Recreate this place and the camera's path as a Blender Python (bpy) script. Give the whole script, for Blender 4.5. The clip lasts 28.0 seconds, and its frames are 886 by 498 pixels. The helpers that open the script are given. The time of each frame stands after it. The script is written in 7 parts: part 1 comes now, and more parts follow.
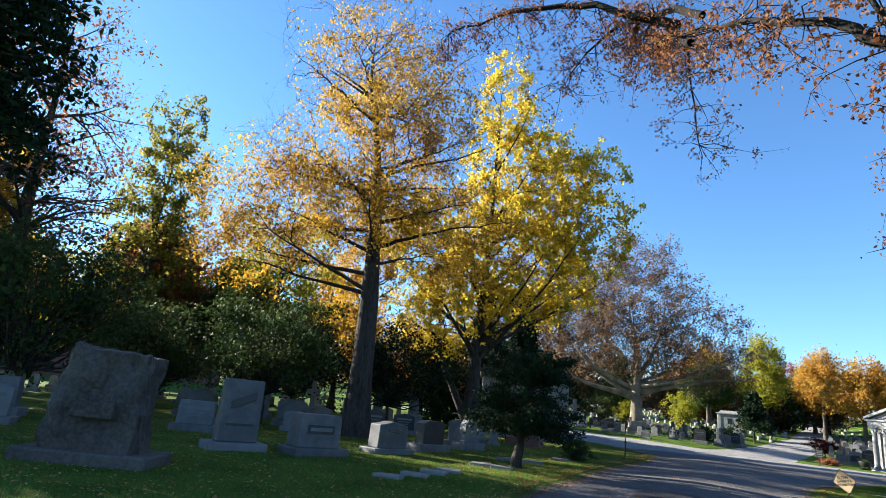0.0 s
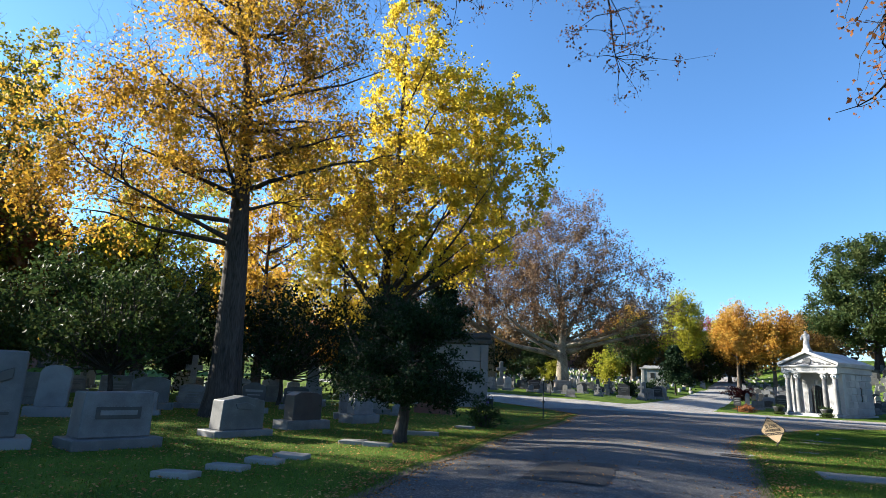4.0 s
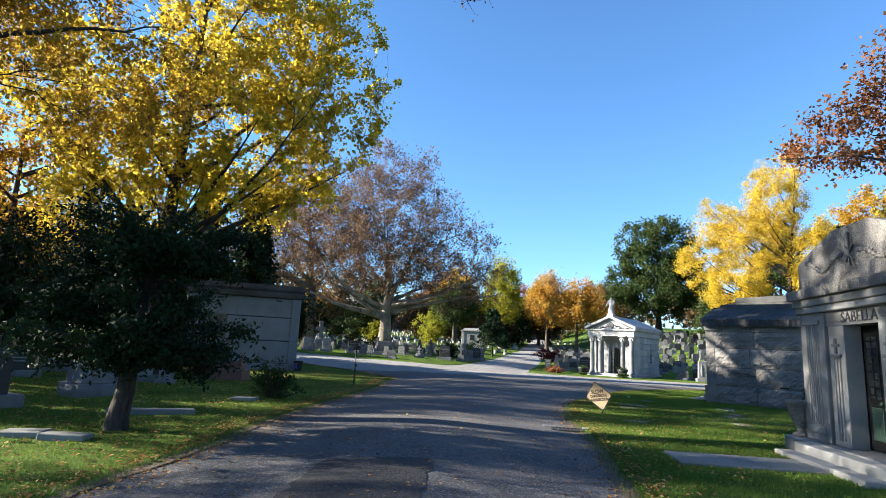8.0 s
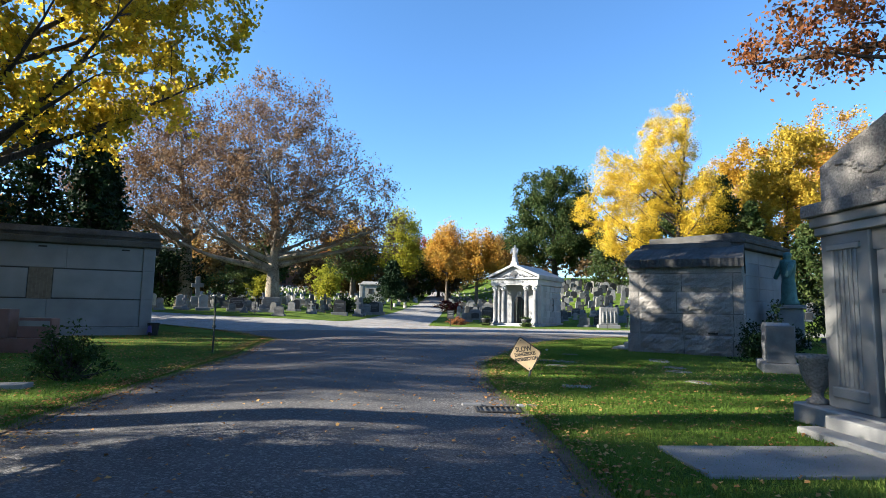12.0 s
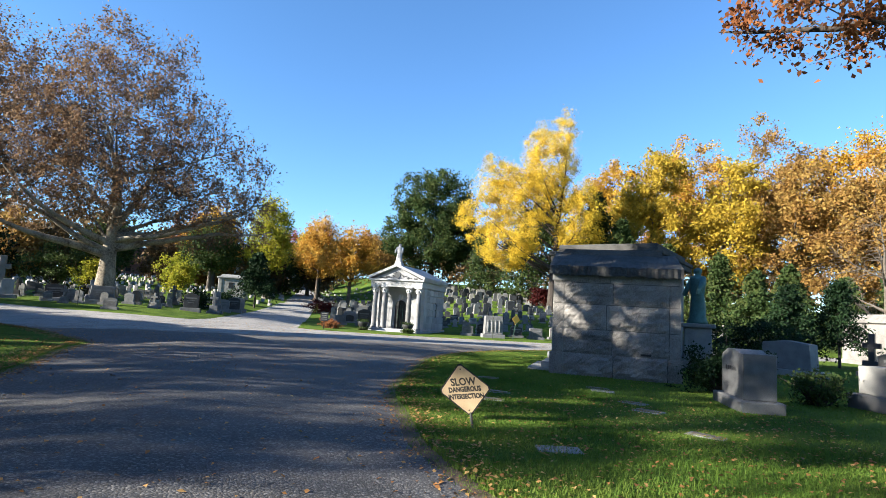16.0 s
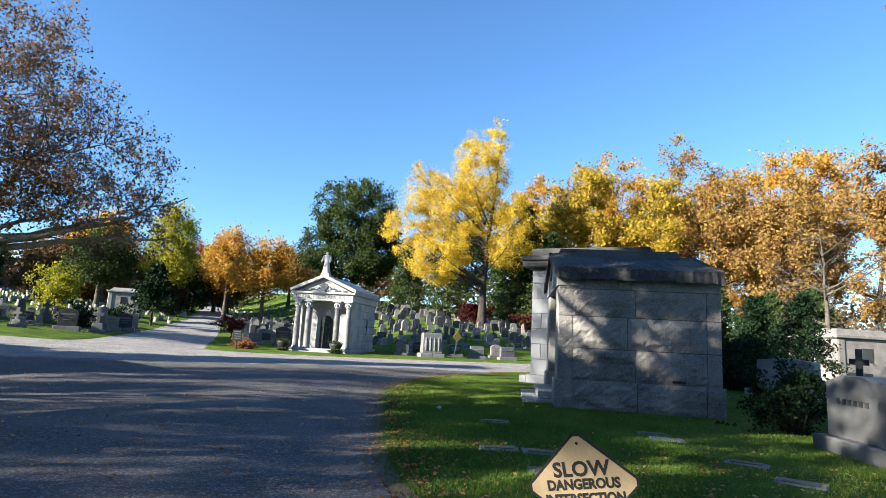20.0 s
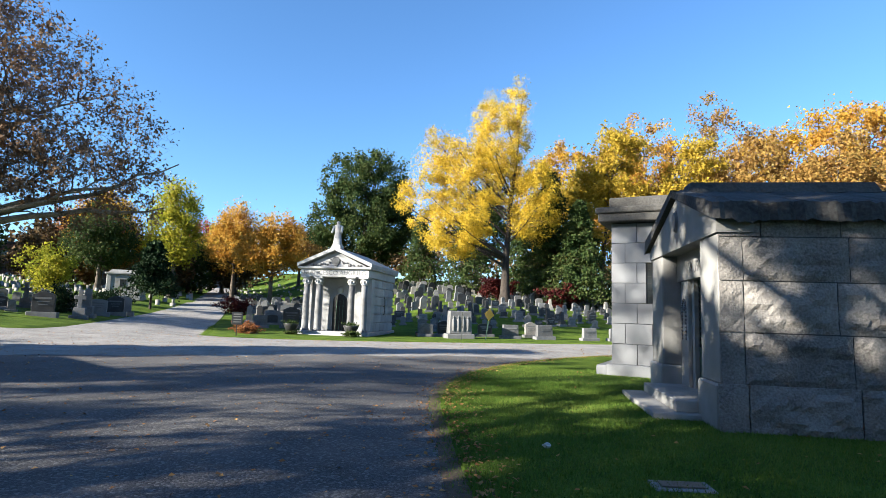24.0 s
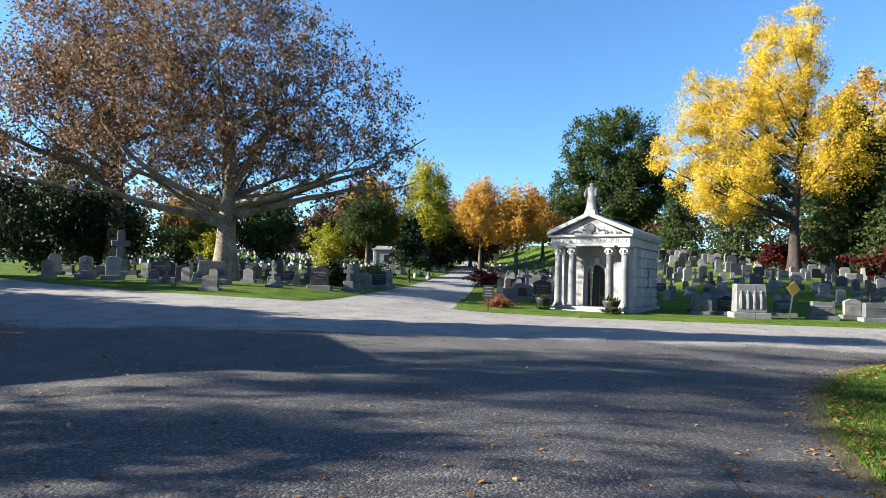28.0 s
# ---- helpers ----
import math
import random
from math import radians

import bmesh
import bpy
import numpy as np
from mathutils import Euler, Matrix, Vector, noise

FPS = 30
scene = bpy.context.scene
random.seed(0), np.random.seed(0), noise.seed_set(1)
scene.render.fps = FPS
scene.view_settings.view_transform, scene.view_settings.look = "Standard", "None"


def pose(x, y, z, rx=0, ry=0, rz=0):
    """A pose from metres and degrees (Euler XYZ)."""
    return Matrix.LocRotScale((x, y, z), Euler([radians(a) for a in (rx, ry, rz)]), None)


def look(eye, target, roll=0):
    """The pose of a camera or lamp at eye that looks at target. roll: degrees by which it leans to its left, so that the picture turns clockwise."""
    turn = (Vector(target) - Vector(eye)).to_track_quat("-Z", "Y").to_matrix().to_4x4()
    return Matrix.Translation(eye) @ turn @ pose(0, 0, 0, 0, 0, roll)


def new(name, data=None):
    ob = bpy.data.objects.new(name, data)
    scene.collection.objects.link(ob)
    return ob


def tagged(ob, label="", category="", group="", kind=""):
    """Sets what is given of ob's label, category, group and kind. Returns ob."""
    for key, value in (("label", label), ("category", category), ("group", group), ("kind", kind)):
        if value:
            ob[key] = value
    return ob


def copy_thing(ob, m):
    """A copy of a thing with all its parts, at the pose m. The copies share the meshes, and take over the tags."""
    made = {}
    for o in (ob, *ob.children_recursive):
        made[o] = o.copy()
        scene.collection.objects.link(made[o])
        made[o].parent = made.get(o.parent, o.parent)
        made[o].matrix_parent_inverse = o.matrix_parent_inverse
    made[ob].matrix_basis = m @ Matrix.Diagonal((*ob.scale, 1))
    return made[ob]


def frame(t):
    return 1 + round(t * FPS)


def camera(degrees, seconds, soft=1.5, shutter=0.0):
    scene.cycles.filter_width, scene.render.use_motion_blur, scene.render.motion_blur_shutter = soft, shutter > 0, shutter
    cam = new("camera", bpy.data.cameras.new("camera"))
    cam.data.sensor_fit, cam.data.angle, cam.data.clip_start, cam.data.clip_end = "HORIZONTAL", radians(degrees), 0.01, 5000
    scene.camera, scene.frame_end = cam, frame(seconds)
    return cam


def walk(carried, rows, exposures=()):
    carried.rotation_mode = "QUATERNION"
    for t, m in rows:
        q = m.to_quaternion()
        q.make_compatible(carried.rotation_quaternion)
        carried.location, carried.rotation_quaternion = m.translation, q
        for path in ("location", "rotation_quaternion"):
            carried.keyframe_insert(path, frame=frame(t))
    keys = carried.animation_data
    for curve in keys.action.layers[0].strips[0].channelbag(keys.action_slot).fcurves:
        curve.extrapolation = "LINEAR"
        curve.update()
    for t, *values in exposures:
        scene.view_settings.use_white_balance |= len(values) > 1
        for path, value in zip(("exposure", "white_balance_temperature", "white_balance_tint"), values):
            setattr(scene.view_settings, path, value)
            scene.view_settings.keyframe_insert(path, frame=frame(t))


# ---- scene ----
cam = camera(76.42, 28.0, soft=0.5)


def carried_pose(x, y, z, yaw, pitch, roll):
    return pose(x, y, z, 90 + pitch, 0, yaw) @ pose(0, 0, 0, 0, 0, roll)


# rows: seconds, x, y, z, yaw, pitch, roll
ROWS = [
    (0.0, 14.290, -30.766, 1.592, 68.76, 15.61, 5.92),
    (0.5, 13.953, -30.324, 1.651, 66.97, 15.24, 5.02),
    (1.0, 13.610, -29.861, 1.675, 61.01, 16.69, 3.08),
    (1.5, 13.258, -29.480, 1.649, 62.36, 14.91, 3.33),
    (2.0, 12.962, -29.157, 1.598, 60.97, 14.48, 3.27),
    (2.5, 12.641, -28.759, 1.544, 59.43, 14.86, 5.93),
    (4.5, 11.116, -27.212, 1.554, 62.74, 13.29, 1.29),
    (5.0, 10.681, -26.881, 1.616, 64.60, 18.06, 3.78),
    (5.5, 10.304, -26.536, 1.628, 63.42, 21.57, 4.13),
    (6.0, 9.986, -26.202, 1.616, 64.67, 25.06, 2.96),
    (6.5, 9.676, -25.865, 1.612, 67.84, 24.05, 5.92),
    (7.0, 9.346, -25.446, 1.607, 59.15, 16.95, 6.04),
    (7.5, 8.967, -24.996, 1.579, 54.38, 12.07, 5.73),
    (8.0, 8.591, -24.583, 1.551, 44.41, 10.24, 2.85),
    (8.5, 8.242, -24.192, 1.536, 40.58, 3.92, 3.27),
    (9.0, 7.905, -23.763, 1.522, 41.58, 3.37, 2.35),
    (9.5, 7.589, -23.314, 1.515, 41.65, -2.18, 1.25),
    (10.0, 7.280, -22.904, 1.533, 41.91, 1.43, 2.02),
    (10.5, 6.959, -22.525, 1.553, 41.99, 5.97, 1.48),
    (11.0, 6.626, -22.081, 1.553, 36.80, 7.56, 3.36),
    (11.5, 6.272, -21.651, 1.527, 37.72, 8.05, 2.46),
    (12.0, 5.923, -21.191, 1.507, 33.94, 5.97, 0.97),
    (12.5, 5.604, -20.754, 1.504, 32.90, 9.48, 3.40),
    (14.5, 3.931, -19.105, 1.612, 25.66, 8.67, 1.98),
    (15.0, 3.641, -18.745, 1.615, 28.03, 6.13, 1.06),
    (15.5, 3.326, -18.341, 1.617, 23.31, 5.39, 2.02),
    (16.0, 2.983, -17.826, 1.608, 20.84, 6.67, 3.52),
    (16.5, 2.600, -17.276, 1.580, 19.20, 6.65, 3.36),
    (17.0, 2.224, -16.683, 1.543, 20.91, 5.97, 3.27),
    (17.5, 1.864, -16.198, 1.519, 20.81, 7.89, 1.58),
    (18.0, 1.504, -15.664, 1.513, 17.57, 8.10, 2.43),
    (18.5, 1.138, -15.168, 1.530, 17.53, 9.08, 3.40),
    (19.0, 0.784, -14.730, 1.549, 15.87, 6.29, 1.37),
    (19.5, 0.446, -14.367, 1.547, 15.07, 8.09, 3.47),
    (20.0, 0.086, -13.982, 1.533, 12.24, 8.87, 3.06),
    (20.5, -0.235, -13.495, 1.522, 9.65, 7.95, 2.81),
    (22.5, -1.196, -10.527, 1.528, 8.98, 7.85, 3.28),
    (23.0, -1.473, -10.032, 1.535, 12.14, 8.45, 3.32),
    (23.5, -1.813, -9.533, 1.559, 14.78, 8.40, 1.57),
    (24.0, -2.118, -9.069, 1.587, 13.12, 6.52, 1.86),
    (24.5, -2.434, -8.652, 1.608, 14.38, 7.57, 2.65),
    (25.0, -2.750, -8.274, 1.620, 15.98, 6.00, 0.45),
    (25.5, -3.124, -7.886, 1.628, 25.35, 6.10, 1.34),
    (26.0, -3.409, -7.513, 1.622, 29.06, 6.42, 2.27),
    (26.5, -3.658, -7.142, 1.618, 33.46, 6.72, 3.32),
    (27.0, -3.881, -6.787, 1.618, 34.20, 4.13, 1.43),
    (27.5, -4.077, -6.445, 1.623, 34.00, 4.24, 2.72),
    (28.0, -4.248, -6.108, 1.632, 37.20, 2.91, 1.71),
]
# end rows
walk(cam, [(r[0], carried_pose(*r[1:])) for r in ROWS], exposures=[(0.0, 2.39, 5450, 5), (7.0, 2.44, 5450, 5), (10.0, 2.56, 5450, 5), (12.5, 2.45, 5450, 5), (28.0, 2.34, 5450, 5)])

# ---------------------------------------------------------------- light
SUN_AZ = Vector((-0.757, -0.653, 0.0))
SUN_EL = 21.0
sun_dir = Vector((SUN_AZ.x * math.cos(radians(SUN_EL)), SUN_AZ.y * math.cos(radians(SUN_EL)), math.sin(radians(SUN_EL))))
world = bpy.data.worlds.new("sky")
scene.world = world
world.use_nodes = True
wn = world.node_tree.nodes
sky = wn.new("ShaderNodeTexSky")
sky.sky_type = "NISHITA"
sky.sun_disc = False
sky.sun_elevation = radians(SUN_EL)
sky.sun_rotation = math.atan2(SUN_AZ.x, SUN_AZ.y)
sky.air_density, sky.dust_density, sky.ozone_density = 1.0, 0.1, 4.0
wn["Background"].inputs["Strength"].default_value = 0.05
world.node_tree.links.new(sky.outputs["Color"], wn["Background"].inputs["Color"])
sun = new("sun", bpy.data.lights.new("sun", "SUN"))
sun.data.energy = 5.0
sun.data.angle = radians(0.5)
sun.data.color = (1.0, 0.82, 0.60)
sun.matrix_world = look(sun_dir * 200, (0, 0, 0))

# ---------------------------------------------------------------- materials


def mat(name, base, dark=None, rough=0.8, metal=0.0, scale=4.0, detail=0.5, bump=0.2, bump_scale=60.0, per_object=0.0, translucent=0.0, spec=0.3, stretch=1.0):
    """Two scales of colour noise between base and dark, fine relief, and a shift per object or island."""
    m = bpy.data.materials.new(name)
    m.use_nodes = True
    nt = m.node_tree
    N, L = nt.nodes, nt.links
    bs = N["Principled BSDF"]
    bs.inputs["Roughness"].default_value = rough
    bs.inputs["Metallic"].default_value = metal
    bs.inputs["Specular IOR Level"].default_value = spec
    dark = dark or tuple(c * 0.6 for c in base)
    tc = N.new("ShaderNodeTexCoord")
    n1 = N.new("ShaderNodeTexNoise")
    n1.inputs["Scale"].default_value, n1.inputs["Detail"].default_value = scale, 5.0
    n2 = N.new("ShaderNodeTexNoise")
    n2.inputs["Scale"].default_value, n2.inputs["Detail"].default_value = bump_scale, 4.0
    where = tc.outputs["Object"]
    if stretch != 1.0:
        mp = N.new("ShaderNodeMapping")
        mp.inputs["Scale"].default_value = (1.0, 1.0, stretch)
        L.new(where, mp.inputs["Vector"])
        where = mp.outputs["Vector"]
    L.new(where, n1.inputs["Vector"])
    L.new(where, n2.inputs["Vector"])
    add = N.new("ShaderNodeMath")
    add.operation = "ADD"
    mul = N.new("ShaderNodeMath")
    mul.operation = "MULTIPLY"
    mul.inputs[1].default_value = detail
    L.new(n2.outputs["Fac"], mul.inputs[0])
    L.new(n1.outputs["Fac"], add.inputs[0])
    L.new(mul.outputs[0], add.inputs[1])
    last = add.outputs[0]
    if per_object:
        info = N.new("ShaderNodeObjectInfo")
        m3 = N.new("ShaderNodeMath")
        m3.operation = "MULTIPLY_ADD"
        m3.inputs[1].default_value = per_object
        L.new(info.outputs["Random"], m3.inputs[0])
        L.new(last, m3.inputs[2])
        last = m3.outputs[0]
    ramp = N.new("ShaderNodeMapRange")
    mid = 0.5 + 0.5 * detail + 0.5 * per_object
    ramp.inputs["From Min"].default_value, ramp.inputs["From Max"].default_value = mid - 0.28, mid + 0.28
    L.new(last, ramp.inputs["Value"])
    mix = N.new("ShaderNodeMix")
    mix.data_type = "RGBA"
    mix.inputs["A"].default_value, mix.inputs["B"].default_value = (*dark, 1), (*base, 1)
    L.new(ramp.outputs["Result"], mix.inputs["Factor"])
    L.new(mix.outputs["Result"], bs.inputs["Base Color"])
    if bump:
        bp = N.new("ShaderNodeBump")
        bp.inputs["Strength"].default_value, bp.inputs["Distance"].default_value = bump, 0.02
        L.new(n2.outputs["Fac"], bp.inputs["Height"])
        L.new(bp.outputs["Normal"], bs.inputs["Normal"])
    if translucent:
        tr = N.new("ShaderNodeBsdfTranslucent")
        ms = N.new("ShaderNodeMixShader")
        ms.inputs["Fac"].default_value = translucent
        L.new(mix.outputs["Result"], tr.inputs["Color"])
        L.new(bs.outputs["BSDF"], ms.inputs[1])
        L.new(tr.outputs["BSDF"], ms.inputs[2])
        L.new(ms.outputs["Shader"], N["Material Output"].inputs["Surface"])
    return m


def leaf_mat(name, a, b, c=None, translucent=0.5):
    """Leaf colours that vary leaf by leaf."""
    m = bpy.data.materials.new(name)
    m.use_nodes = True
    N, L = m.node_tree.nodes, m.node_tree.links
    bs = N["Principled BSDF"]
    bs.inputs["Roughness"].default_value = 0.6
    bs.inputs["Specular IOR Level"].default_value = 0.08
    geo = N.new("ShaderNodeNewGeometry")
    ramp = N.new("ShaderNodeValToRGB")
    e = ramp.color_ramp.elements
    e[0].color, e[1].color = (*a, 1), (*(c or b), 1)
    if c:
        k = e.new(0.5)
        k.color = (*b, 1)
    tc = N.new("ShaderNodeTexCoord")
    no = N.new("ShaderNodeTexNoise")
    no.inputs["Scale"].default_value = 0.35
    ad = N.new("ShaderNodeMath")
    ad.operation = "MULTIPLY_ADD"
    ad.inputs[1].default_value = 0.55
    su = N.new("ShaderNodeMath")
    su.operation = "MULTIPLY_ADD"
    su.inputs[1].default_value, su.inputs[2].default_value = 1.4, -0.45
    L.new(tc.outputs["Object"], no.inputs["Vector"])
    L.new(no.outputs["Fac"], su.inputs[0])
    L.new(geo.outputs["Random Per Island"], ad.inputs[0])
    L.new(su.outputs[0], ad.inputs[2])
    L.new(ad.outputs[0], ramp.inputs["Fac"])
    L.new(ramp.outputs["Color"], bs.inputs["Base Color"])
    tr = N.new("ShaderNodeBsdfTranslucent")
    ms = N.new("ShaderNodeMixShader")
    ms.inputs["Fac"].default_value = translucent
    L.new(ramp.outputs["Color"], tr.inputs["Color"])
    L.new(bs.outputs["BSDF"], ms.inputs[1])
    L.new(tr.outputs["BSDF"], ms.inputs[2])
    L.new(ms.outputs["Shader"], N["Material Output"].inputs["Surface"])
    return m


def asphalt_mat(name, dark, light, stone, blotch, old=None):
    """Worn asphalt: blotches and streaks, with pale and dark stone chips in dark binder. old: the colours of the older crossing road."""
    m = bpy.data.materials.new(name)
    m.use_nodes = True
    N, L = m.node_tree.nodes, m.node_tree.links
    bs = N["Principled BSDF"]
    bs.inputs["Roughness"].default_value = 0.82
    bs.inputs["Specular IOR Level"].default_value = 0.35
    tc = N.new("ShaderNodeTexCoord")
    big = N.new("ShaderNodeTexNoise")
    big.inputs["Scale"].default_value, big.inputs["Detail"].default_value, big.inputs["Roughness"].default_value = blotch, 8.0, 0.62
    chips = N.new("ShaderNodeTexVoronoi")
    chips.inputs["Scale"].default_value = 42.0
    fine = N.new("ShaderNodeTexVoronoi")
    fine.inputs["Scale"].default_value = 120.0
    for n in (big, chips, fine):
        L.new(tc.outputs["Object"], n.inputs["Vector"])
    def tone(new_colour, k):
        c = N.new("ShaderNodeMix")
        c.data_type = "RGBA"
        c.inputs["A"].default_value = c.inputs["B"].default_value = (*new_colour, 1)
        if old:
            c.inputs["B"].default_value = (*old[k], 1)
            L.new(seam.outputs["Result"], c.inputs["Factor"])
        return c.outputs["Result"]

    if old:
        across = N.new("ShaderNodeVectorMath")
        across.operation = "DOT_PRODUCT"
        across.inputs[1].default_value = (-0.6, 0.8, 0.0)
        L.new(tc.outputs["Object"], across.inputs[0])
        edge = N.new("ShaderNodeTexNoise")
        edge.inputs["Scale"].default_value, edge.inputs["Detail"].default_value = 0.7, 6.0
        L.new(tc.outputs["Object"], edge.inputs["Vector"])
        shift = N.new("ShaderNodeMath")
        shift.operation = "MULTIPLY_ADD"
        shift.inputs[1].default_value = 2.4
        L.new(edge.outputs["Fac"], shift.inputs[0])
        L.new(across.outputs["Value"], shift.inputs[2])
        seam = N.new("ShaderNodeMapRange")
        seam.inputs["From Min"].default_value, seam.inputs["From Max"].default_value = 13.2, 13.8
        L.new(shift.outputs[0], seam.inputs["Value"])
    r1 = N.new("ShaderNodeMapRange")
    r1.inputs["From Min"].default_value, r1.inputs["From Max"].default_value = 0.32, 0.68
    L.new(big.outputs["Fac"], r1.inputs["Value"])
    mix = N.new("ShaderNodeMix")
    mix.data_type = "RGBA"
    L.new(tone(dark, 0), mix.inputs["A"])
    L.new(tone(light, 1), mix.inputs["B"])
    L.new(r1.outputs["Result"], mix.inputs["Factor"])
    last = mix.outputs["Result"]
    for tex, lo, hi, amount in ((chips, 0.66, 1.0, 0.7), (fine, 0.6, 1.0, 0.4)):
        sep = N.new("ShaderNodeSeparateColor")
        L.new(tex.outputs["Color"], sep.inputs["Color"])
        r = N.new("ShaderNodeMapRange")
        r.inputs["From Min"].default_value, r.inputs["From Max"].default_value, r.inputs["To Max"].default_value = lo, hi, amount
        L.new(sep.outputs["Red"], r.inputs["Value"])
        mx = N.new("ShaderNodeMix")
        mx.data_type = "RGBA"
        L.new(tone(stone, 2), mx.inputs["B"])
        L.new(r.outputs["Result"], mx.inputs["Factor"])
        L.new(last, mx.inputs["A"])
        last = mx.outputs["Result"]
    L.new(last, bs.inputs["Base Color"])
    bp = N.new("ShaderNodeBump")
    bp.inputs["Strength"].default_value, bp.inputs["Distance"].default_value = 0.8, 0.008
    bp.invert = True
    L.new(chips.outputs["Distance"], bp.inputs["Height"])
    L.new(bp.outputs["Normal"], bs.inputs["Normal"])
    return m


M_ASPHALT = asphalt_mat("asphalt", (0.025, 0.0238, 0.0245), (0.063, 0.0595, 0.059), (0.185, 0.177, 0.172), 0.9, ((0.105, 0.1, 0.096), (0.225, 0.212, 0.2), (0.37, 0.355, 0.34)))
M_PATCH = asphalt_mat("asphalt_patch", (0.009, 0.0085, 0.0092), (0.019, 0.018, 0.019), (0.055, 0.053, 0.053), 2.0)
M_GRASS = mat("grass", (0.105, 0.148, 0.02), (0.028, 0.053, 0.008), 0.95, spec=0.05, scale=0.8, detail=1.1, bump=1.0, bump_scale=30)
M_BLADE = leaf_mat("grass_blade", (0.036, 0.072, 0.01), (0.1, 0.165, 0.024), (0.17, 0.2, 0.04), 0.35)
M_GRANITE = mat("granite", (0.225, 0.211, 0.197), (0.088, 0.081, 0.076), 0.85, scale=1.3, detail=1.0, bump=1.0, bump_scale=30, per_object=0.12)
M_SMOOTH = mat("smooth_granite", (0.272, 0.268, 0.26), (0.136, 0.133, 0.128), 0.6, scale=1.5, detail=0.7, bump=0.08, bump_scale=120, per_object=0.25)
M_GREY = mat("grey_granite", (0.16, 0.16, 0.164), (0.076, 0.076, 0.0784), 0.55, scale=3, detail=1.0, bump=0.08, bump_scale=160, per_object=0.5)
M_DARKSTONE = mat("dark_granite", (0.048, 0.048, 0.0504), (0.021, 0.021, 0.0228), 0.35, scale=3, detail=1.0, bump=0.05, bump_scale=160, per_object=0.4)
M_ROCK = mat("rough_rock", (0.104, 0.0904, 0.08), (0.036, 0.0312, 0.028), 0.9, scale=1.2, detail=0.9, bump=0.8, bump_scale=14, per_object=0.2)
M_MARBLE = mat("white_marble", (0.375, 0.375, 0.378), (0.205, 0.205, 0.213), 0.5, scale=0.9, detail=0.5, bump=0.1, bump_scale=50, per_object=0.3)
M_WHITE = mat("white_stone", (0.344, 0.328, 0.304), (0.176, 0.168, 0.156), 0.8, scale=2, detail=0.6, bump=0.15, bump_scale=40, per_object=0.4)
M_PALE = mat("pale_weathered_stone", (0.272, 0.26, 0.24), (0.12, 0.114, 0.106), 0.85, scale=2.5, detail=0.8, bump=0.2, bump_scale=40, per_object=0.5)
M_REDSTONE = mat("red_granite", (0.152, 0.08, 0.068), (0.088, 0.048, 0.04), 0.4, scale=3, detail=1.0, bump=0.06, bump_scale=120, per_object=0.3)
M_ROOFSTONE = mat("weathered_roof_stone", (0.0816, 0.0789, 0.0762), (0.0204, 0.0197, 0.0184), 0.9, scale=1.1, detail=0.7, bump=0.5, bump_scale=20, per_object=0.2)
M_BRONZE = mat("green_bronze", (0.10, 0.17, 0.13), (0.035, 0.05, 0.04), 0.5, metal=0.6, scale=3, detail=0.8, bump=0.3, bump_scale=40)
M_VERD = mat("verdigris_bronze", (0.096, 0.18, 0.168), (0.048, 0.09, 0.084), 0.6, metal=0.3, scale=5, detail=0.6, bump=0.2, bump_scale=30)
M_DARKMETAL = mat("dark_bronze", (0.035, 0.035, 0.035), (0.015, 0.015, 0.016), 0.45, metal=0.6, scale=6, detail=0.6, bump=0.1, bump_scale=60)
M_PLAQUE = mat("bronze_plaque", (0.16, 0.13, 0.10), (0.09, 0.075, 0.06), 0.5, metal=0.5, scale=8, detail=0.6, bump=0.2, bump_scale=90)
M_BLUEGRANITE = mat("blue_grey_granite", (0.2, 0.206, 0.222), (0.115, 0.119, 0.13), 0.7, scale=0.9, detail=0.7, bump=0.12, bump_scale=60, per_object=0.1)
M_IRON = mat("cast_iron", (0.05, 0.047, 0.045), (0.02, 0.018, 0.017), 0.7, metal=0.5, scale=10, bump=0.3, bump_scale=80)
M_BARK = mat("bark", (0.058, 0.047, 0.04), (0.016, 0.013, 0.0112), 0.95, scale=5, detail=1.3, bump=1.0, bump_scale=24, stretch=0.14)
# M_BARK darkened to make up for missing tree shade on the roadside trunk
M_DARKBARK = mat("shade_darkened_furrowed_bark", (0.017, 0.0135, 0.0115), (0.005, 0.0042, 0.0038), 0.95, scale=5, detail=1.3, bump=1.0, bump_scale=24, stretch=0.14)
M_BARKGREY = mat("grey_bark", (0.12, 0.1, 0.08), (0.04, 0.0336, 0.0272), 0.95, scale=2, detail=0.8, bump=0.8, bump_scale=12)
M_PLANEBARK = mat("flaking_plane_bark", (0.3, 0.255, 0.185), (0.035, 0.027, 0.02), 0.85, scale=1.1, detail=0.8, bump=0.6, bump_scale=9)
# darker than M_PLANEBARK, for the shade that the twigs lie in
M_PLANETWIG = mat("shade_toned_plane_twig_bark", (0.10, 0.078, 0.058), (0.04, 0.03, 0.022), 0.9, scale=2.0, detail=0.7, bump=0.3, bump_scale=20)
M_SIGN = mat("faded_sign_yellow", (0.34, 0.262, 0.165), (0.26, 0.197, 0.122), 0.6, scale=4, detail=0.5, bump=0.05, bump_scale=60)
M_SIGNYEL = mat("sign_yellow", (0.576, 0.36, 0.048), (0.48, 0.288, 0.04), 0.5, scale=4, detail=0.4, bump=0.02)
M_BLACK = mat("black_paint", (0.02, 0.02, 0.02), (0.012, 0.012, 0.012), 0.6, scale=8, bump=0.05)
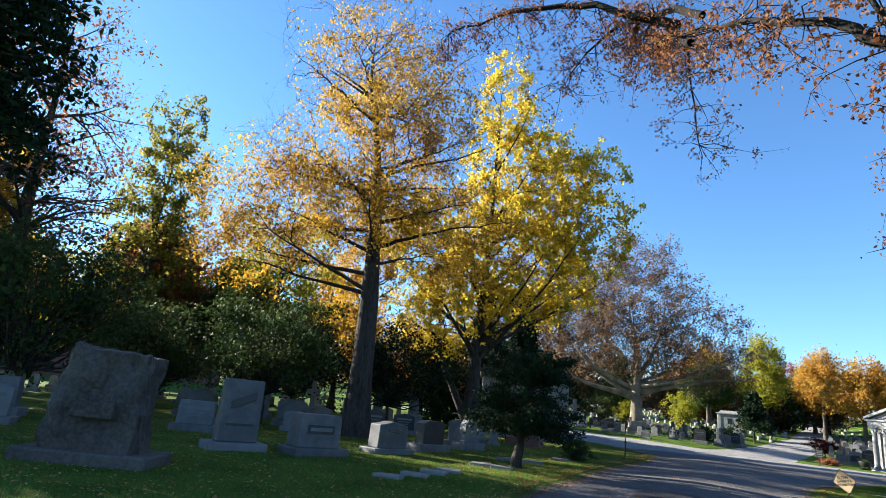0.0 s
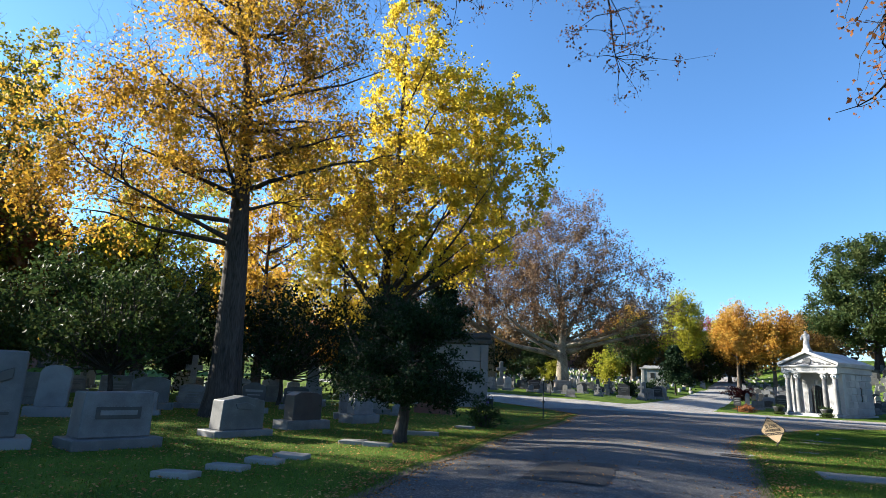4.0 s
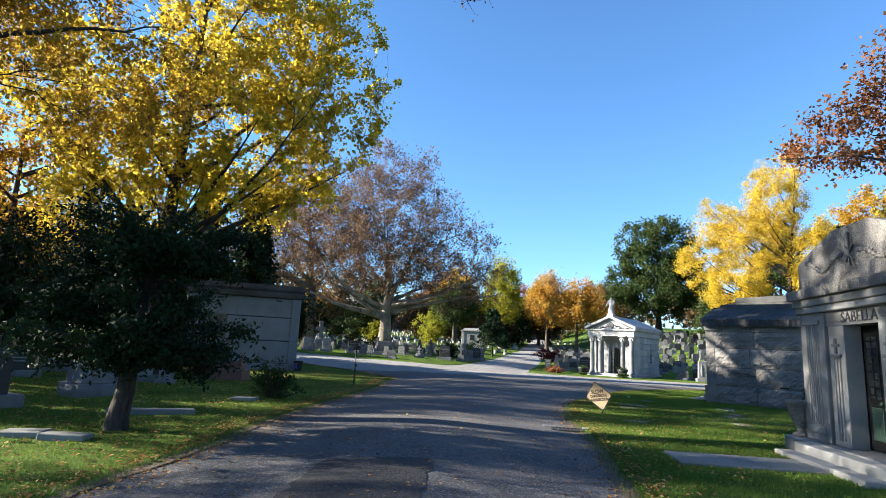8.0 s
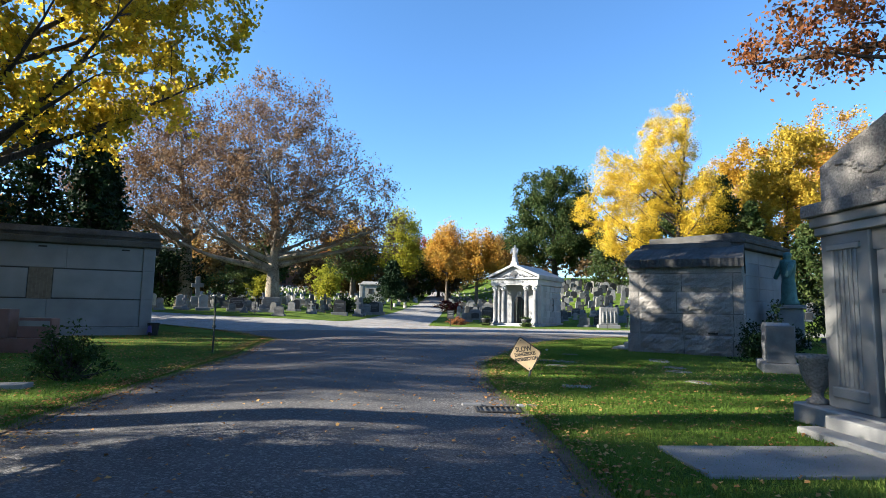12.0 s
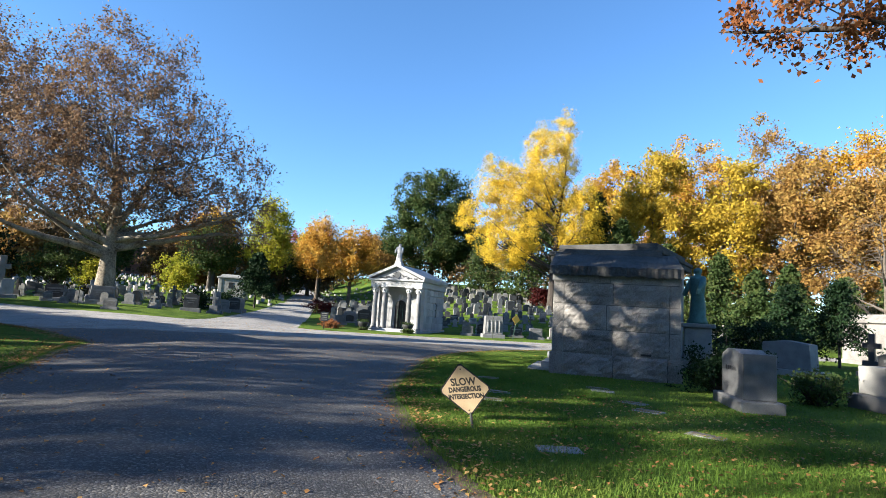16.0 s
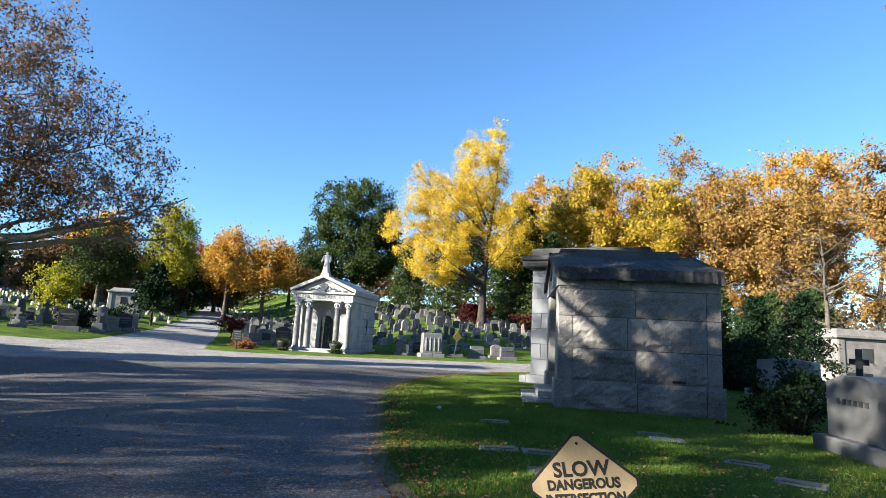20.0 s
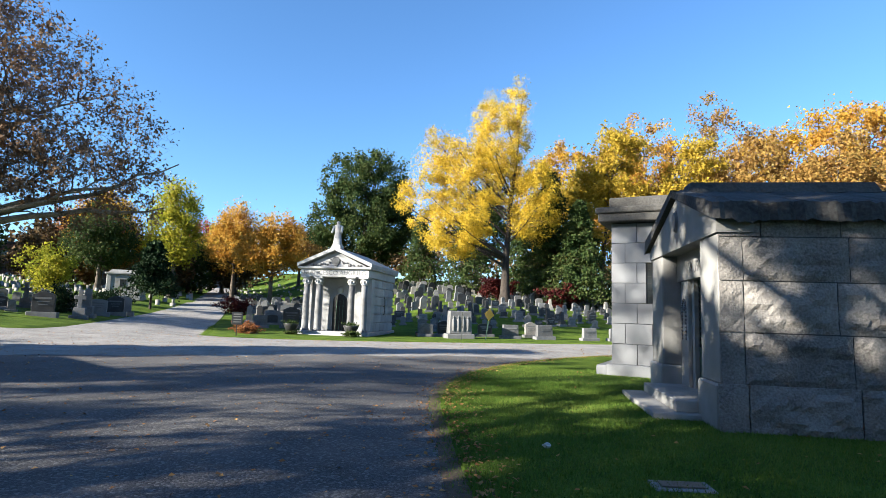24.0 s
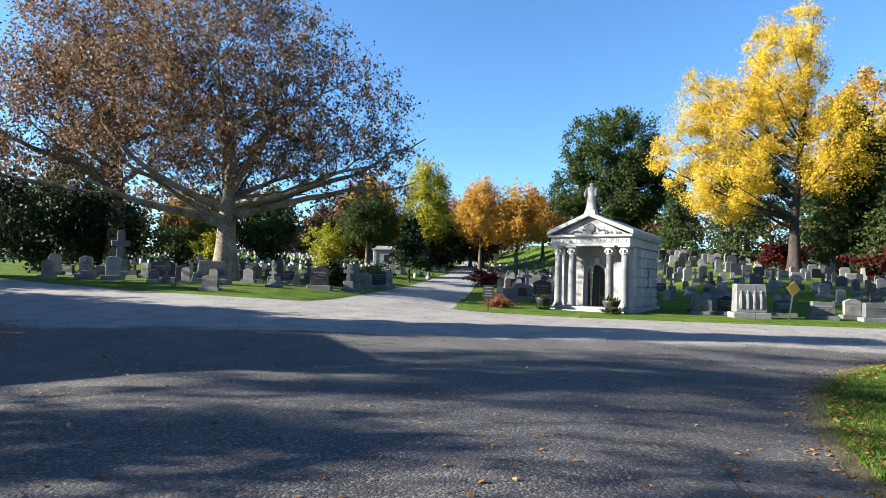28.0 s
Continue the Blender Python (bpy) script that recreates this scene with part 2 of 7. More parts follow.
M_STEEL = mat("painted_steel_post", (0.05, 0.055, 0.05), (0.025, 0.028, 0.025), 0.6, metal=0.4, scale=9, bump=0.1)
M_CONC = mat("concrete", (0.24, 0.232, 0.22), (0.14, 0.135, 0.128), 0.9, scale=2, detail=0.7, bump=0.2, bump_scale=60)
M_BRICK = mat("far_brick", (0.176, 0.096, 0.072), (0.104, 0.056, 0.044), 0.9, scale=0.4, detail=0.6, bump=0.1, bump_scale=10)
M_GLASS = mat("dark_glass", (0.03, 0.035, 0.04), (0.015, 0.018, 0.02), 0.08, scale=2, bump=0.0, spec=0.6)
M_LITTER = mat("white_paper", (0.5, 0.5, 0.5), (0.35, 0.35, 0.36), 0.8, scale=12, bump=0.1)
M_SOIL = mat("bare_soil", (0.12, 0.085, 0.055), (0.05, 0.036, 0.025), 0.95, scale=3, detail=0.9, bump=0.8, bump_scale=30)
L_OAK = leaf_mat("golden_brown_leaves", (0.18, 0.085, 0.012), (0.4, 0.235, 0.022), (0.54, 0.37, 0.035), 0.5)
L_GINKGO = leaf_mat("yellow_ginkgo_leaves", (0.22, 0.185, 0.018), (0.55, 0.41, 0.026), (0.7, 0.54, 0.045), 0.5)
L_YELLOW = leaf_mat("bright_yellow_leaves", (0.25, 0.20, 0.02), (0.54, 0.39, 0.027), (0.68, 0.5, 0.05), 0.45)
L_RUST = leaf_mat("rust_leaves", (0.101, 0.0324, 0.013), (0.202, 0.0792, 0.0288), (0.259, 0.137, 0.0576), 0.4)
L_PLANE = leaf_mat("sparse_brown_leaves", (0.065, 0.036, 0.02), (0.155, 0.093, 0.049), (0.235, 0.16, 0.092), 0.3)
L_ORANGE = leaf_mat("orange_leaves", (0.259, 0.108, 0.018), (0.403, 0.223, 0.0324), (0.446, 0.317, 0.0648))
L_RED = leaf_mat("red_leaves", (0.115, 0.018, 0.0144), (0.245, 0.0432, 0.0216), (0.346, 0.108, 0.0288))
L_BROWN = leaf_mat("brown_gold_leaves", (0.122, 0.0612, 0.0216), (0.245, 0.144, 0.0396), (0.331, 0.238, 0.0648), 0.4)
L_MAROON = leaf_mat("maroon_leaves", (0.018, 0.00432, 0.00504), (0.0504, 0.0101, 0.0101), (0.0936, 0.0216, 0.0144), 0.25)
L_WOODS = leaf_mat("distant_brown_leaves", (0.0432, 0.0324, 0.0158), (0.101, 0.0684, 0.0324), (0.173, 0.108, 0.0432), 0.3)
L_AMBER = leaf_mat("amber_yellow_leaves", (0.158, 0.122, 0.018), (0.36, 0.259, 0.0252), (0.475, 0.346, 0.0432), 0.45)
L_GREEN = leaf_mat("dark_green_leaves", (0.0175, 0.035, 0.0112), (0.0406, 0.063, 0.0182), (0.084, 0.0945, 0.0279), 0.35)
L_YEW = leaf_mat("yew_needles", (0.00468, 0.0109, 0.00546), (0.0109, 0.0234, 0.00858), (0.0218, 0.0406, 0.0125), 0.12)
L_LIME = leaf_mat("yellow_green_leaves", (0.115, 0.144, 0.0144), (0.259, 0.259, 0.0216), (0.396, 0.324, 0.0288))
L_OLIVE = leaf_mat("olive_ginkgo_leaves", (0.07, 0.085, 0.014), (0.17, 0.165, 0.022), (0.42, 0.32, 0.035), 0.45)
L_FALLEN = leaf_mat("fallen_leaves", (0.12, 0.05, 0.02), (0.28, 0.14, 0.05), (0.50, 0.33, 0.12), 0.2)

# ---------------------------------------------------------------- mesh helpers


def mesh_of(name, bm, material):
    me = bpy.data.meshes.new(name)
    bm.to_mesh(me)
    bm.free()
    me.materials.append(material)
    return me


def part(name, bm, material, parent=None, label="", smooth=False):
    """Links a bmesh as one mesh object, under a thing or a part if given."""
    me = mesh_of(name, bm, material) if isinstance(bm, bmesh.types.BMesh) else bm
    ob = new(name, me)
    if smooth:
        for p in me.polygons:
            p.use_smooth = True
    if parent is not None:
        ob.parent = parent
    if label:
        ob["label"] = label
    return ob


def empty(name, m, label, category, group="", kind=""):
    ob = new(name)
    ob.empty_display_size = 0.1
    ob.matrix_basis = m
    return tagged(ob, label, category, group, kind)


def add_box(bm, x0, y0, z0, x1, y1, z1, taper=0.0, bevel=0.0):
    """A box between two corners, with its top drawn in by taper and its edges bevelled."""
    vs = []
    for z, t in ((z0, 0.0), (z1, taper)):
        for x, y in ((x0 + t, y0 + t), (x1 - t, y0 + t), (x1 - t, y1 - t), (x0 + t, y1 - t)):
            vs.append(bm.verts.new((x, y, z)))
    fs = [(3, 2, 1, 0), (4, 5, 6, 7), (0, 1, 5, 4), (1, 2, 6, 5), (2, 3, 7, 6), (3, 0, 4, 7)]
    faces = [bm.faces.new([vs[i] for i in f]) for f in fs]
    if bevel:
        edges = list({e for f in faces for e in f.edges})
        bmesh.ops.bevel(bm, geom=edges, offset=bevel, segments=1, affect="EDGES", clamp_overlap=True)
    return bm


def box(*a, **k):
    return add_box(bmesh.new(), *a, **k)


def add_prism(bm, outline, y0, y1, bevel=0.0):
    """An outline of (x, z) pushed through from y0 to y1."""
    a = [bm.verts.new((x, y0, z)) for x, z in outline]
    b = [bm.verts.new((x, y1, z)) for x, z in outline]
    n = len(outline)
    faces = [bm.faces.new(a), bm.faces.new(list(reversed(b)))]
    for i in range(n):
        faces.append(bm.faces.new((a[i], b[i], b[(i + 1) % n], a[(i + 1) % n])))
    bmesh.ops.recalc_face_normals(bm, faces=faces)
    if bevel:
        bmesh.ops.bevel(bm, geom=list({e for f in faces for e in f.edges}), offset=bevel, segments=1, affect="EDGES", clamp_overlap=True)
    return bm


def add_lathe(bm, profile, cx=0.0, cy=0.0, n=16):
    """Turns (radius, z) pairs round an upright axis."""
    rings = []
    for r, z in profile:
        rings.append([bm.verts.new((cx + r * math.cos(2 * math.pi * k / n), cy + r * math.sin(2 * math.pi * k / n), z)) for k in range(n)])
    for a, b in zip(rings, rings[1:]):
        for k in range(n):
            bm.faces.new((a[k], a[(k + 1) % n], b[(k + 1) % n], b[k]))
    bm.faces.new(list(reversed(rings[0])))
    bm.faces.new(rings[-1])
    return bm


def arch_outline(w, h, n=8, rise=None):
    rise = w / 2 if rise is None else rise
    pts = [(-w / 2, 0), (w / 2, 0)]
    for k in range(n + 1):
        a = math.pi * k / n
        pts.append((w / 2 * math.cos(a), h - rise + rise * math.sin(a)))
    return pts


def text_mesh(words, size, depth=0.006, bold=0.0):
    cu = bpy.data.curves.new("lettering", "FONT")
    cu.body, cu.size, cu.extrude, cu.offset = words, size, depth, bold
    cu.align_x, cu.align_y = "CENTER", "CENTER"
    cu.resolution_u = 3
    ob = bpy.data.objects.new("lettering", cu)
    scene.collection.objects.link(ob)
    dg = bpy.context.evaluated_depsgraph_get()
    me = bpy.data.meshes.new_from_object(ob.evaluated_get(dg))
    bpy.data.objects.remove(ob)
    return me


def raw_mesh(name, verts, faces_flat, per_face, material):
    """A mesh from numpy arrays: verts (n, 3), faces as one flat run of corners with per_face corners each."""
    me = bpy.data.meshes.new(name)
    nf = len(faces_flat) // per_face
    me.vertices.add(len(verts))
    me.vertices.foreach_set("co", np.ascontiguousarray(verts, dtype=np.float32).ravel())
    me.loops.add(len(faces_flat))
    me.loops.foreach_set("vertex_index", np.ascontiguousarray(faces_flat, dtype=np.int32))
    me.polygons.add(nf)
    me.polygons.foreach_set("loop_start", np.arange(0, nf * per_face, per_face, dtype=np.int32))
    me.update(calc_edges=True)
    me.materials.append(material)
    return me

# ---------------------------------------------------------------- ground


def smooth_step(a, b, x):
    t = np.clip((np.asarray(x, float) - a) / (b - a), 0, 1)
    return t * t * (3 - 2 * t)


def ground_z(x, y):
    """The lie of the land: level round the crossing, rising away beyond it and on the hill to its side."""
    x, y = np.asarray(x, float), np.asarray(y, float)
    u, v = -0.6 * x + 0.8 * y, 0.8 * x + 0.6 * y
    base = np.interp(u, [30, 50, 75, 100, 130, 180, 400, 900], [0, 0.5, 1.5, 3.0, 5.0, 8.0, 12.0, 12.0])
    hill = smooth_step(6, 22, v) * np.interp(u, [26, 70, 110, 200], [0, 3.6, 5.0, 5.0])
    left = 0.9 * smooth_step(-6, -20, v) * smooth_step(14, 32, u)
    return base + hill + left


def gz(x, y):
    return float(ground_z(x, y))


ROAD_LEFT = [(12.5, -36), (8.0, -30), (4.3, -25.1), (1.9, -22.9), (-0.1, -20.5), (-1.3, -19.4), (-4.1, -16.2), (-5.8, -14.1), (-9.0, -10.2), (-11.8, -7.4), (-13.2, -5.9), (-13.6, -5.3), (-14.6, -4.4), (-17.5, -3.3), (-22, -1.6), (-30, -0.5), (-45, -3), (-70, -9)]
ROAD_FAR_LEFT = [(-70, -3), (-45, 3.6), (-39, 4.8), (-31, 7.0), (-26.5, 10.4), (-25.9, 12.5), (-28.5, 17.5), (-39, 34.5), (-60.5, 69), (-80, 100), (-110, 140)]
ROAD_FAR_RIGHT = [(-105, 143), (-75, 103), (-55.5, 72), (-33.5, 37), (-22.6, 19.6), (-21.0, 17.8), (-18.5, 17.4), (-13.4, 18.9), (-3.7, 25.0), (5, 31), (30, 48), (70, 74)]
ROAD_RIGHT = [(73, 68), (30, 39.5), (6, 22.2), (1.5, 18.4), (-1.6, 14.6), (-3.6, 10.6), (-4.6, 7), (-4.8, 4.4), (-4.45, 1.2), (-3.75, -1.4), (-2.9, -4.2), (-1.8, -7.4), (-0.75, -9.2), (0.5, -11.3), (2.0, -13.1), (3.5, -15.1), (5.1, -17.4), (7.0, -20.0), (10, -24), (14, -29.3), (19, -36)]


def road_crown(x, y):
    """The road's camber: a little higher along its middle than at its edges."""
    x, y = np.atleast_1d(np.asarray(x, float)), np.atleast_1d(np.asarray(y, float))
    best = np.full(x.shape, 1e9)
    P = ROAD_POLY
    Q = np.roll(P, -1, axis=0)
    for (ax, ay), (bx, by) in zip(P, Q):
        dx, dy = bx - ax, by - ay
        L2 = dx * dx + dy * dy + 1e-12
        t = np.clip(((x - ax) * dx + (y - ay) * dy) / L2, 0, 1)
        best = np.minimum(best, (x - ax - t * dx) ** 2 + (y - ay - t * dy) ** 2)
    return 0.13 * smooth_step(0, 3.6, np.sqrt(best))


def smooth_line(pts, steps=4):
    """Catmull-Rom through the points, not rounding the ends."""
    out = []
    P = [np.array(p, float) for p in pts]
    P = [2 * P[0] - P[1]] + P + [2 * P[-1] - P[-2]]
    for i in range(1, len(P) - 2):
        for k in range(steps):
            t = k / steps
            a, b, c, d = P[i - 1 : i + 3]
            out.append(0.5 * (2 * b + (c - a) * t + (2 * a - 5 * b + 4 * c - d) * t * t + (3 * b - a - 3 * c + d) * t ** 3))
    out.append(P[-2])
    return [tuple(p) for p in out]


ROAD_EDGES = [smooth_line(e) for e in (ROAD_LEFT, ROAD_FAR_LEFT, ROAD_FAR_RIGHT, ROAD_RIGHT)]
ROAD_POLY = np.array([p for e in ROAD_EDGES for p in e])


def inside(poly, x, y):
    x, y = np.asarray(x, float), np.asarray(y, float)
    hit = np.zeros(x.shape, bool)
    px, py = poly[:, 0], poly[:, 1]
    qx, qy = np.roll(px, -1), np.roll(py, -1)
    for a, b, c, d in zip(px, py, qx, qy):
        if b == d:
            continue
        cross = ((b > y) != (d > y)) & (x < (c - a) * (y - b) / (d - b) + a)
        hit ^= cross
    return hit


def make_ground():
    def axis(lo, hi, step, far):
        core = np.arange(lo, hi + 1e-6, step)
        out, d, p = [], step, hi
        while p < far:
            d *= 1.12
            p += d
            out.append(p)
        neg, d, p = [], step, lo
        while p > -far:
            d *= 1.12
            p -= d
            neg.append(p)
        return np.r_[neg[::-1], core, out]

    xs, ys = axis(-30, 18, 0.5, 1500), axis(-38, 28, 0.5, 1500)
    X, Y = np.meshgrid(xs, ys)
    Z = ground_z(X, Y)
    inn = inside(ROAD_POLY, X, Y)
    rng = np.random.default_rng(3)
    Z = Z + np.where(inn, -0.10, 0.02 + 0.015 * rng.random(X.shape))
    nx, ny = len(xs), len(ys)
    idx = np.arange(nx * ny).reshape(ny, nx)
    quads = np.stack([idx[:-1, :-1], idx[:-1, 1:], idx[1:, 1:], idx[1:, :-1]], -1).reshape(-1)
    me = raw_mesh("ground", np.stack([X, Y, Z], -1).reshape(-1, 3), quads, 4, M_GRASS)
    ob = part("ground", me, M_GRASS, smooth=True)
    tagged(ob, "mown green lawn with scattered fallen leaves", "grass", kind="structure")


def make_road():
    from mathutils.geometry import delaunay_2d_cdt
    edge = [tuple(p) for p in ROAD_POLY]
    n = len(edge)
    gx, gy = np.meshgrid(np.arange(-110, 75, 1.1), np.arange(-38, 145, 1.1))
    ok = inside(ROAD_POLY, gx, gy)
    pts = [Vector(p) for p in edge] + [Vector((x, y)) for x, y in zip(gx[ok], gy[ok])]
    vs, es, fs, *_ = delaunay_2d_cdt(pts, [], [list(range(n))], 1, 1e-4)
    bm = bmesh.new()
    crown = road_crown([p.x for p in vs], [p.y for p in vs])
    bv = [bm.verts.new((p.x, p.y, gz(p.x, p.y) + c)) for p, c in zip(vs, crown)]
    for f in fs:
        bm.faces.new([bv[i] for i in f])
    bmesh.ops.recalc_face_normals(bm, faces=bm.faces)
    if sum(f.normal.z for f in bm.faces) < 0:
        bmesh.ops.reverse_faces(bm, faces=bm.faces)
    ob = part("road", bm, M_ASPHALT, smooth=True)
    tagged(ob, "cracked grey asphalt cemetery road at a crossing", "road", kind="structure")


make_ground()
make_road()

# ---------------------------------------------------------------- trees


def tube(path, radii, n=6):
    """Verts and quads of a tapering tube along a path."""
    path = np.asarray(path, float)
    d = np.gradient(path, axis=0)
    d /= np.linalg.norm(d, axis=1)[:, None] + 1e-9
    up = np.where(np.abs(d[:, 2:3]) > 0.9, np.array([[1.0, 0, 0]]), np.array([[0, 0, 1.0]]))
    a = np.cross(d, up)
    a /= np.linalg.norm(a, axis=1)[:, None] + 1e-9
    b = np.cross(d, a)
    ang = 2 * np.pi * np.arange(n) / n
    ring = path[:, None] + np.asarray(radii)[:, None, None] * (np.cos(ang)[None, :, None] * a[:, None] + np.sin(ang)[None, :, None] * b[:, None])
    k = len(path)
    i = np.arange(k - 1)[:, None] * n
    j = np.arange(n)[None, :]
    jn = (j + 1) % n
    q = np.stack([i + j, i + jn, i + n + jn, i + n + j], -1).reshape(-1, 4)
    return ring.reshape(-1, 3), q


def tubes_mesh(name, tubes, material):
    vs, qs, off = [], [], 0
    for path, radii, n in tubes:
        v, q = tube(path, radii, n)
        vs.append(v)
        qs.append(q + off)
        off += len(v)
    return raw_mesh(name, np.concatenate(vs), np.concatenate(qs).ravel(), 4, material)


def leaves_mesh(name, centers, size, rng, material, droop=0.0, aspect=0.6, plain=False):
    """One small bent leaf at each centre, or, for plants far off, one pointed leaf of a single face."""
    n = len(centers)
    d = rng.normal(size=(n, 3))
    d[:, 2] -= droop
    d /= np.linalg.norm(d, axis=1)[:, None] + 1e-9
    s = np.cross(d, rng.normal(size=(n, 3)))
    s /= np.linalg.norm(s, axis=1)[:, None] + 1e-9
    L = size * (0.6 + 0.8 * rng.random((n, 1)))
    nrm = np.cross(d, s)
    a = centers
    b = centers + d * L * 0.5 + s * L * aspect * 0.5 + nrm * L * 0.12
    c = centers + d * L
    e = centers + d * L * 0.5 - s * L * aspect * 0.5 + nrm * L * 0.12
    if plain:
        return raw_mesh(name, np.stack([a, centers + d * L * 0.6 + s * L * aspect * 0.75, centers + d * L * 0.9 - s * L * aspect * 0.55], 1).reshape(-1, 3), np.arange(3 * n), 3, material)
    v = np.stack([a, b, c, e], 1).reshape(-1, 3)
    q = np.arange(4 * n)
    return raw_mesh(name, v, q, 4, material)


def curve_path(p0, p1, rng, wob=0.12, sag=0.0, k=7):
    p0, p1 = np.asarray(p0, float), np.asarray(p1, float)
    t = np.linspace(0, 1, k)[:, None]
    L = np.linalg.norm(p1 - p0)
    path = p0 + (p1 - p0) * t
    for f in (1, 2):
        path += np.sin(np.pi * t * f) * rng.normal(size=3) * wob * L / (f * 1.5)
    path[:, 2] += (np.sin(np.pi * t[:, 0]) * sag) * L
    path[0], path[-1] = p0, p1
    return path


def in_blobs(blobs, n, rng, shell=0.35):
    """Points spread through a set of ellipsoids (cx, cy, cz, rx, ry, rz), denser towards their skin."""
    b = np.array(blobs, float)
    w = b[:, 3] * b[:, 4] * b[:, 5]
    pick = rng.choice(len(b), n, p=w / w.sum())
    d = rng.normal(size=(n, 3))
    d /= np.linalg.norm(d, axis=1)[:, None]
    r = (shell + (1 - shell) * rng.random((n, 1))) ** 0.6
    return b[pick, :3] + d * r * b[pick, 3:]


def bulk_tubes(P, R, n=3):
    """Verts and quads of many tapering tubes at once: paths (m, k, 3), radii (m, k)."""
    m, k, _ = P.shape
    d = np.gradient(P, axis=1)
    d /= np.linalg.norm(d, axis=2, keepdims=True) + 1e-9
    up = np.where(np.abs(d[..., 2:3]) > 0.9, np.array([1.0, 0, 0]), np.array([0, 0, 1.0]))
    a = np.cross(d, up)
    a /= np.linalg.norm(a, axis=2, keepdims=True) + 1e-9
    b = np.cross(d, a)
    ang = 2 * np.pi * np.arange(n) / n
    ring = P[:, :, None] + R[:, :, None, None] * (np.cos(ang)[:, None] * a[:, :, None] + np.sin(ang)[:, None] * b[:, :, None])
    base = (np.arange(m)[:, None, None] * k + np.arange(k - 1)[None, :, None]) * n
    j = np.arange(n)[None, None, :]
    jn = (j + 1) % n
    q = np.stack([base + j, base + jn, base + n + jn, base + n + j], -1).reshape(-1, 4)
    return ring.reshape(-1, 3), q


def depth_in(blobs, p):
    """0 at the middle of the nearest ellipsoid, 1 on its skin, more outside."""
    best = np.full(p.shape[:-1], 9.0)
    for b in blobs:
        best = np.minimum(best, np.sqrt((((p - b[:3]) / b[3:]) ** 2).sum(-1)))
    return best


def reach_out(nodes, tans, radii, tips, rng, k, climb, wob, thin):
    """Branches from the nearest fitting nodes of the branches so far to each tip, leaving along the older branch and bending to the tip."""
    pick = []
    for i in range(0, len(tips), 400):
        t = tips[i : i + 400, None]
        v = t - nodes[None]
        d = np.linalg.norm(v, axis=2)
        along = (v * tans[None]).sum(2) / (d + 1e-6)
        fall = np.maximum(0, -v[..., 2])
        pick.append(np.argmin(d * (1.35 - 0.5 * along) + climb * fall + 0.25 * rng.random(d.shape), axis=1))
    i = np.concatenate(pick)
    p0, tan, r0 = nodes[i], tans[i], radii[i]
    L = np.linalg.norm(tips - p0, axis=1, keepdims=True)
    mid = p0 + tan * 0.25 * L + (tips - p0) * 0.35 + rng.normal(size=tips.shape) * wob * 0.35 * L + np.array([0, 0, -0.06]) * L
    t = np.linspace(0, 1, k)[None, :, None]
    P = (1 - t) ** 2 * p0[:, None] + 2 * t * (1 - t) * mid[:, None] + t * t * tips[:, None]
    P[:, 1:-1] += rng.normal(size=(len(tips), k - 2, 3)) * wob * 0.1 * L[:, None]
    rs = np.maximum(thin, np.minimum(r0 * 0.7, 0.004 + 0.014 * L[:, 0]))
    return P, rs[:, None] * (1 - 0.7 * np.linspace(0, 1, k))[None]


def nodes_of(P, R, skip):
    d = np.gradient(P, axis=1)
    d /= np.linalg.norm(d, axis=2, keepdims=True) + 1e-9
    return P[:, skip:].reshape(-1, 3), d[:, skip:].reshape(-1, 3), R[:, skip:].reshape(-1)


def sprout(P, R, per, rng, length, angle, k, up, wob, thin):
    """Short twiglets along a set of twigs."""
    n, kp, _ = P.shape
    N = n * per
    par = np.repeat(np.arange(n), per)
    f = (0.2 + 0.8 * rng.random(N)) * (kp - 1)
    i = np.minimum(f.astype(int), kp - 2)
    w = (f - i)[:, None]
    p0 = P[par, i] * (1 - w) + P[par, i + 1] * w
    tan = P[par, i + 1] - P[par, i]
    tan /= np.linalg.norm(tan, axis=1, keepdims=True) + 1e-9
    u = np.cross(tan, rng.normal(size=(N, 3)))
    u /= np.linalg.norm(u, axis=1, keepdims=True) + 1e-9
    an = np.radians(angle) * (0.6 + 0.8 * rng.random((N, 1)))
    d = np.cos(an) * tan + np.sin(an) * u
    L = length * (0.5 + rng.random((N, 1)))
    pts = [p0]
    for _ in range(k - 1):
        d = d + rng.normal(size=(N, 3)) * wob + np.array([0, 0, up])
        d /= np.linalg.norm(d, axis=1, keepdims=True)
        pts.append(pts[-1] + d * L / (k - 1))
    rs = np.maximum(thin, np.minimum(R[par, i] * 0.7, 0.02 * L[:, 0]))
    return np.stack(pts, 1), rs[:, None] * (1 - 0.7 * np.linspace(0, 1, k))[None]


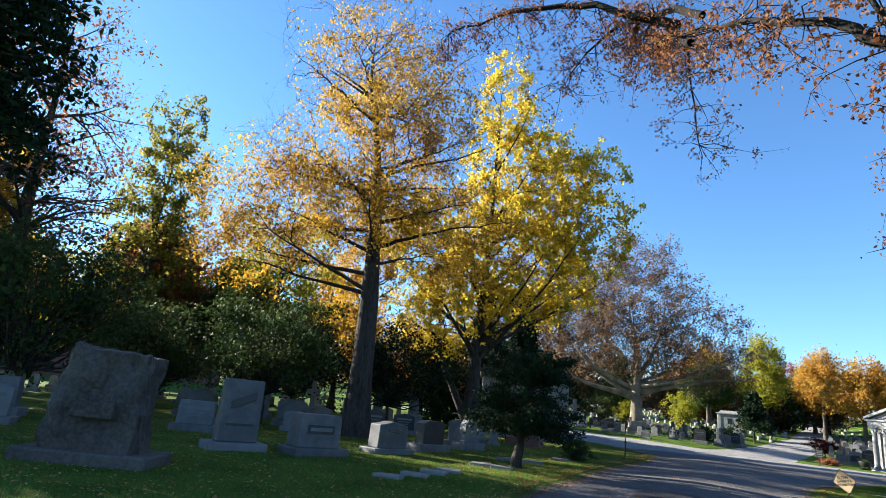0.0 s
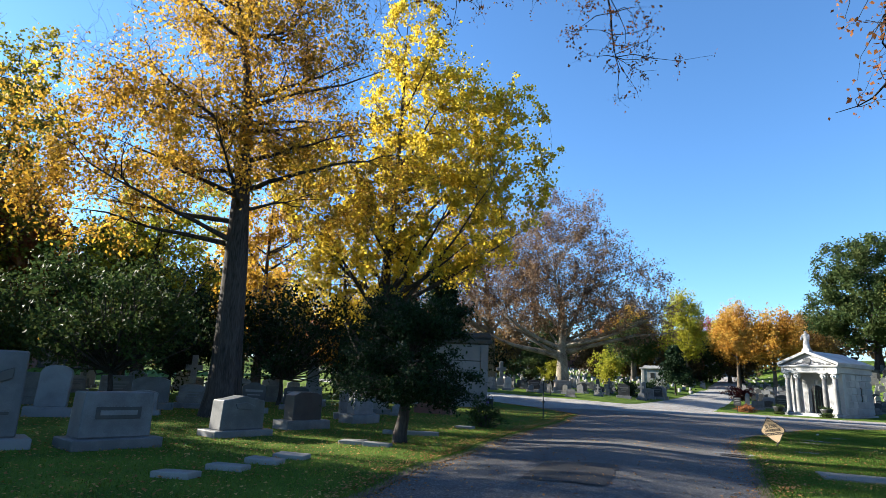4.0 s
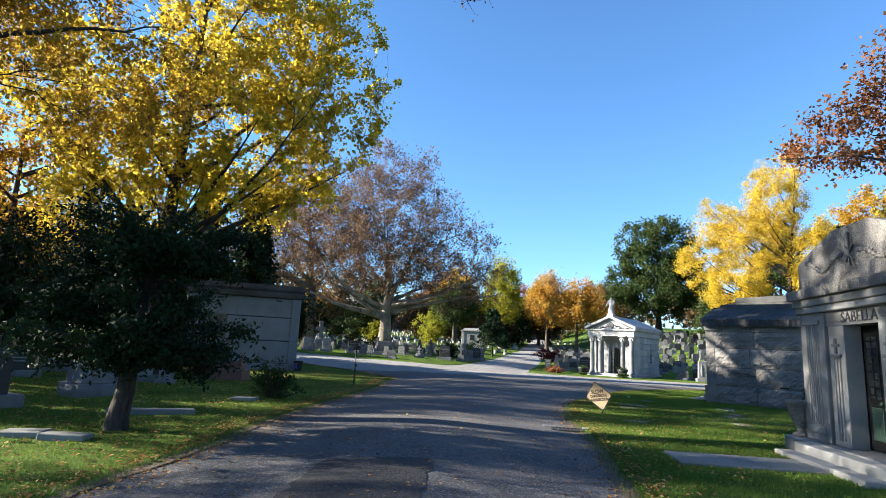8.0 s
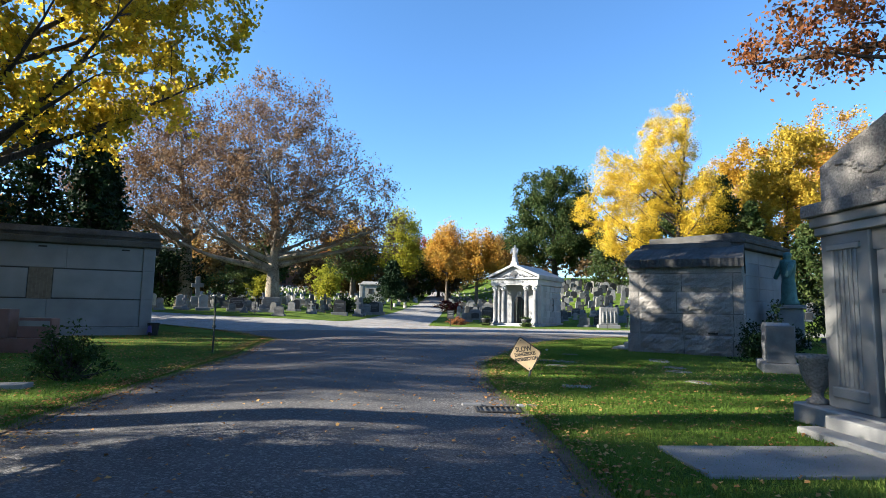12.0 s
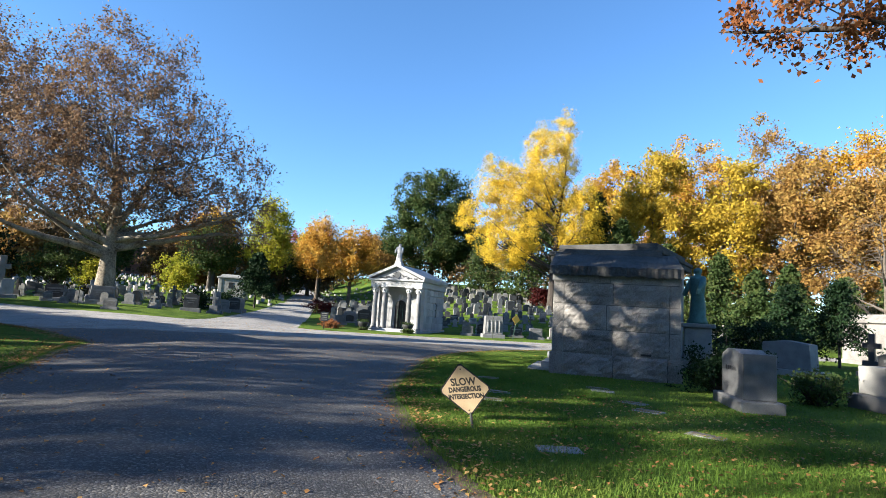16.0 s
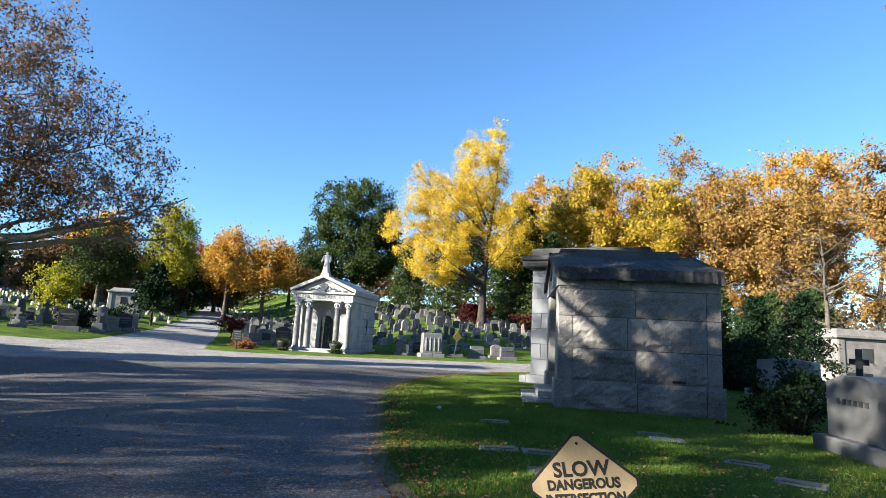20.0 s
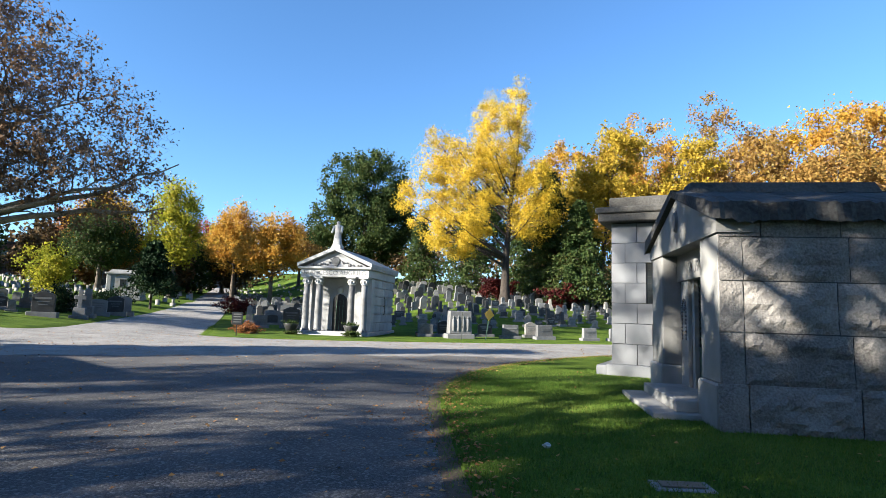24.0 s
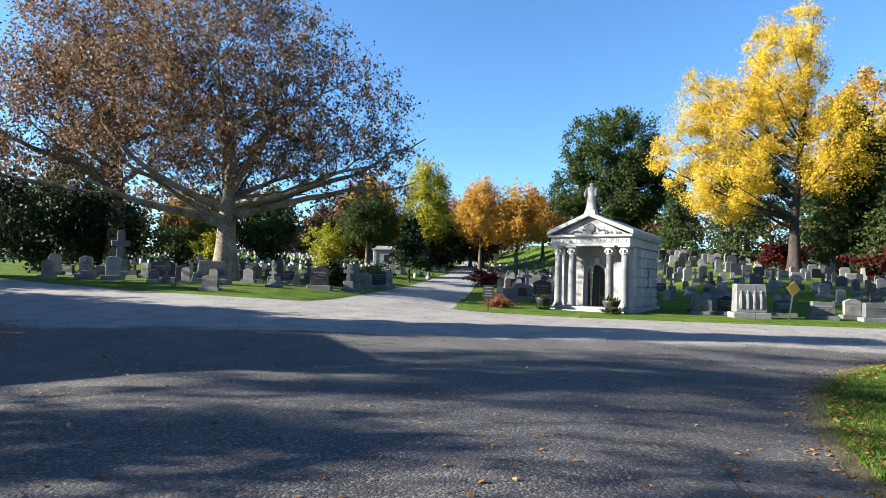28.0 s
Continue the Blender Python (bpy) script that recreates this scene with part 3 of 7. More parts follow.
def make_tree(name, x, y, trunk_r, fork_z, blobs, leaf, bark, label, category="tree", limbs=14, twigs=260, leaves=16000, leaf_size=0.16, spread=0.6, lean=(0, 0), seed=1, droop=0.4, bare=0.0, limb_r=0.4, stem_top=None, group="", clump=2.2, plain=False, rise=0.55, up=0.05, fine=0, twiglet=0.6, climb=0.5, thin=0.006, wob=0.2, sway=0.12, aspect=0.6, twig_bark=None):
    """A trunk with a leader, limbs that reach into the crown's blobs, three or four orders of side branches cut to the crown's outline, and leaves along the twigs. Blobs are relative to the foot; rise: how steeply the limbs climb; fine: twiglets on each twig."""
    rng = np.random.default_rng(seed)
    root = empty(name, pose(x, y, gz(x, y)), label, category, group)
    blobs = np.array(blobs, float)
    top = (blobs[:, 2] + blobs[:, 5]).max()
    peak = blobs[np.argmax(blobs[:, 2] + blobs[:, 5])]
    stem_top = stem_top or fork_z + (top - fork_z) * 0.86
    k = 18
    zz = np.linspace(-0.3, stem_top, k)
    low, high = np.clip(zz / fork_z, 0, 1), np.clip((zz - fork_z) / (stem_top - fork_z), 0, 1)
    bend = np.cumsum(rng.normal(size=(k, 2)), axis=0) * sway * trunk_r * high[:, None]
    path = np.c_[np.outer(low, lean) + np.outer(high, peak[:2] - np.array(lean)) + bend, zz]
    flare = 1 + 0.6 * np.exp(-np.clip(zz, 0, None) / (1.1 * trunk_r))
    rad = trunk_r * flare * (1 - 0.3 * low) * (1 - 0.93 * high ** 0.7)
    part("trunk", tubes_mesh("trunk", [(path, rad, 14)], bark), bark, root, smooth=True)
    ends = in_blobs(blobs, limbs, rng, 0.7)
    P1, R1 = [], []
    for e in ends:
        stem_xy = np.array([np.interp(e[2], zz, path[:, 0]), np.interp(e[2], zz, path[:, 1])])
        reach = np.hypot(*(e[:2] - stem_xy))
        zs = e[2] - reach * rise * (0.6 + 0.8 * rng.random())
        zs = float(np.clip(zs, fork_z * (0.88 + 0.3 * rng.random()), stem_top * 0.94))
        p0 = np.array([np.interp(zs, zz, path[:, 0]), np.interp(zs, zz, path[:, 1]), zs])
        mid = p0 + (e - p0) * np.array([0.5, 0.5, 0.30 if e[2] > zs else 0.1]) + np.array([0, 0, 0.04 * reach])
        t = np.linspace(0, 1, 11)[:, None]
        pth = (1 - t) ** 2 * p0 + 2 * t * (1 - t) * mid + t * t * e
        pth[2:] += np.cumsum(rng.normal(size=(9, 3)), axis=0) * wob * 0.045 * np.linalg.norm(e - p0) * np.linspace(0.5, 1, 9)[:, None]
        r0 = min(float(np.interp(zs, zz, rad)) * 0.8, trunk_r * limb_r, 0.03 + 0.024 * np.linalg.norm(e - p0))
        rr = np.maximum(thin, r0 * (1 - 0.88 * t[:, 0] ** 0.85))
        part("limb", tubes_mesh("limb", [(pth, rr, 8)], bark), bark, root, smooth=True)
        P1.append(pth)
        R1.append(rr)
    P1, R1 = np.array(P1), np.array(R1)
    sd = np.gradient(path, axis=0)
    sd /= np.linalg.norm(sd, axis=1, keepdims=True)
    upper = zz > fork_z * 1.1
    nodes, tans, radii = nodes_of(P1, R1, 3)
    nodes, tans, radii = np.r_[nodes, path[upper]], np.r_[tans, sd[upper]], np.r_[radii, rad[upper] * 0.6]
    P2, R2 = reach_out(nodes, tans, radii, in_blobs(blobs, max(40, twigs // 4), rng, 0.3), rng, 7, climb, wob, thin)
    n2, t2, r2 = nodes_of(P2, R2, 2)
    nodes, tans, radii = np.r_[nodes, n2], np.r_[tans, t2], np.r_[radii, r2]
    P3, R3 = reach_out(nodes, tans, radii, in_blobs(blobs, twigs * 2, rng, 0.25), rng, 5, climb, wob, thin)
    sets = [(P2, R2, 5), (P3, R3, 3)]
    tips = [P2[:, 3:].reshape(-1, 3), P3[:, 1:].reshape(-1, 3)]
    tags = [np.repeat(np.arange(len(P2)), P2.shape[1] - 3), len(P2) + np.repeat(np.arange(len(P3)), 4)]
    if fine:
        P4, R4 = sprout(P3, R3, fine, rng, twiglet, 48, 3, up, wob, thin * 0.7)
        sets.append((P4, R4, 3))
        tips.append(P4[:, 1:].reshape(-1, 3))
        tags.append(len(P2) + np.repeat(np.repeat(np.arange(len(P3)), fine), 2))
    vs, qs, off = [], [], 0
    for P, R, n in sets:
        v, q = bulk_tubes(P, R, n)
        vs.append(v)
        qs.append(q + off)
        off += len(v)
    tagged(part("branchwork", raw_mesh("branchwork", np.concatenate(vs), np.concatenate(qs).ravel(), 4, twig_bark or bark), bark, root), kind="stuff")
    if leaves:
        pts, tag = np.concatenate(tips), np.concatenate(tags)
        wts = (rng.random(tag.max() + 1) ** clump + 0.03)[tag]
        if bare:
            keep = depth_in(blobs, pts) < 1 - bare * smooth_step(fork_z, fork_z + 0.6 * (top - fork_z), pts[:, 2]) + 0.13 * rng.normal(size=len(pts))
            pts, wts = pts[keep], wts[keep]
        c = pts[rng.choice(len(pts), leaves, p=wts / wts.sum())] + rng.normal(size=(leaves, 3)) * spread * 0.42
        part("crown", leaves_mesh("crown", c, leaf_size, rng, leaf, droop, aspect, plain=plain), leaf, root)
    return root


def make_conifer(name, x, y, h, r, leaf, label, seed=1, leaves=9000, base=0.08, bark=None, category="tree", leaf_size=0.2, trunk_r=None):
    """Whorls of drooping boughs that shorten upwards."""
    rng = np.random.default_rng(seed)
    bark = bark or M_BARK
    root = empty(name, pose(x, y, gz(x, y)), label, category)
    tr = trunk_r or h * 0.018
    part("trunk", tubes_mesh("trunk", [(np.array([[0, 0, z] for z in np.linspace(-0.2, h, 8)]), tr * (1 - 0.9 * np.linspace(0, 1, 8)), 8)], bark), bark, root, smooth=True)
    tubes, cent = [], []
    n = int(h * 7)
    for i in range(n):
        z = h * (base + (0.97 - base) * (i / n))
        a = i * 2.4 + rng.random()
        R = r * (1 - (z / h)) ** 0.8 * (0.75 + 0.4 * rng.random()) + 0.15
        e = np.array([math.cos(a) * R, math.sin(a) * R, z - 0.22 * R])
        p = curve_path([0, 0, z], e, rng, 0.06, 0.06, 5)
        tubes.append((p, 0.035 * (1 - 0.8 * np.linspace(0, 1, 5)) * max(1, h / 8), 4))
        m = int(leaves / n)
        t = rng.random(m) ** 0.7
        c = np.stack([np.interp(t, np.linspace(0, 1, 5), p[:, k]) for k in range(3)], 1)
        cent.append(c + rng.normal(size=(m, 3)) * np.array([0.22, 0.22, 0.12]) * (0.5 + R * 0.35))
    part("boughwork", tubes_mesh("boughwork", tubes, bark), bark, root)
    part("crown", leaves_mesh("crown", np.concatenate(cent), leaf_size, rng, leaf, 0.5, 0.5, plain=leaf_size > 0.28), leaf, root)
    return root


def make_bush(name, x, y, r, h, leaf, label, seed=1, leaves=2500, leaf_size=0.07, lift=0.0, trunk_r=0.0, category="bush", spiky=0.25, clumps=60):
    """A shrub: stems from the foot and leaves in uneven clumps."""
    rng = np.random.default_rng(seed)
    root = empty(name, pose(x, y, gz(x, y)), label, category)
    d = rng.normal(size=(clumps, 3))
    d /= np.linalg.norm(d, axis=1)[:, None]
    rr = (0.35 + 0.65 * rng.random((clumps, 1)) ** 0.5) * (1 + spiky * rng.normal(size=(clumps, 1)))
    cl = d * rr * np.array([r, r, (h - lift) / 2]) + np.array([0, 0, lift + (h - lift) / 2])
    tubes = []
    foot = np.array([0, 0, lift * 0.9])
    for c in cl:
        tubes.append((curve_path(foot + rng.normal(size=3) * 0.03, c, rng, 0.1, 0, 5), 0.012 * (1 + r) * (1 - 0.7 * np.linspace(0, 1, 5)), 4))
    tagged(part("stemwork", tubes_mesh("stemwork", tubes, M_BARK), M_BARK, root), kind="stuff")
    if trunk_r:
        k = 9
        zz = np.linspace(-0.1, lift + (h - lift) * 0.5, k)
        p = np.c_[rng.normal(size=(k, 2)) * 0.04, zz]
        part("trunk", tubes_mesh("trunk", [(p, trunk_r * (1.35 - 0.9 * np.linspace(0, 1, k) ** 0.6), 12)], M_BARK), M_BARK, root, smooth=True)
    c = cl[rng.integers(0, clumps, leaves)] + rng.normal(size=(leaves, 3)) * np.array([r, r, (h - lift) / 2]) * 0.13
    c[:, 2] = np.maximum(c[:, 2], 0.03)
    part("foliage", leaves_mesh("foliage", c, leaf_size, rng, leaf, 0.1, plain=leaf_size > 0.13), leaf, root)
    return root


make_tree("oak_tree", -10.1, -24.4, 0.56, 6.4, [(-0.5, -1, 13, 5.4, 5.8, 5), (-1, -5, 9.7, 4.5, 4.6, 3.2), (0, 4.0, 9.6, 4.2, 3.8, 3.0), (-0.8, -1.6, 18.4, 4.2, 4.8, 4.2), (0.6, 0.8, 16, 4, 4.4, 4), (1.5, -1.5, 9.6, 3.4, 4.6, 2.6), (-1, -5.2, 7.4, 3.6, 3.4, 2.0)], L_OAK, M_BARK, "tall autumn oak with golden brown leaves and a bare top", limbs=30, twigs=720, leaves=47000, leaf_size=0.14, twig_bark=M_DARKBARK, lean=(0.5, -0.3), seed=4, bare=0.32, spread=0.36, limb_r=0.2, clump=2.6, rise=0.3, up=0.02, fine=4, twiglet=0.8, climb=0.15, thin=0.0075, wob=0.3, sway=0.3)
# last blob fills the crown's hidden side, added to shade a gravestone
make_tree("ginkgo_tree", -16.6, -16.0, 0.5, 5.0, [(0.5, 2.5, 11, 5.2, 5.6, 4.8), (0.3, 2.5, 17, 4.2, 4.8, 4.5), (-0.4, 1.2, 22.5, 2.4, 2.6, 3.8), (2.8, 6.3, 14.5, 2.4, 2.8, 4.8), (0, -1.5, 8, 3.5, 3.5, 2.8), (-0.5, -3.8, 11.5, 3.2, 3.2, 3)], L_GINKGO, M_BARK, "tall ginkgo tree in yellow autumn leaf", limbs=34, twigs=800, leaves=64000, leaf_size=0.165, seed=7, spread=0.25, limb_r=0.34, rise=0.95, up=0.1, thin=0.01, wob=0.12, climb=1.2, clump=2.6, droop=0.0, aspect=0.9, fine=1, twiglet=0.9)
make_tree("plane_tree", -37.8, 14.6, 0.74, 4.4, [(0, 0, 14, 8.5, 8.5, 8), (-3, -1, 11, 8, 8, 6), (5, 3.5, 11, 7.0, 6.5, 5), (0, 0, 19.5, 5.8, 5.8, 3.8), (6, 5, 8, 5.0, 4.5, 4)], L_PLANE, M_PLANEBARK, "old plane tree with pale flaking bark and thin brown leaves", limbs=26, twigs=1000, leaves=46000, leaf_size=0.21, plain=True, seed=11, spread=0.45, twig_bark=M_PLANETWIG, limb_r=0.42, rise=0.6, up=0.05, fine=3, twiglet=0.9, thin=0.014, wob=0.42, sway=0.4, clump=3.0, stem_top=15)
plane = [o for o in scene.objects if o.name == "plane_tree"][0]
rng_ = np.random.default_rng(71)
for p0, p1, r0 in (((0, 0, 3.7), (-4.4, -6.8, 6.0), 0.42), ((0, 0, 4.6), (-3.5, -6.5, 9.5), 0.3), ((0, 0, 4.8), (1.0, -1.5, 13.0), 0.32), ((0, 0, 5.4), (2.5, 2.0, 14.5), 0.28)):
    pth = curve_path(p0, p1, rng_, 0.09, -0.03, 12)
    part("low_limb", tubes_mesh("low_limb", [(pth, r0 * (1 - 0.8 * np.linspace(0, 1, 12)), 9)], M_PLANEBARK), M_PLANEBARK, plane, "pale low limb", smooth=True)
make_tree("roadside_oak", 9.27, -19.25, 0.62, 7.5, [(3.0, 1.5, 14, 4, 4, 4), (3, 4, 11, 3, 3, 3)], L_RUST, M_DARKBARK, "oak with shade-darkened bark and rust-brown leaves beside the road", limbs=12, twigs=160, leaves=9000, leaf_size=0.13, seed=5, spread=0.5, lean=(0.1, 0.2), limb_r=0.3)
make_tree("tall_ginkgo", -28.9, -36, 0.4, 5, [(0, 0, 9.5, 3.4, 3.8, 5.5), (0, 0.3, 15, 2.8, 3.2, 5), (0, 0, 20, 2.0, 2.2, 3.4)], L_OLIVE, M_BARK, "slender ginkgo turning from green to yellow", limbs=24, twigs=320, leaves=17000, leaf_size=0.2, seed=9, clump=2.4, spread=0.4, rise=0.8, climb=1.0, wob=0.12, aspect=0.9, droop=0.0, thin=0.012)
make_tree("yellow_tree", -10.2, 59.5, 0.6, 5, [(-1, 0, 20.5, 4.2, 4, 6), (1.0, 0.5, 25.8, 2.0, 2, 3.8), (-2.6, 0, 24.8, 1.6, 1.6, 3.2), (-4, 0, 16, 6.0, 5, 5), (-8.6, -1, 18.6, 3.2, 3.0, 3.8), (-10, -1, 12.5, 4.2, 4, 3.2), (-6, -2, 9, 4.5, 5, 3.5), (3, 1, 13, 4, 4, 6)], L_YELLOW, M_BARK, "tall bright yellow ginkgo among gravestones", limbs=36, twigs=620, leaves=105000, leaf_size=0.19, plain=True, seed=13, clump=1.2, spread=0.75, rise=0.9, up=0.12, climb=1.2, thin=0.02, wob=0.12, limb_r=0.3)
make_tree("dark_green_tree", -38, 84, 0.7, 4, [(0, 0, 11, 9, 9, 8), (0, 0, 17, 8.6, 8.6, 6.8), (-5.5, -3, 10, 5, 5, 5), (5.5, 3, 10, 5, 5, 5)], L_GREEN, M_BARK, "broad dark green tree behind a mausoleum", limbs=20, twigs=420, leaves=60000, plain=True, leaf_size=0.42, seed=17, spread=1.0)


def make_yew(x, y):
    """A low evergreen: layered boughs on a short leaning trunk, with a ragged, flat-bottomed crown."""
    rng = np.random.default_rng(3)
    root = empty("yew_tree", pose(x, y, gz(x, y)), "dark green yew with layered ragged boughs on a short trunk", "tree")
    k = 9
    zz = np.linspace(-0.15, 2.9, k)
    trunk = np.c_[0.12 * np.clip(zz, 0, None) + rng.normal(size=k) * 0.02, 0.05 * zz, zz]
    part("trunk", tubes_mesh("trunk", [(trunk, 0.17 * (1.3 - 1.15 * np.linspace(0, 1, k) ** 0.7), 12)], M_BARK), M_BARK, root, smooth=True)
    tubes, cent = [], []
    for i in range(92):
        z = 1.0 + 2.0 * rng.random() ** 1.1
        a = i * 2.4 + 0.5 * rng.random()
        R = (1.62 * math.sqrt(max(0.02, 1 - ((z - 1.25) / 2.15) ** 2))) * (0.62 + 0.45 * rng.random())
        s0 = np.array([np.interp(z - 0.15, zz, trunk[:, 0]), np.interp(z - 0.15, zz, trunk[:, 1]), max(0.9, z - 0.15)])
        e = s0 + np.array([math.cos(a) * R, math.sin(a) * R, 0.12 + 0.25 * rng.random() + (0.35 if z > 2.3 else 0)])
        p = curve_path(s0, e, rng, 0.07, 0.05, 6)
        tubes.append((p, 0.035 * (1 - 0.85 * np.linspace(0, 1, 6)), 5))
        for _ in range(7):
            t = 0.35 + 0.65 * rng.random()
            q = np.array([np.interp(t, np.linspace(0, 1, 6), p[:, j]) for j in range(3)])
            e2 = q + (e - s0) * 0.18 + rng.normal(size=3) * np.array([0.24, 0.24, 0.13])
            p2 = curve_path(q, e2, rng, 0.12, 0, 4)
            tubes.append((p2, 0.01 * (1 - 0.7 * np.linspace(0, 1, 4)), 3))
            m = int(60 * (0.4 + 1.2 * rng.random()))
            u = rng.random(m)
            c = np.stack([np.interp(u, np.linspace(0, 1, 4), p2[:, j]) for j in range(3)], 1)
            cent.append(c + rng.normal(size=(m, 3)) * np.array([0.085, 0.085, 0.06]))
    part("boughwork", tubes_mesh("boughwork", tubes, M_BARK), M_BARK, root)
    part("foliage", leaves_mesh("foliage", np.concatenate(cent), 0.085, rng, L_YEW, -0.1, 0.45), L_YEW, root)


make_yew(-1.85, -21.35)
make_bush("round_bush", -6.1, -16.1, 0.55, 0.95, L_GREEN, "low dark green bush on the lawn", seed=8, leaves=2600)


# ---------------------------------------------------------------- mausoleums


def rough_block(a, b, z0, z1, plane, out, axis, rng, proud=0.05, rough=0.035, joint=0.018, nu=0, nv=0):
    """A rock-faced block: a face of small facets that bulges out of the wall. axis 'x': the wall runs along x at y = plane."""
    bm = bmesh.new()
    nu, nv = nu or max(4, int((b - a) / 0.08)), nv or max(3, int((z1 - z0) / 0.08))
    us, vs = np.linspace(a + joint / 2, b - joint / 2, nu + 1), np.linspace(z0 + joint / 2, z1 - joint / 2, nv + 1)
    grid = []
    seed_ = 40 * rng.random()
    rough *= 1.5 * min(1.0, (b - a) / 1.1)
    proud *= min(1.0, 0.5 + (b - a) / 2.0)
    for j, v in enumerate(vs):
        row = []
        for i, u in enumerate(us):
            edge = i in (0, nu) or j in (0, nv)
            near = i in (1, nu - 1) or j in (1, nv - 1)
            p = Vector((u * 1.0 + seed_, v, seed_ * 3))
            d = (0.012 + 0.006 * rng.random() if edge else (proud * (0.55 + 0.3 * rng.random()) if near else proud) + rough * (0.75 * noise.noise(Vector((p.x * 2.2, p.y * 5.5, p.z))) + 0.55 * noise.noise(Vector((p.x * 7.0, p.y * 13.0, p.z))) + 0.14 * rng.normal())) * out
            uu = u + 0.004 * rng.normal() if i in (0, nu) else u + 0.25 * rng.normal() * (b - a) / nu * 0.4
            row.append(bm.verts.new((uu, plane + d, v) if axis == "x" else (plane + d, uu, v)))
        grid.append(row)
    for j in range(nv):
        for i in range(nu):
            bm.faces.new((grid[j][i], grid[j][i + 1], grid[j + 1][i + 1], grid[j + 1][i]))
    rim = [grid[0][i] for i in range(nu + 1)] + [grid[j][nu] for j in range(1, nv + 1)] + [grid[nv][i] for i in range(nu - 1, -1, -1)] + [grid[j][0] for j in range(nv - 1, 0, -1)]
    back = [bm.verts.new((v.co.x, plane - 0.02 * out, v.co.z) if axis == "x" else (plane - 0.02 * out, v.co.y, v.co.z)) for v in rim]
    for i in range(len(rim)):
        j = (i + 1) % len(rim)
        bm.faces.new((rim[i], rim[j], back[j], back[i]))
    bmesh.ops.recalc_face_normals(bm, faces=bm.faces)
    return bm


def letters(parent, words, size, m, material, name="lettering", depth=0.006):
    me = text_mesh(words, size, depth)
    me.materials.clear()
    me.materials.append(material)
    ob = part(name, me, material, parent)
    ob.matrix_basis = m
    return ob


def make_rusticated():
    rng = np.random.default_rng(21)
    W_, D_, = 3.75, 4.4
    root = empty("rusticated_mausoleum", pose(0, 0, -0.05, 0, 0, 4.8), "grey granite mausoleum of rock-faced blocks with a gabled roof", "mausoleum")
    core = part("wall_core", box(0.62, 0.03, 0, W_ - 0.03, D_ - 0.03, 3.22), M_DARKSTONE, root)
    zs = [0.74, 1.5, 2.26, 2.92]
    # plinth and courses on the flank
    for a, b in ((-0.06, 0.36), (0.36, 1.84), (1.84, 3.38), (3.38, W_ + 0.06)):
        part("plinth_block", rough_block(a, b, 0.0, 0.76, -0.03, -1, "x", rng, 0.07, 0.04), M_GRANITE, root)
    for r in range(3):
        cut = 1.62 if r % 2 else 1.8
        for a, b in ((0.0, 0.34), (0.34, cut), (cut, 3.42), (3.42, W_)):
            part("stone_block", rough_block(a, b, zs[r], zs[r + 1], 0.03, -1, "x", rng, 0.055, 0.034), M_GRANITE, root)
    for a, b in ((0, 0.6), (0.6, 1.7), (1.7, W_)):
        part("frieze_block", rough_block(a, b, 2.92, 3.25, 0.03, -1, "x", rng, 0.035, 0.02, nv=3), M_GRANITE, root)
    part("vent_slot", box(2.62, -0.045, 0.80, 2.92, -0.02, 0.86), M_BLACK, root)
    for z0, z1 in ((0, 0.76), (0.76, 1.5), (1.5, 2.26), (2.26, 3.1)):
        part("back_block", rough_block(0.0, D_, z0, z1, W_ - 0.03, 1, "y", rng, 0.04, 0.02, nu=7), M_GRANITE, root)
    part("far_wall", box(0.0, D_ - 0.03, 0, W_, D_, 3.1), M_GRANITE, root)
    # front piers
    for y0, y1 in ((0.05, 0.92), (D_ - 0.92, D_)):
        part("pier", box(0.0, y0, 0.74, 0.5, y1, 2.98, bevel=0.02), M_SMOOTH, root)
        part("pier_base", box(-0.06, y0 - 0.04, 0, 0.52, y1 + 0.04, 0.74, bevel=0.03), M_SMOOTH, root)
    part("inner_wall", box(0.42, 0.92, 0.36, 0.5, 1.66, 2.5), M_SMOOTH, root)
    part("inner_wall", box(0.42, 2.74, 0.36, 0.5, D_ - 0.92, 2.5), M_SMOOTH, root)
    for y0, y1 in ((1.0, 1.5), (2.9, 3.4)):
        pil = part("pilaster", box(0.34, y0, 0.36, 0.42, y1, 2.45, bevel=0.012), M_SMOOTH, root)
        bm = bmesh.new()
        for k in range(14):
            a = 2 * math.pi * k / 14
            add_lathe(bm, [(0.0, 1.93 + 0.1 * math.sin(a)), (0.035, 1.96 + 0.1 * math.sin(a)), (0.0, 2.0 + 0.1 * math.sin(a))], 0.335, (y0 + y1) / 2 + 0.1 * math.cos(a), 6)
        for s_ in (-1, 1):
            for k in range(9):
                add_lathe(bm, [(0.0, 1.86 - 0.075 * k), (0.03, 1.89 - 0.075 * k), (0.0, 1.93 - 0.075 * k)], 0.335, (y0 + y1) / 2 + s_ * 0.13, 5)
        part("carved_wreath", bm, M_GREY, pil)
    lin = part("lintel", box(0.30, 0.92, 2.45, 0.5, D_ - 0.92, 2.98), M_SMOOTH, root)
    letters(lin, "KALISCH", 0.3, pose(0.297, D_ / 2, 2.66, 90, 0, -90), M_GREY)
    door = part("door_leaf", box(0.50, 1.66, 0.36, 0.58, 2.2, 2.45), M_BRONZE, root, "green patinated bronze door leaf with a pierced grille")
    door2 = part("door_leaf", box(0.50, 2.2, 0.36, 0.58, 2.74, 2.45), M_BRONZE, root, "green patinated bronze door leaf with a pierced grille")
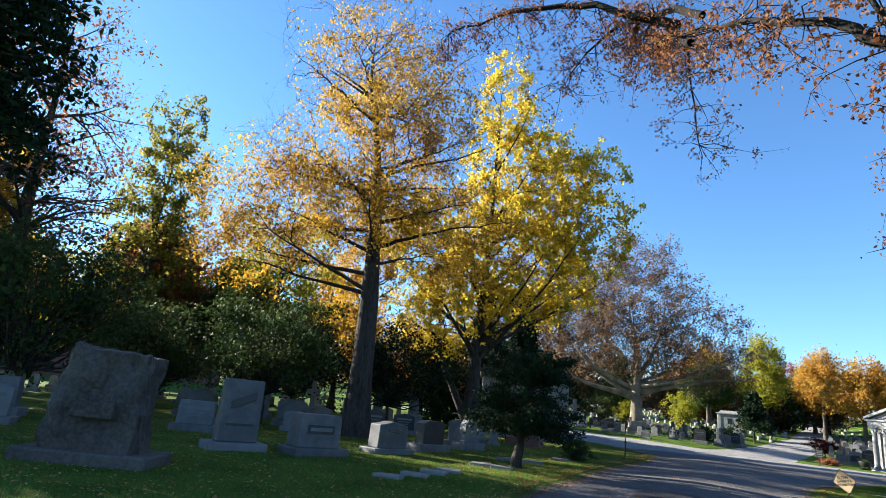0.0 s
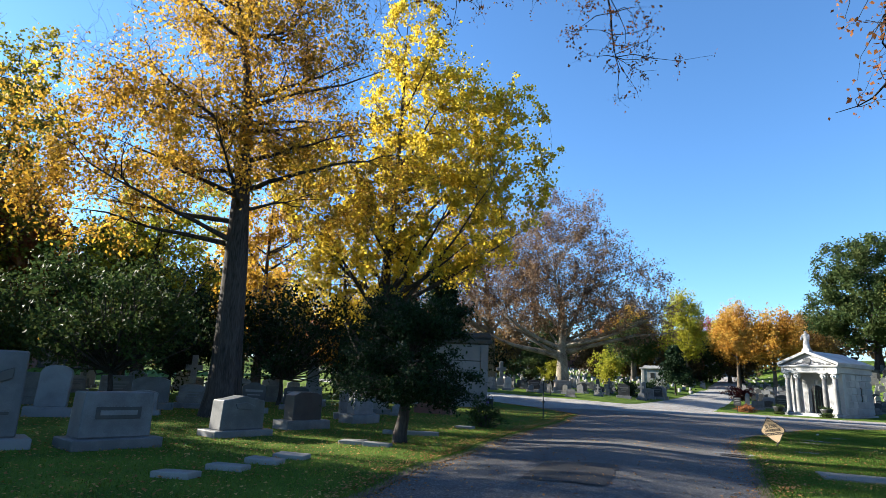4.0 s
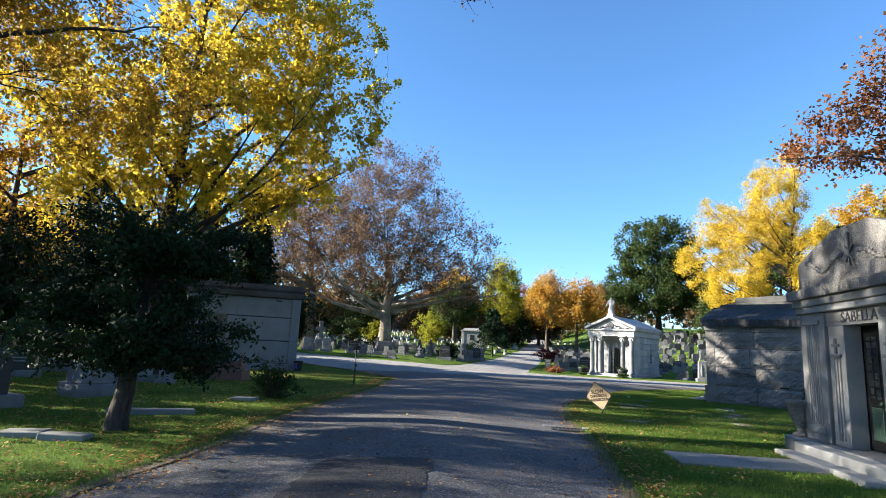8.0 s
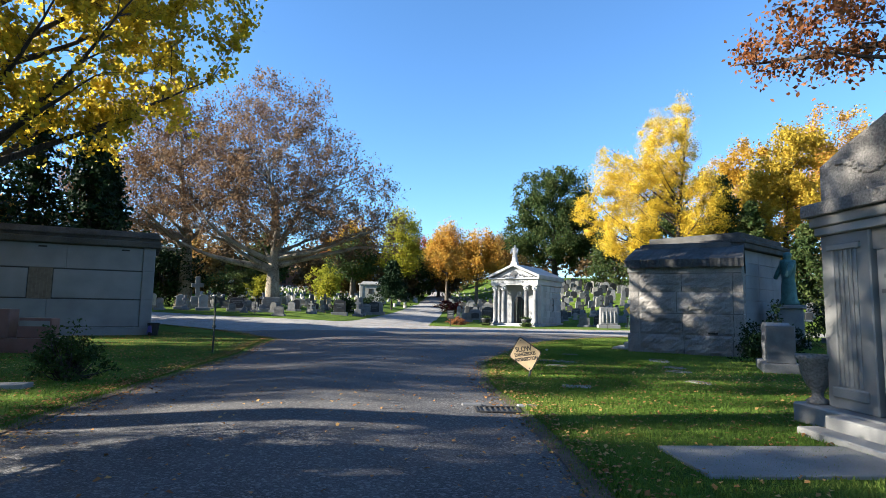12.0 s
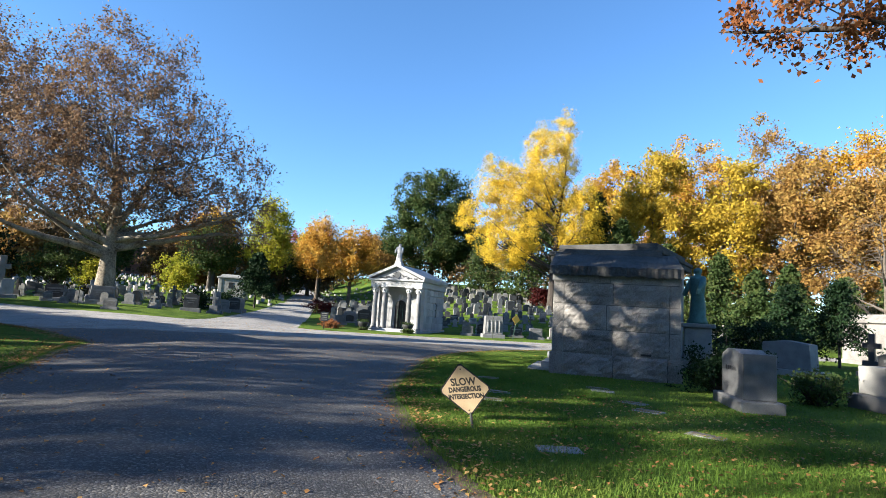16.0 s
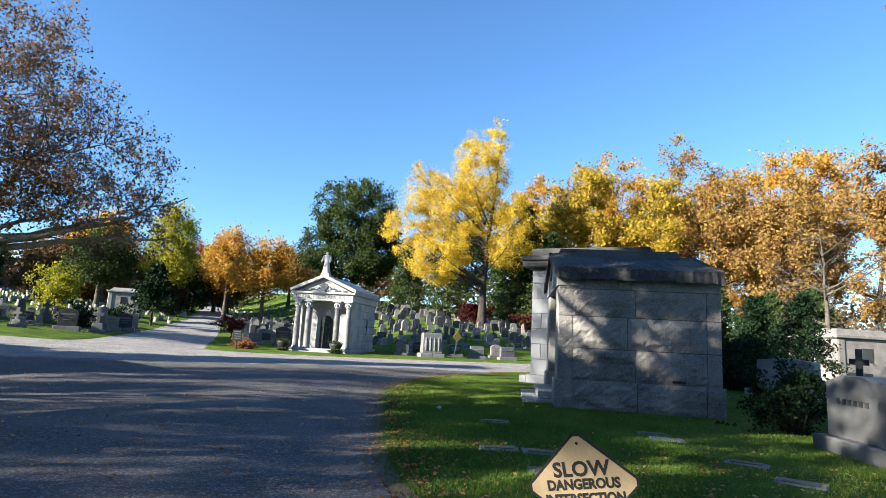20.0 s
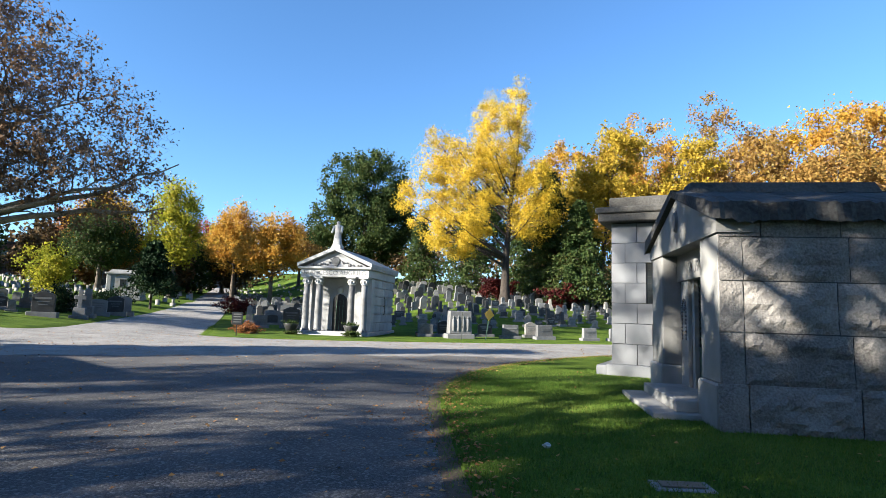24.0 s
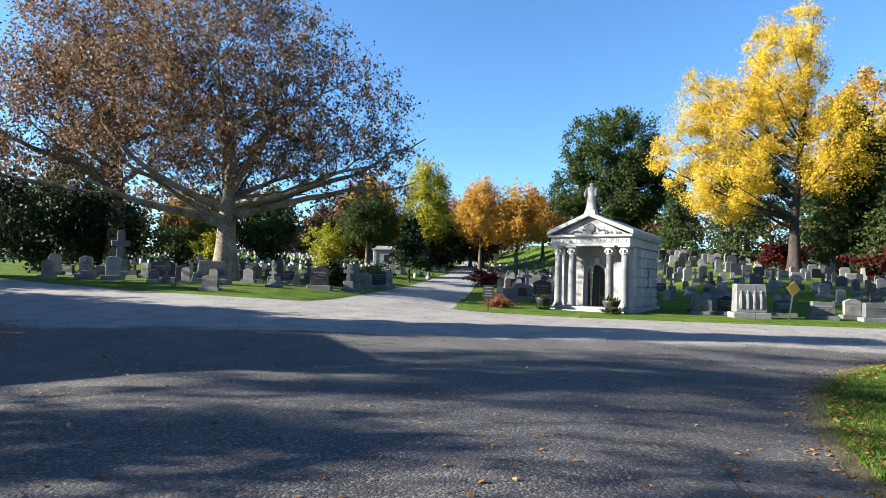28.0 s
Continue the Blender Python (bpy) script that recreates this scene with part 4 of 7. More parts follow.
    for dr, y0 in ((door, 1.66), (door2, 2.2)):
        bm = bmesh.new()
        for j in range(11):
            for i in range(3):
                cx, cz = y0 + 0.12 + i * 0.15, 1.2 + j * 0.105
                add_prism(bm, [(-0.055, 0), (0, -0.05), (0.055, 0), (0, 0.05)], 0, 0.02)
                bmesh.ops.transform(bm, matrix=pose(0.485, cx, cz, 0, 0, 90), verts=bm.verts[-8:])
        part("grille", bm, M_DARKMETAL, dr)
        part("rail", box(0.475, y0 + 0.02, 1.08, 0.5, y0 + 0.52, 1.13, bevel=0.01), M_BRONZE, dr)
        for zc in (0.92, 0.62):
            bm = bmesh.new()
            bmesh.ops.create_cone(bm, cap_ends=True, segments=16, radius1=0.11, radius2=0.08, depth=0.04, matrix=pose(0.485, y0 + 0.27, zc, 0, -90, 0))
            part("medallion", bm, M_BRONZE, dr)
    part("lower_step", box(-0.8, 0.75, -0.05, 0.0, D_ - 0.75, 0.17, bevel=0.015), M_SMOOTH, root)
    part("upper_step", box(-0.4, 0.94, 0.17, 0.5, D_ - 0.94, 0.36, bevel=0.015), M_SMOOTH, root)
    # pediment and roof
    bm = bmesh.new()
    outl = [(-0.02, 2.98), (D_ + 0.02, 2.98), (D_ + 0.02, 3.18), (D_ / 2, 3.92), (-0.02, 3.18)]
    a = [bm.verts.new((-0.04, y, z)) for y, z in outl]
    b = [bm.verts.new((0.5, y, z)) for y, z in outl]
    bm.faces.new(a)
    bm.faces.new(list(reversed(b)))
    for i in range(5):
        bm.faces.new((a[i], b[i], b[(i + 1) % 5], a[(i + 1) % 5]))
    bmesh.ops.recalc_face_normals(bm, faces=bm.faces)
    ped = part("pediment", bm, M_SMOOTH, root)
    bm = bmesh.new()
    add_prism(bm, [(0.03, 3.1), (D_ - 0.03, 3.1), (D_ - 0.03, 3.2), (D_ / 2, 3.93), (0.03, 3.2)], -W_ + 0.02, -0.5)
    bmesh.ops.transform(bm, matrix=pose(0, 0, 0, 0, 0, 90), verts=bm.verts)
    part("gable_fill", bm, M_GRANITE, root)
    bm = bmesh.new()
    bmesh.ops.create_cone(bm, cap_ends=True, segments=20, radius1=0.17, radius2=0.14, depth=0.05, matrix=pose(-0.06, D_ / 2, 3.5, 0, -90, 0) @ Matrix.Diagonal((1.3, 0.8, 1, 1)))
    part("carved_medallion", bm, M_GREY, ped)
    for side in (0, 1):
        bm = bmesh.new()
        ye, yr = (-0.2, D_ / 2) if side == 0 else (D_ + 0.2, D_ / 2)
        nx_, ny_ = 44, 4
        lo, hi = [], []
        for i in range(nx_ + 1):
            x = -0.13 + (W_ + 0.16) * i / nx_
            for j in range(ny_ + 1):
                t = j / ny_
                y = ye + (yr - ye) * t
                z = 3.14 + 0.84 * t
                w = 0.022 * rng.normal() if 0 < i < nx_ and j == 0 else 0
                lo.append(bm.verts.new((x, y + w, z + (0.018 * rng.normal() if j == 0 else 0))))
                hi.append(bm.verts.new((x, y + w + (0.05 if side == 0 else -0.05) * (j == 0), z + 0.28 - 0.16 * t + 0.012 * rng.normal())))
        n1 = ny_ + 1
        for i in range(nx_):
            for j in range(ny_):
                k = i * n1 + j
                bm.faces.new((hi[k], hi[k + n1], hi[k + n1 + 1], hi[k + 1]))
                bm.faces.new((lo[k], lo[k + 1], lo[k + n1 + 1], lo[k + n1]))
            k = i * n1
            bm.faces.new((lo[k], lo[k + n1], hi[k + n1], hi[k]))
        for i in (0, nx_):
            for j in range(ny_):
                k = i * n1 + j
                bm.faces.new((lo[k], hi[k], hi[k + 1], lo[k + 1]))
        bmesh.ops.recalc_face_normals(bm, faces=bm.faces)
        part("roof_slab", bm, M_ROOFSTONE, root, "weathered rough-edged granite roof slab")
    part("ridge_stone", box(0.1, D_ / 2 - 0.28, 4.02, W_ - 0.35, D_ / 2 + 0.28, 4.22, taper=0.08), M_ROOFSTONE, root)
    part("ceiling_slab", box(0.3, 0.1, 2.98, W_ - 0.1, D_ - 0.1, 3.14), M_GRANITE, root)


def make_tall():
    rng = np.random.default_rng(22)
    root = empty("tall_mausoleum", pose(-1.05, 7.7, -0.05, 0, 0, -14), "tall grey granite mausoleum of smooth ashlar blocks with a flat parapet", "mausoleum")
    w, d = 4.2, 5.2
    part("wall_core", box(0.03, 0.05, 0.3, w - 0.03, d - 0.03, 4.4), M_DARKSTONE, root)
    part("plinth", box(-0.12, -0.12, -0.05, w + 0.12, d + 0.12, 0.38, bevel=0.02), M_BLUEGRANITE, root)
    rows = np.linspace(0.38, 4.36, 8)
    for r in range(7):
        cuts = [0, 0.38, 1.1, 2.0, 3.1, w] if r % 2 else [0, 0.7, 1.6, 2.6, 3.6, w]
        for a, b in zip(cuts, cuts[1:]):
            if r in (3, 4) and a < 1.5 and b > 0.95:
                a_, b_ = a, b
                for lo, hi in ((a, 0.95), (1.5, b)):
                    if hi - lo > 0.05:
                        part("ashlar_block", box(lo + 0.006, 0.0, rows[r] + 0.006, hi - 0.006, 0.06, rows[r + 1] - 0.006, bevel=0.008), M_BLUEGRANITE, root)
                continue
            part("ashlar_block", box(a + 0.006, 0.0, rows[r] + 0.006, b - 0.006, 0.06, rows[r + 1] - 0.006, bevel=0.008), M_BLUEGRANITE, root)
        part("ashlar_block", box(-0.004, 0.06, rows[r] + 0.006, 0.05, d / 2, rows[r + 1] - 0.006, bevel=0.008), M_BLUEGRANITE, root)
        part("ashlar_block", box(-0.004, d / 2 + 0.012, rows[r] + 0.006, 0.05, d, rows[r + 1] - 0.006, bevel=0.008), M_BLUEGRANITE, root)
        for a, b in ((0.06, d * 0.4), (d * 0.4 + 0.012, d * 0.75), (d * 0.75 + 0.012, d)):
            part("ashlar_block", box(w - 0.05, a, rows[r] + 0.006, w + 0.004, b, rows[r + 1] - 0.006, bevel=0.008), M_BLUEGRANITE, root)
    win = part("window", box(0.95, 0.045, 2.09, 1.5, 0.07, 3.22), M_GLASS, root, "narrow dark window")
    bm = bmesh.new()
    for z in np.linspace(2.09, 3.22, 7):
        add_box(bm, 0.95, 0.02, z - 0.008, 1.5, 0.04, z + 0.008)
    part("window_grille", bm, M_DARKMETAL, win)
    part("cornice", box(-0.32, -0.32, 4.38, w + 0.3, d + 0.3, 4.62, bevel=0.03), M_ROOFSTONE, root)
    part("cornice_cap", box(-0.38, -0.38, 4.62, w + 0.36, d + 0.36, 4.8, bevel=0.03), M_ROOFSTONE, root)
    part("parapet", box(-0.05, -0.05, 4.8, w + 0.05, d + 0.05, 5.12, bevel=0.03), M_ROOFSTONE, root)
    part("front_step", box(-0.4, -0.1, -0.05, -0.12, d - 0.8, 0.34, bevel=0.02), M_BLUEGRANITE, root)
    part("entrance_slab", box(-0.75, 1.8, -0.05, -0.4, d - 1.6, 0.18, bevel=0.02), M_BLUEGRANITE, root)


def make_fluted():
    root = empty("fluted_mausoleum", pose(8.1, -14.8, -0.03, 0, 0, 36.9), "pale granite mausoleum with fluted pilasters, carved attic and bronze doors", "mausoleum")
    w, d = 3.6, 4.2  # w along local y, d along local x
    part("wall_core", box(0.44, 0.02, 0.0, d, w - 0.02, 2.62), M_SMOOTH, root)
    part("plinth", box(-0.22, -0.42, -0.05, d + 0.2, w + 0.42, 0.32, bevel=0.025), M_SMOOTH, root)
    for y0, y1 in ((0.0, 0.82), (w - 0.82, w)):
        p = part("corner_pilaster", box(0.0, y0, 0.32, 0.34, y1, 2.6, bevel=0.015), M_SMOOTH, root)
        for k in range(6):
            yy = y0 + 0.2 + k * 0.075
            part("fluting", box(-0.018, yy, 0.62, 0.004, yy + 0.042, 2.38, bevel=0.008), M_SMOOTH, p)
        part("pilaster_cap", box(-0.035, y0 + 0.13, 2.38, 0.01, y1 - 0.13, 2.46, bevel=0.01), M_SMOOTH, p)
        part("pilaster_foot", box(-0.035, y0 + 0.12, 0.46, 0.01, y1 - 0.12, 0.6, bevel=0.015), M_SMOOTH, p)
    for y0, y1 in ((0.86, 1.33), (w - 1.33, w - 0.86)):
        p = part("door_jamb", box(0.05, y0, 0.32, 0.34, y1, 2.34, bevel=0.012), M_SMOOTH, root)
        for k in range(3):
            part("fluting", box(0.028, y0 + 0.13 + k * 0.085, 0.42, 0.055, y0 + 0.165 + k * 0.085, 1.78), M_SMOOTH, p)
        bm = bmesh.new()
        yc = (y0 + y1) / 2
        add_box(bm, 0.02, yc - 0.15, 1.80, 0.05, yc + 0.15, 1.85)
        add_box(bm, 0.02, yc - 0.03, 1.86, 0.05, yc + 0.03, 2.12)
        add_box(bm, 0.02, yc - 0.1, 1.98, 0.05, yc + 0.1, 2.03)
        part("carved_cross", bm, M_GREY, p)
    lin = part("lintel", box(0.05, 0.82, 2.34, 0.34, w - 0.82, 2.6), M_SMOOTH, root)
    letters(lin, "SABELLA", 0.26, pose(0.046, w / 2, 2.46, 90, 0, -90), M_DARKSTONE)
    for y0 in (0.95, w - 1.3):
        bm = bmesh.new()
        for k in range(3):
            add_box(bm, 0.035, y0, 2.42 + 0.045 * k, 0.052, y0 + 0.32, 2.44 + 0.045 * k)
        part("carved_panel", bm, M_SMOOTH, lin)
    for y0, y1 in ((1.33, w / 2), (w / 2, w - 1.33)):
        dr = part("door_leaf", box(0.36, y0 + 0.005, 0.34, 0.42, y1 - 0.005, 2.34), M_DARKMETAL, root, "dark streaked bronze door leaf")
        part("glass_panel", box(0.345, y0 + 0.1, 1.15, 0.362, y1 - 0.1, 2.15), M_GLASS, dr)
        bm = bmesh.new()
        for k in range(8):
            add_box(bm, 0.335, y0 + 0.1, 1.2 + k * 0.125, 0.35, y1 - 0.1, 1.22 + k * 0.125)
        add_box(bm, 0.335, (y0 + y1) / 2 - 0.01, 1.15, 0.35, (y0 + y1) / 2 + 0.01, 2.15)
        part("grille", bm, M_DARKMETAL, dr)
        part("lower_panel", box(0.345, y0 + 0.09, 0.5, 0.362, y1 - 0.09, 1.02, bevel=0.012), M_BRONZE, dr)
        bm = bmesh.new()
        bmesh.ops.create_uvsphere(bm, u_segments=10, v_segments=6, radius=0.04, matrix=pose(0.33, y1 - 0.07 if y0 < w / 2 - 0.1 else y0 + 0.07, 1.08))
        part("door_knob", bm, M_BRONZE, dr)
    for k, (z0, z1, o) in enumerate(((2.6, 2.72, 0.05), (2.72, 2.86, 0.09), (2.86, 3.04, 0.16))):
        part("cornice_band", box(-o, -o, z0, d + o, w + o, z1, bevel=0.012), M_SMOOTH if k < 2 else M_GRANITE, root)
    bm = bmesh.new()
    prof = [(0.06, 3.04), (w - 0.06, 3.04), (w - 0.06, 3.55), (w - 0.5, 3.72), (w / 2 + 0.5, 3.98), (w / 2 - 0.5, 3.98), (0.5, 3.72), (0.06, 3.55)]
    a = [bm.verts.new((0.0, y, z)) for y, z in prof]
    b = [bm.verts.new((0.55, y, z)) for y, z in prof]
    bm.faces.new(a)
    bm.faces.new(list(reversed(b)))
    for i in range(8):
        bm.faces.new((a[i], b[i], b[(i + 1) % 8], a[(i + 1) % 8]))
    bmesh.ops.recalc_face_normals(bm, faces=bm.faces)
    att = part("attic", bm, M_GRANITE, root, "stained granite attic carved with a garland")
    for s_ in (-1, 1):
        bm = bmesh.new()
        for k in range(16):
            t = k / 15
            y = w / 2 + s_ * (0.25 + 1.15 * t)
            z = 3.52 - 0.16 * math.sin(math.pi * t) + 0.05 * math.sin(9 * t)
            add_box(bm, -0.03, y - 0.05, z - 0.035, 0.005, y + 0.05, z + 0.035, bevel=0.012)
        part("carved_garland", bm, M_GRANITE, att)
    bm = bmesh.new()
    add_box(bm, -0.03, w / 2 - 0.018, 3.3, 0.005, w / 2 + 0.018, 3.85)
    for s_ in (-1, 1):
        v0 = len(bm.verts)
        add_box(bm, -0.028, -0.17, -0.015, 0.005, 0.17, 0.015)
        bm.verts.ensure_lookup_table()
        bmesh.ops.transform(bm, matrix=pose(0, w / 2, 3.5, s_ * 50, 0, 0), verts=bm.verts[v0:])
    part("carved_monogram", bm, M_GREY, att)
    part("roof", box(0.55, 0.1, 3.04, d, w - 0.1, 3.5, taper=0.2), M_ROOFSTONE, root)
    part("upper_step", box(-0.48, 0.55, -0.05, -0.22, w - 0.55, 0.3, bevel=0.015), M_SMOOTH, root)
    part("lower_step", box(-0.78, 0.45, -0.05, -0.48, w - 0.45, 0.15, bevel=0.015), M_SMOOTH, root)
    urn = empty("stone_urn", root.matrix_basis @ pose(0.0, w + 0.2, 0.32), "small weathered grey stone urn on a mausoleum plinth", "urn")
    part("bowl", add_lathe(bmesh.new(), [(0.13, 0), (0.15, 0.04), (0.07, 0.09), (0.07, 0.16), (0.14, 0.26), (0.2, 0.42), (0.21, 0.56), (0.25, 0.6), (0.25, 0.66), (0.2, 0.66), (0.18, 0.6)], n=18), M_GRANITE, urn, smooth=True)
    path = part("slab_path", box(-2.9, w / 2 - 0.55, -0.02, -0.8, w / 2 + 0.55, 0.095, bevel=0.01), M_CONC)
    path.matrix_basis = root.matrix_basis
    tagged(path, "pale concrete slab path from a mausoleum to the road", "path", kind="structure")


def make_long():
    root = empty("long_mausoleum", pose(-22.96, -12.19, 0, 0, 0, 62.0), "long blue-grey granite mausoleum with dark stone cornice and bronze window", "mausoleum")
    w, d = 6.1, 4.6
    part("wall_core", box(0.06, 0.07, 0, w - 0.04, d - 0.04, 4.05), M_DARKSTONE, root)
    part("plinth", box(-0.14, -0.12, -0.1, w + 0.1, d + 0.1, 0.38, bevel=0.03), M_BLUEGRANITE, root)
    rows = [0.38, 1.64, 2.95, 4.05]
    for r in range(3):
        cuts = ((0, 2.0), (2.0, 5.6), (5.6, w)) if r == 0 else ((0, 1.25), (2.17, 5.6), (5.6, w)) if r == 1 else ((0, 2.6), (2.6, 5.6), (5.6, w))
        for a, b in cuts:
            j = 0.002 if a == 5.6 else 0.03
            part("ashlar_block", box(a + 0.004, -0.05 if a == 5.6 else 0.0, rows[r] + j, b - 0.004, 0.08, rows[r + 1] - j, bevel=0.014), M_BLUEGRANITE, root)
        part("ashlar_block", box(w - 0.05, 0.08, rows[r] + 0.02, w + 0.004, d, rows[r + 1] - 0.02, bevel=0.012), M_BLUEGRANITE, root)
        part("ashlar_block", box(-0.004, 0.08, rows[r] + 0.02, 0.06, d, rows[r + 1] - 0.02, bevel=0.012), M_BLUEGRANITE, root)
    win = part("window", box(1.28, 0.04, 1.62, 2.14, 0.075, 3.0), M_PLAQUE, root, "dull bronze window panel")
    bm = bmesh.new()
    for k in range(7):
        add_box(bm, 1.30 + 0.13 * k, 0.02, 1.64, 1.325 + 0.13 * k, 0.042, 2.98)
    part("grille", bm, M_PLAQUE, win)
    part("cornice", box(-0.22, -0.25, 4.05, w + 0.22, d + 0.2, 4.34, bevel=0.04), M_ROOFSTONE, root)
    part("cornice_band", box(-0.12, -0.15, 4.34, w + 0.14, d + 0.14, 4.5, bevel=0.02), M_ROOFSTONE, root)
    part("roof", box(-0.2, -0.22, 4.5, w + 0.2, d + 0.2, 4.78, taper=0.14), M_ROOFSTONE, root)
    for x in (1.55, 4.7):
        part("vent_slot", box(x, -0.012, 3.86, x + 0.32, 0.0, 3.93), M_BLACK, root)
    can = empty("flower_can", pose(-19.6, -6.95, 0.02), "black flower can with a purple ribbon on the grass", "flower can")
    part("can", add_lathe(bmesh.new(), [(0.2, 0), (0.26, 0.55), (0.28, 0.58), (0.24, 0.58)], n=14), M_BLACK, can)
    bm = bmesh.new()
    add_prism(bm, [(-0.05, 0.0), (0.09, 0.02), (0.13, -0.3), (0.0, -0.26), (-0.12, -0.34)], -0.3, -0.27)
    bmesh.ops.transform(bm, matrix=pose(0.05, 0, 0.45, 0, 0, 20), verts=bm.verts)
    part("ribbon", bm, mat("purple_cloth", (0.12, 0.09, 0.32), (0.08, 0.06, 0.2), 0.8, scale=6), can)


def make_white():
    rng = np.random.default_rng(23)
    root = empty("white_mausoleum", pose(-18.85, 23.7, -0.1, 0, 0, 3), "white marble temple mausoleum with four grey columns", "mausoleum")
    w, d = 4.4, 6.0
    part("stylobate", box(-0.25, -0.25, -0.05, w + 0.15, d + 0.1, 0.36, bevel=0.03), M_MARBLE, root)
    part("front_step", box(0.5, -0.75, -0.05, w - 0.4, -0.25, 0.17, bevel=0.02), M_MARBLE, root)
    part("wall_core", box(0.12, 1.35, 0.3, w - 0.12, d, 3.8), M_MARBLE, root)
    zs = np.linspace(0.36, 3.72, 7)
    for r in range(6):
        cuts = [1.3, 2.2, 3.1, 4.2, d] if r % 2 else [1.3, 1.9, 2.9, 3.7, 4.8, d]
        for a, b in zip(cuts, cuts[1:]):
            if r in (2, 3) and a < 4.0 < b:
                for lo, hi in ((a, 3.82), (4.18, b)):
                    if hi - lo > 0.04:
                        part("marble_block", box(w - 0.13, lo + 0.03, zs[r] + 0.03, w - 0.02, hi - 0.03, zs[r + 1] - 0.03, bevel=0.03), M_MARBLE, root)
                continue
            part("marble_block", box(w - 0.13, a + 0.03, zs[r] + 0.03, w - 0.02, b - 0.03, zs[r + 1] - 0.03, bevel=0.03), M_MARBLE, root)
    bm = bmesh.new()
    add_prism(bm, arch_outline(0.3, 1.25), -0.02, 0.02)
    bmesh.ops.transform(bm, matrix=pose(w - 0.115, 4.0, 1.4, 0, 0, 90), verts=bm.verts)
    part("slit_window", bm, M_GLASS, root, "narrow arched window")
    part("anta", box(w - 0.4, 0.75, 0.36, w - 0.02, 1.35, 3.72, bevel=0.02), M_MARBLE, root)
    part("anta", box(0.02, 0.75, 0.36, 0.4, 1.35, 3.72, bevel=0.02), M_MARBLE, root)
    part("entrance_wall", box(0.4, 1.2, 0.36, w - 0.4, 1.36, 3.72), M_MARBLE, root)
    bm = bmesh.new()
    add_prism(bm, arch_outline(1.3, 2.55), 1.08, 1.2, bevel=0.03)
    bmesh.ops.transform(bm, matrix=pose(w / 2, 0, 0.36), verts=bm.verts)
    part("door_surround", bm, M_MARBLE, root)
    bm = bmesh.new()
    add_prism(bm, arch_outline(0.95, 2.35), 1.05, 1.1)
    bmesh.ops.transform(bm, matrix=pose(w / 2, 0, 0.36), verts=bm.verts)
    dr = part("arched_door", bm, M_DARKMETAL, root, "dark bronze arched door")
    bm = bmesh.new()
    for k in (-1, 0, 1):
        add_box(bm, w / 2 + k * 0.22 - 0.012, 1.03, 0.4, w / 2 + k * 0.22 + 0.012, 1.05, 2.3)
    part("door_bars", bm, M_BRONZE, dr)
    bm = bmesh.new()
    bmesh.ops.create_uvsphere(bm, u_segments=10, v_segments=8, radius=0.22, matrix=pose(w / 2, 1.08, 2.98) @ Matrix.Diagonal((1, 0.4, 1, 1)))
    part("keystone_carving", bm, M_MARBLE, root, smooth=True)
    for x in (0.3, 1.12, w - 1.12, w - 0.3):
        col = part("column", add_lathe(bmesh.new(), [(0.27, 0.36), (0.27, 0.44), (0.24, 0.5), (0.215, 0.56), (0.215, 1.4), (0.2, 2.4), (0.18, 3.25)], x, 0.1, 18), M_GREY, root, "grey veined marble column", smooth=True)
        bm = add_lathe(bmesh.new(), [(0.19, 3.24), (0.24, 3.3), (0.21, 3.42), (0.27, 3.5), (0.24, 3.58), (0.31, 3.68)], x, 0.1, 12)
        add_box(bm, x - 0.31, -0.21, 3.66, x + 0.31, 0.41, 3.74)
        for k in range(8):
            a = 2 * math.pi * k / 8
            add_box(bm, x + 0.25 * math.cos(a) - 0.05, 0.1 + 0.25 * math.sin(a) - 0.05, 3.36, x + 0.25 * math.cos(a) + 0.05, 0.1 + 0.25 * math.sin(a) + 0.05, 3.52, bevel=0.02)
        part("capital", bm, M_MARBLE, col)
    ent = part("entablature", box(-0.05, -0.18, 3.74, w + 0.05, d + 0.05, 4.24, bevel=0.015), M_MARBLE, root)
    letters(ent, "FRANCESCO AUGIULO", 0.40, pose(w / 2, -0.185, 3.98, 90, 0, 0), M_GREY, depth=0.008)
    bm = bmesh.new()
    pts = [(-0.05, 4.3), (w + 0.05, 4.3), (w / 2, 5.35)]
    add_prism(bm, pts, -0.06, d)
    ped = part("gable", bm, M_MARBLE, root)
    bm = bmesh.new()
    for k in range(40):
        t = rng.random() * 2 - 1
        z = 4.42 + rng.random() * max(0.06, 0.7 * (1 - abs(t)) - 0.15)
        bmesh.ops.create_uvsphere(bm, u_segments=6, v_segments=4, radius=0.05 + 0.03 * rng.random(), matrix=pose(w / 2 + t * 1.7, -0.07, z))
    bmesh.ops.create_cone(bm, cap_ends=True, segments=18, radius1=0.3, radius2=0.26, depth=0.08, matrix=pose(w / 2, -0.08, 4.72, 90, 0, 0))
    part("carved_foliage", bm, M_GREY, ped)
    part("cornice", box(-0.22, -0.34, 4.22, w + 0.22, d + 0.2, 4.36, bevel=0.03), M_MARBLE, root)
    for s_ in (-1, 1):
        bm = bmesh.new()
        xe = w / 2 + s_ * (w / 2 + 0.26)
        pr = [(w / 2, 5.38), (xe, 4.34), (xe, 4.58), (w / 2, 5.62)]
        add_prism(bm, pr if s_ > 0 else list(reversed(pr)), -0.36, d + 0.2, bevel=0.02)
        part("roof_slope", bm, M_MARBLE, root)
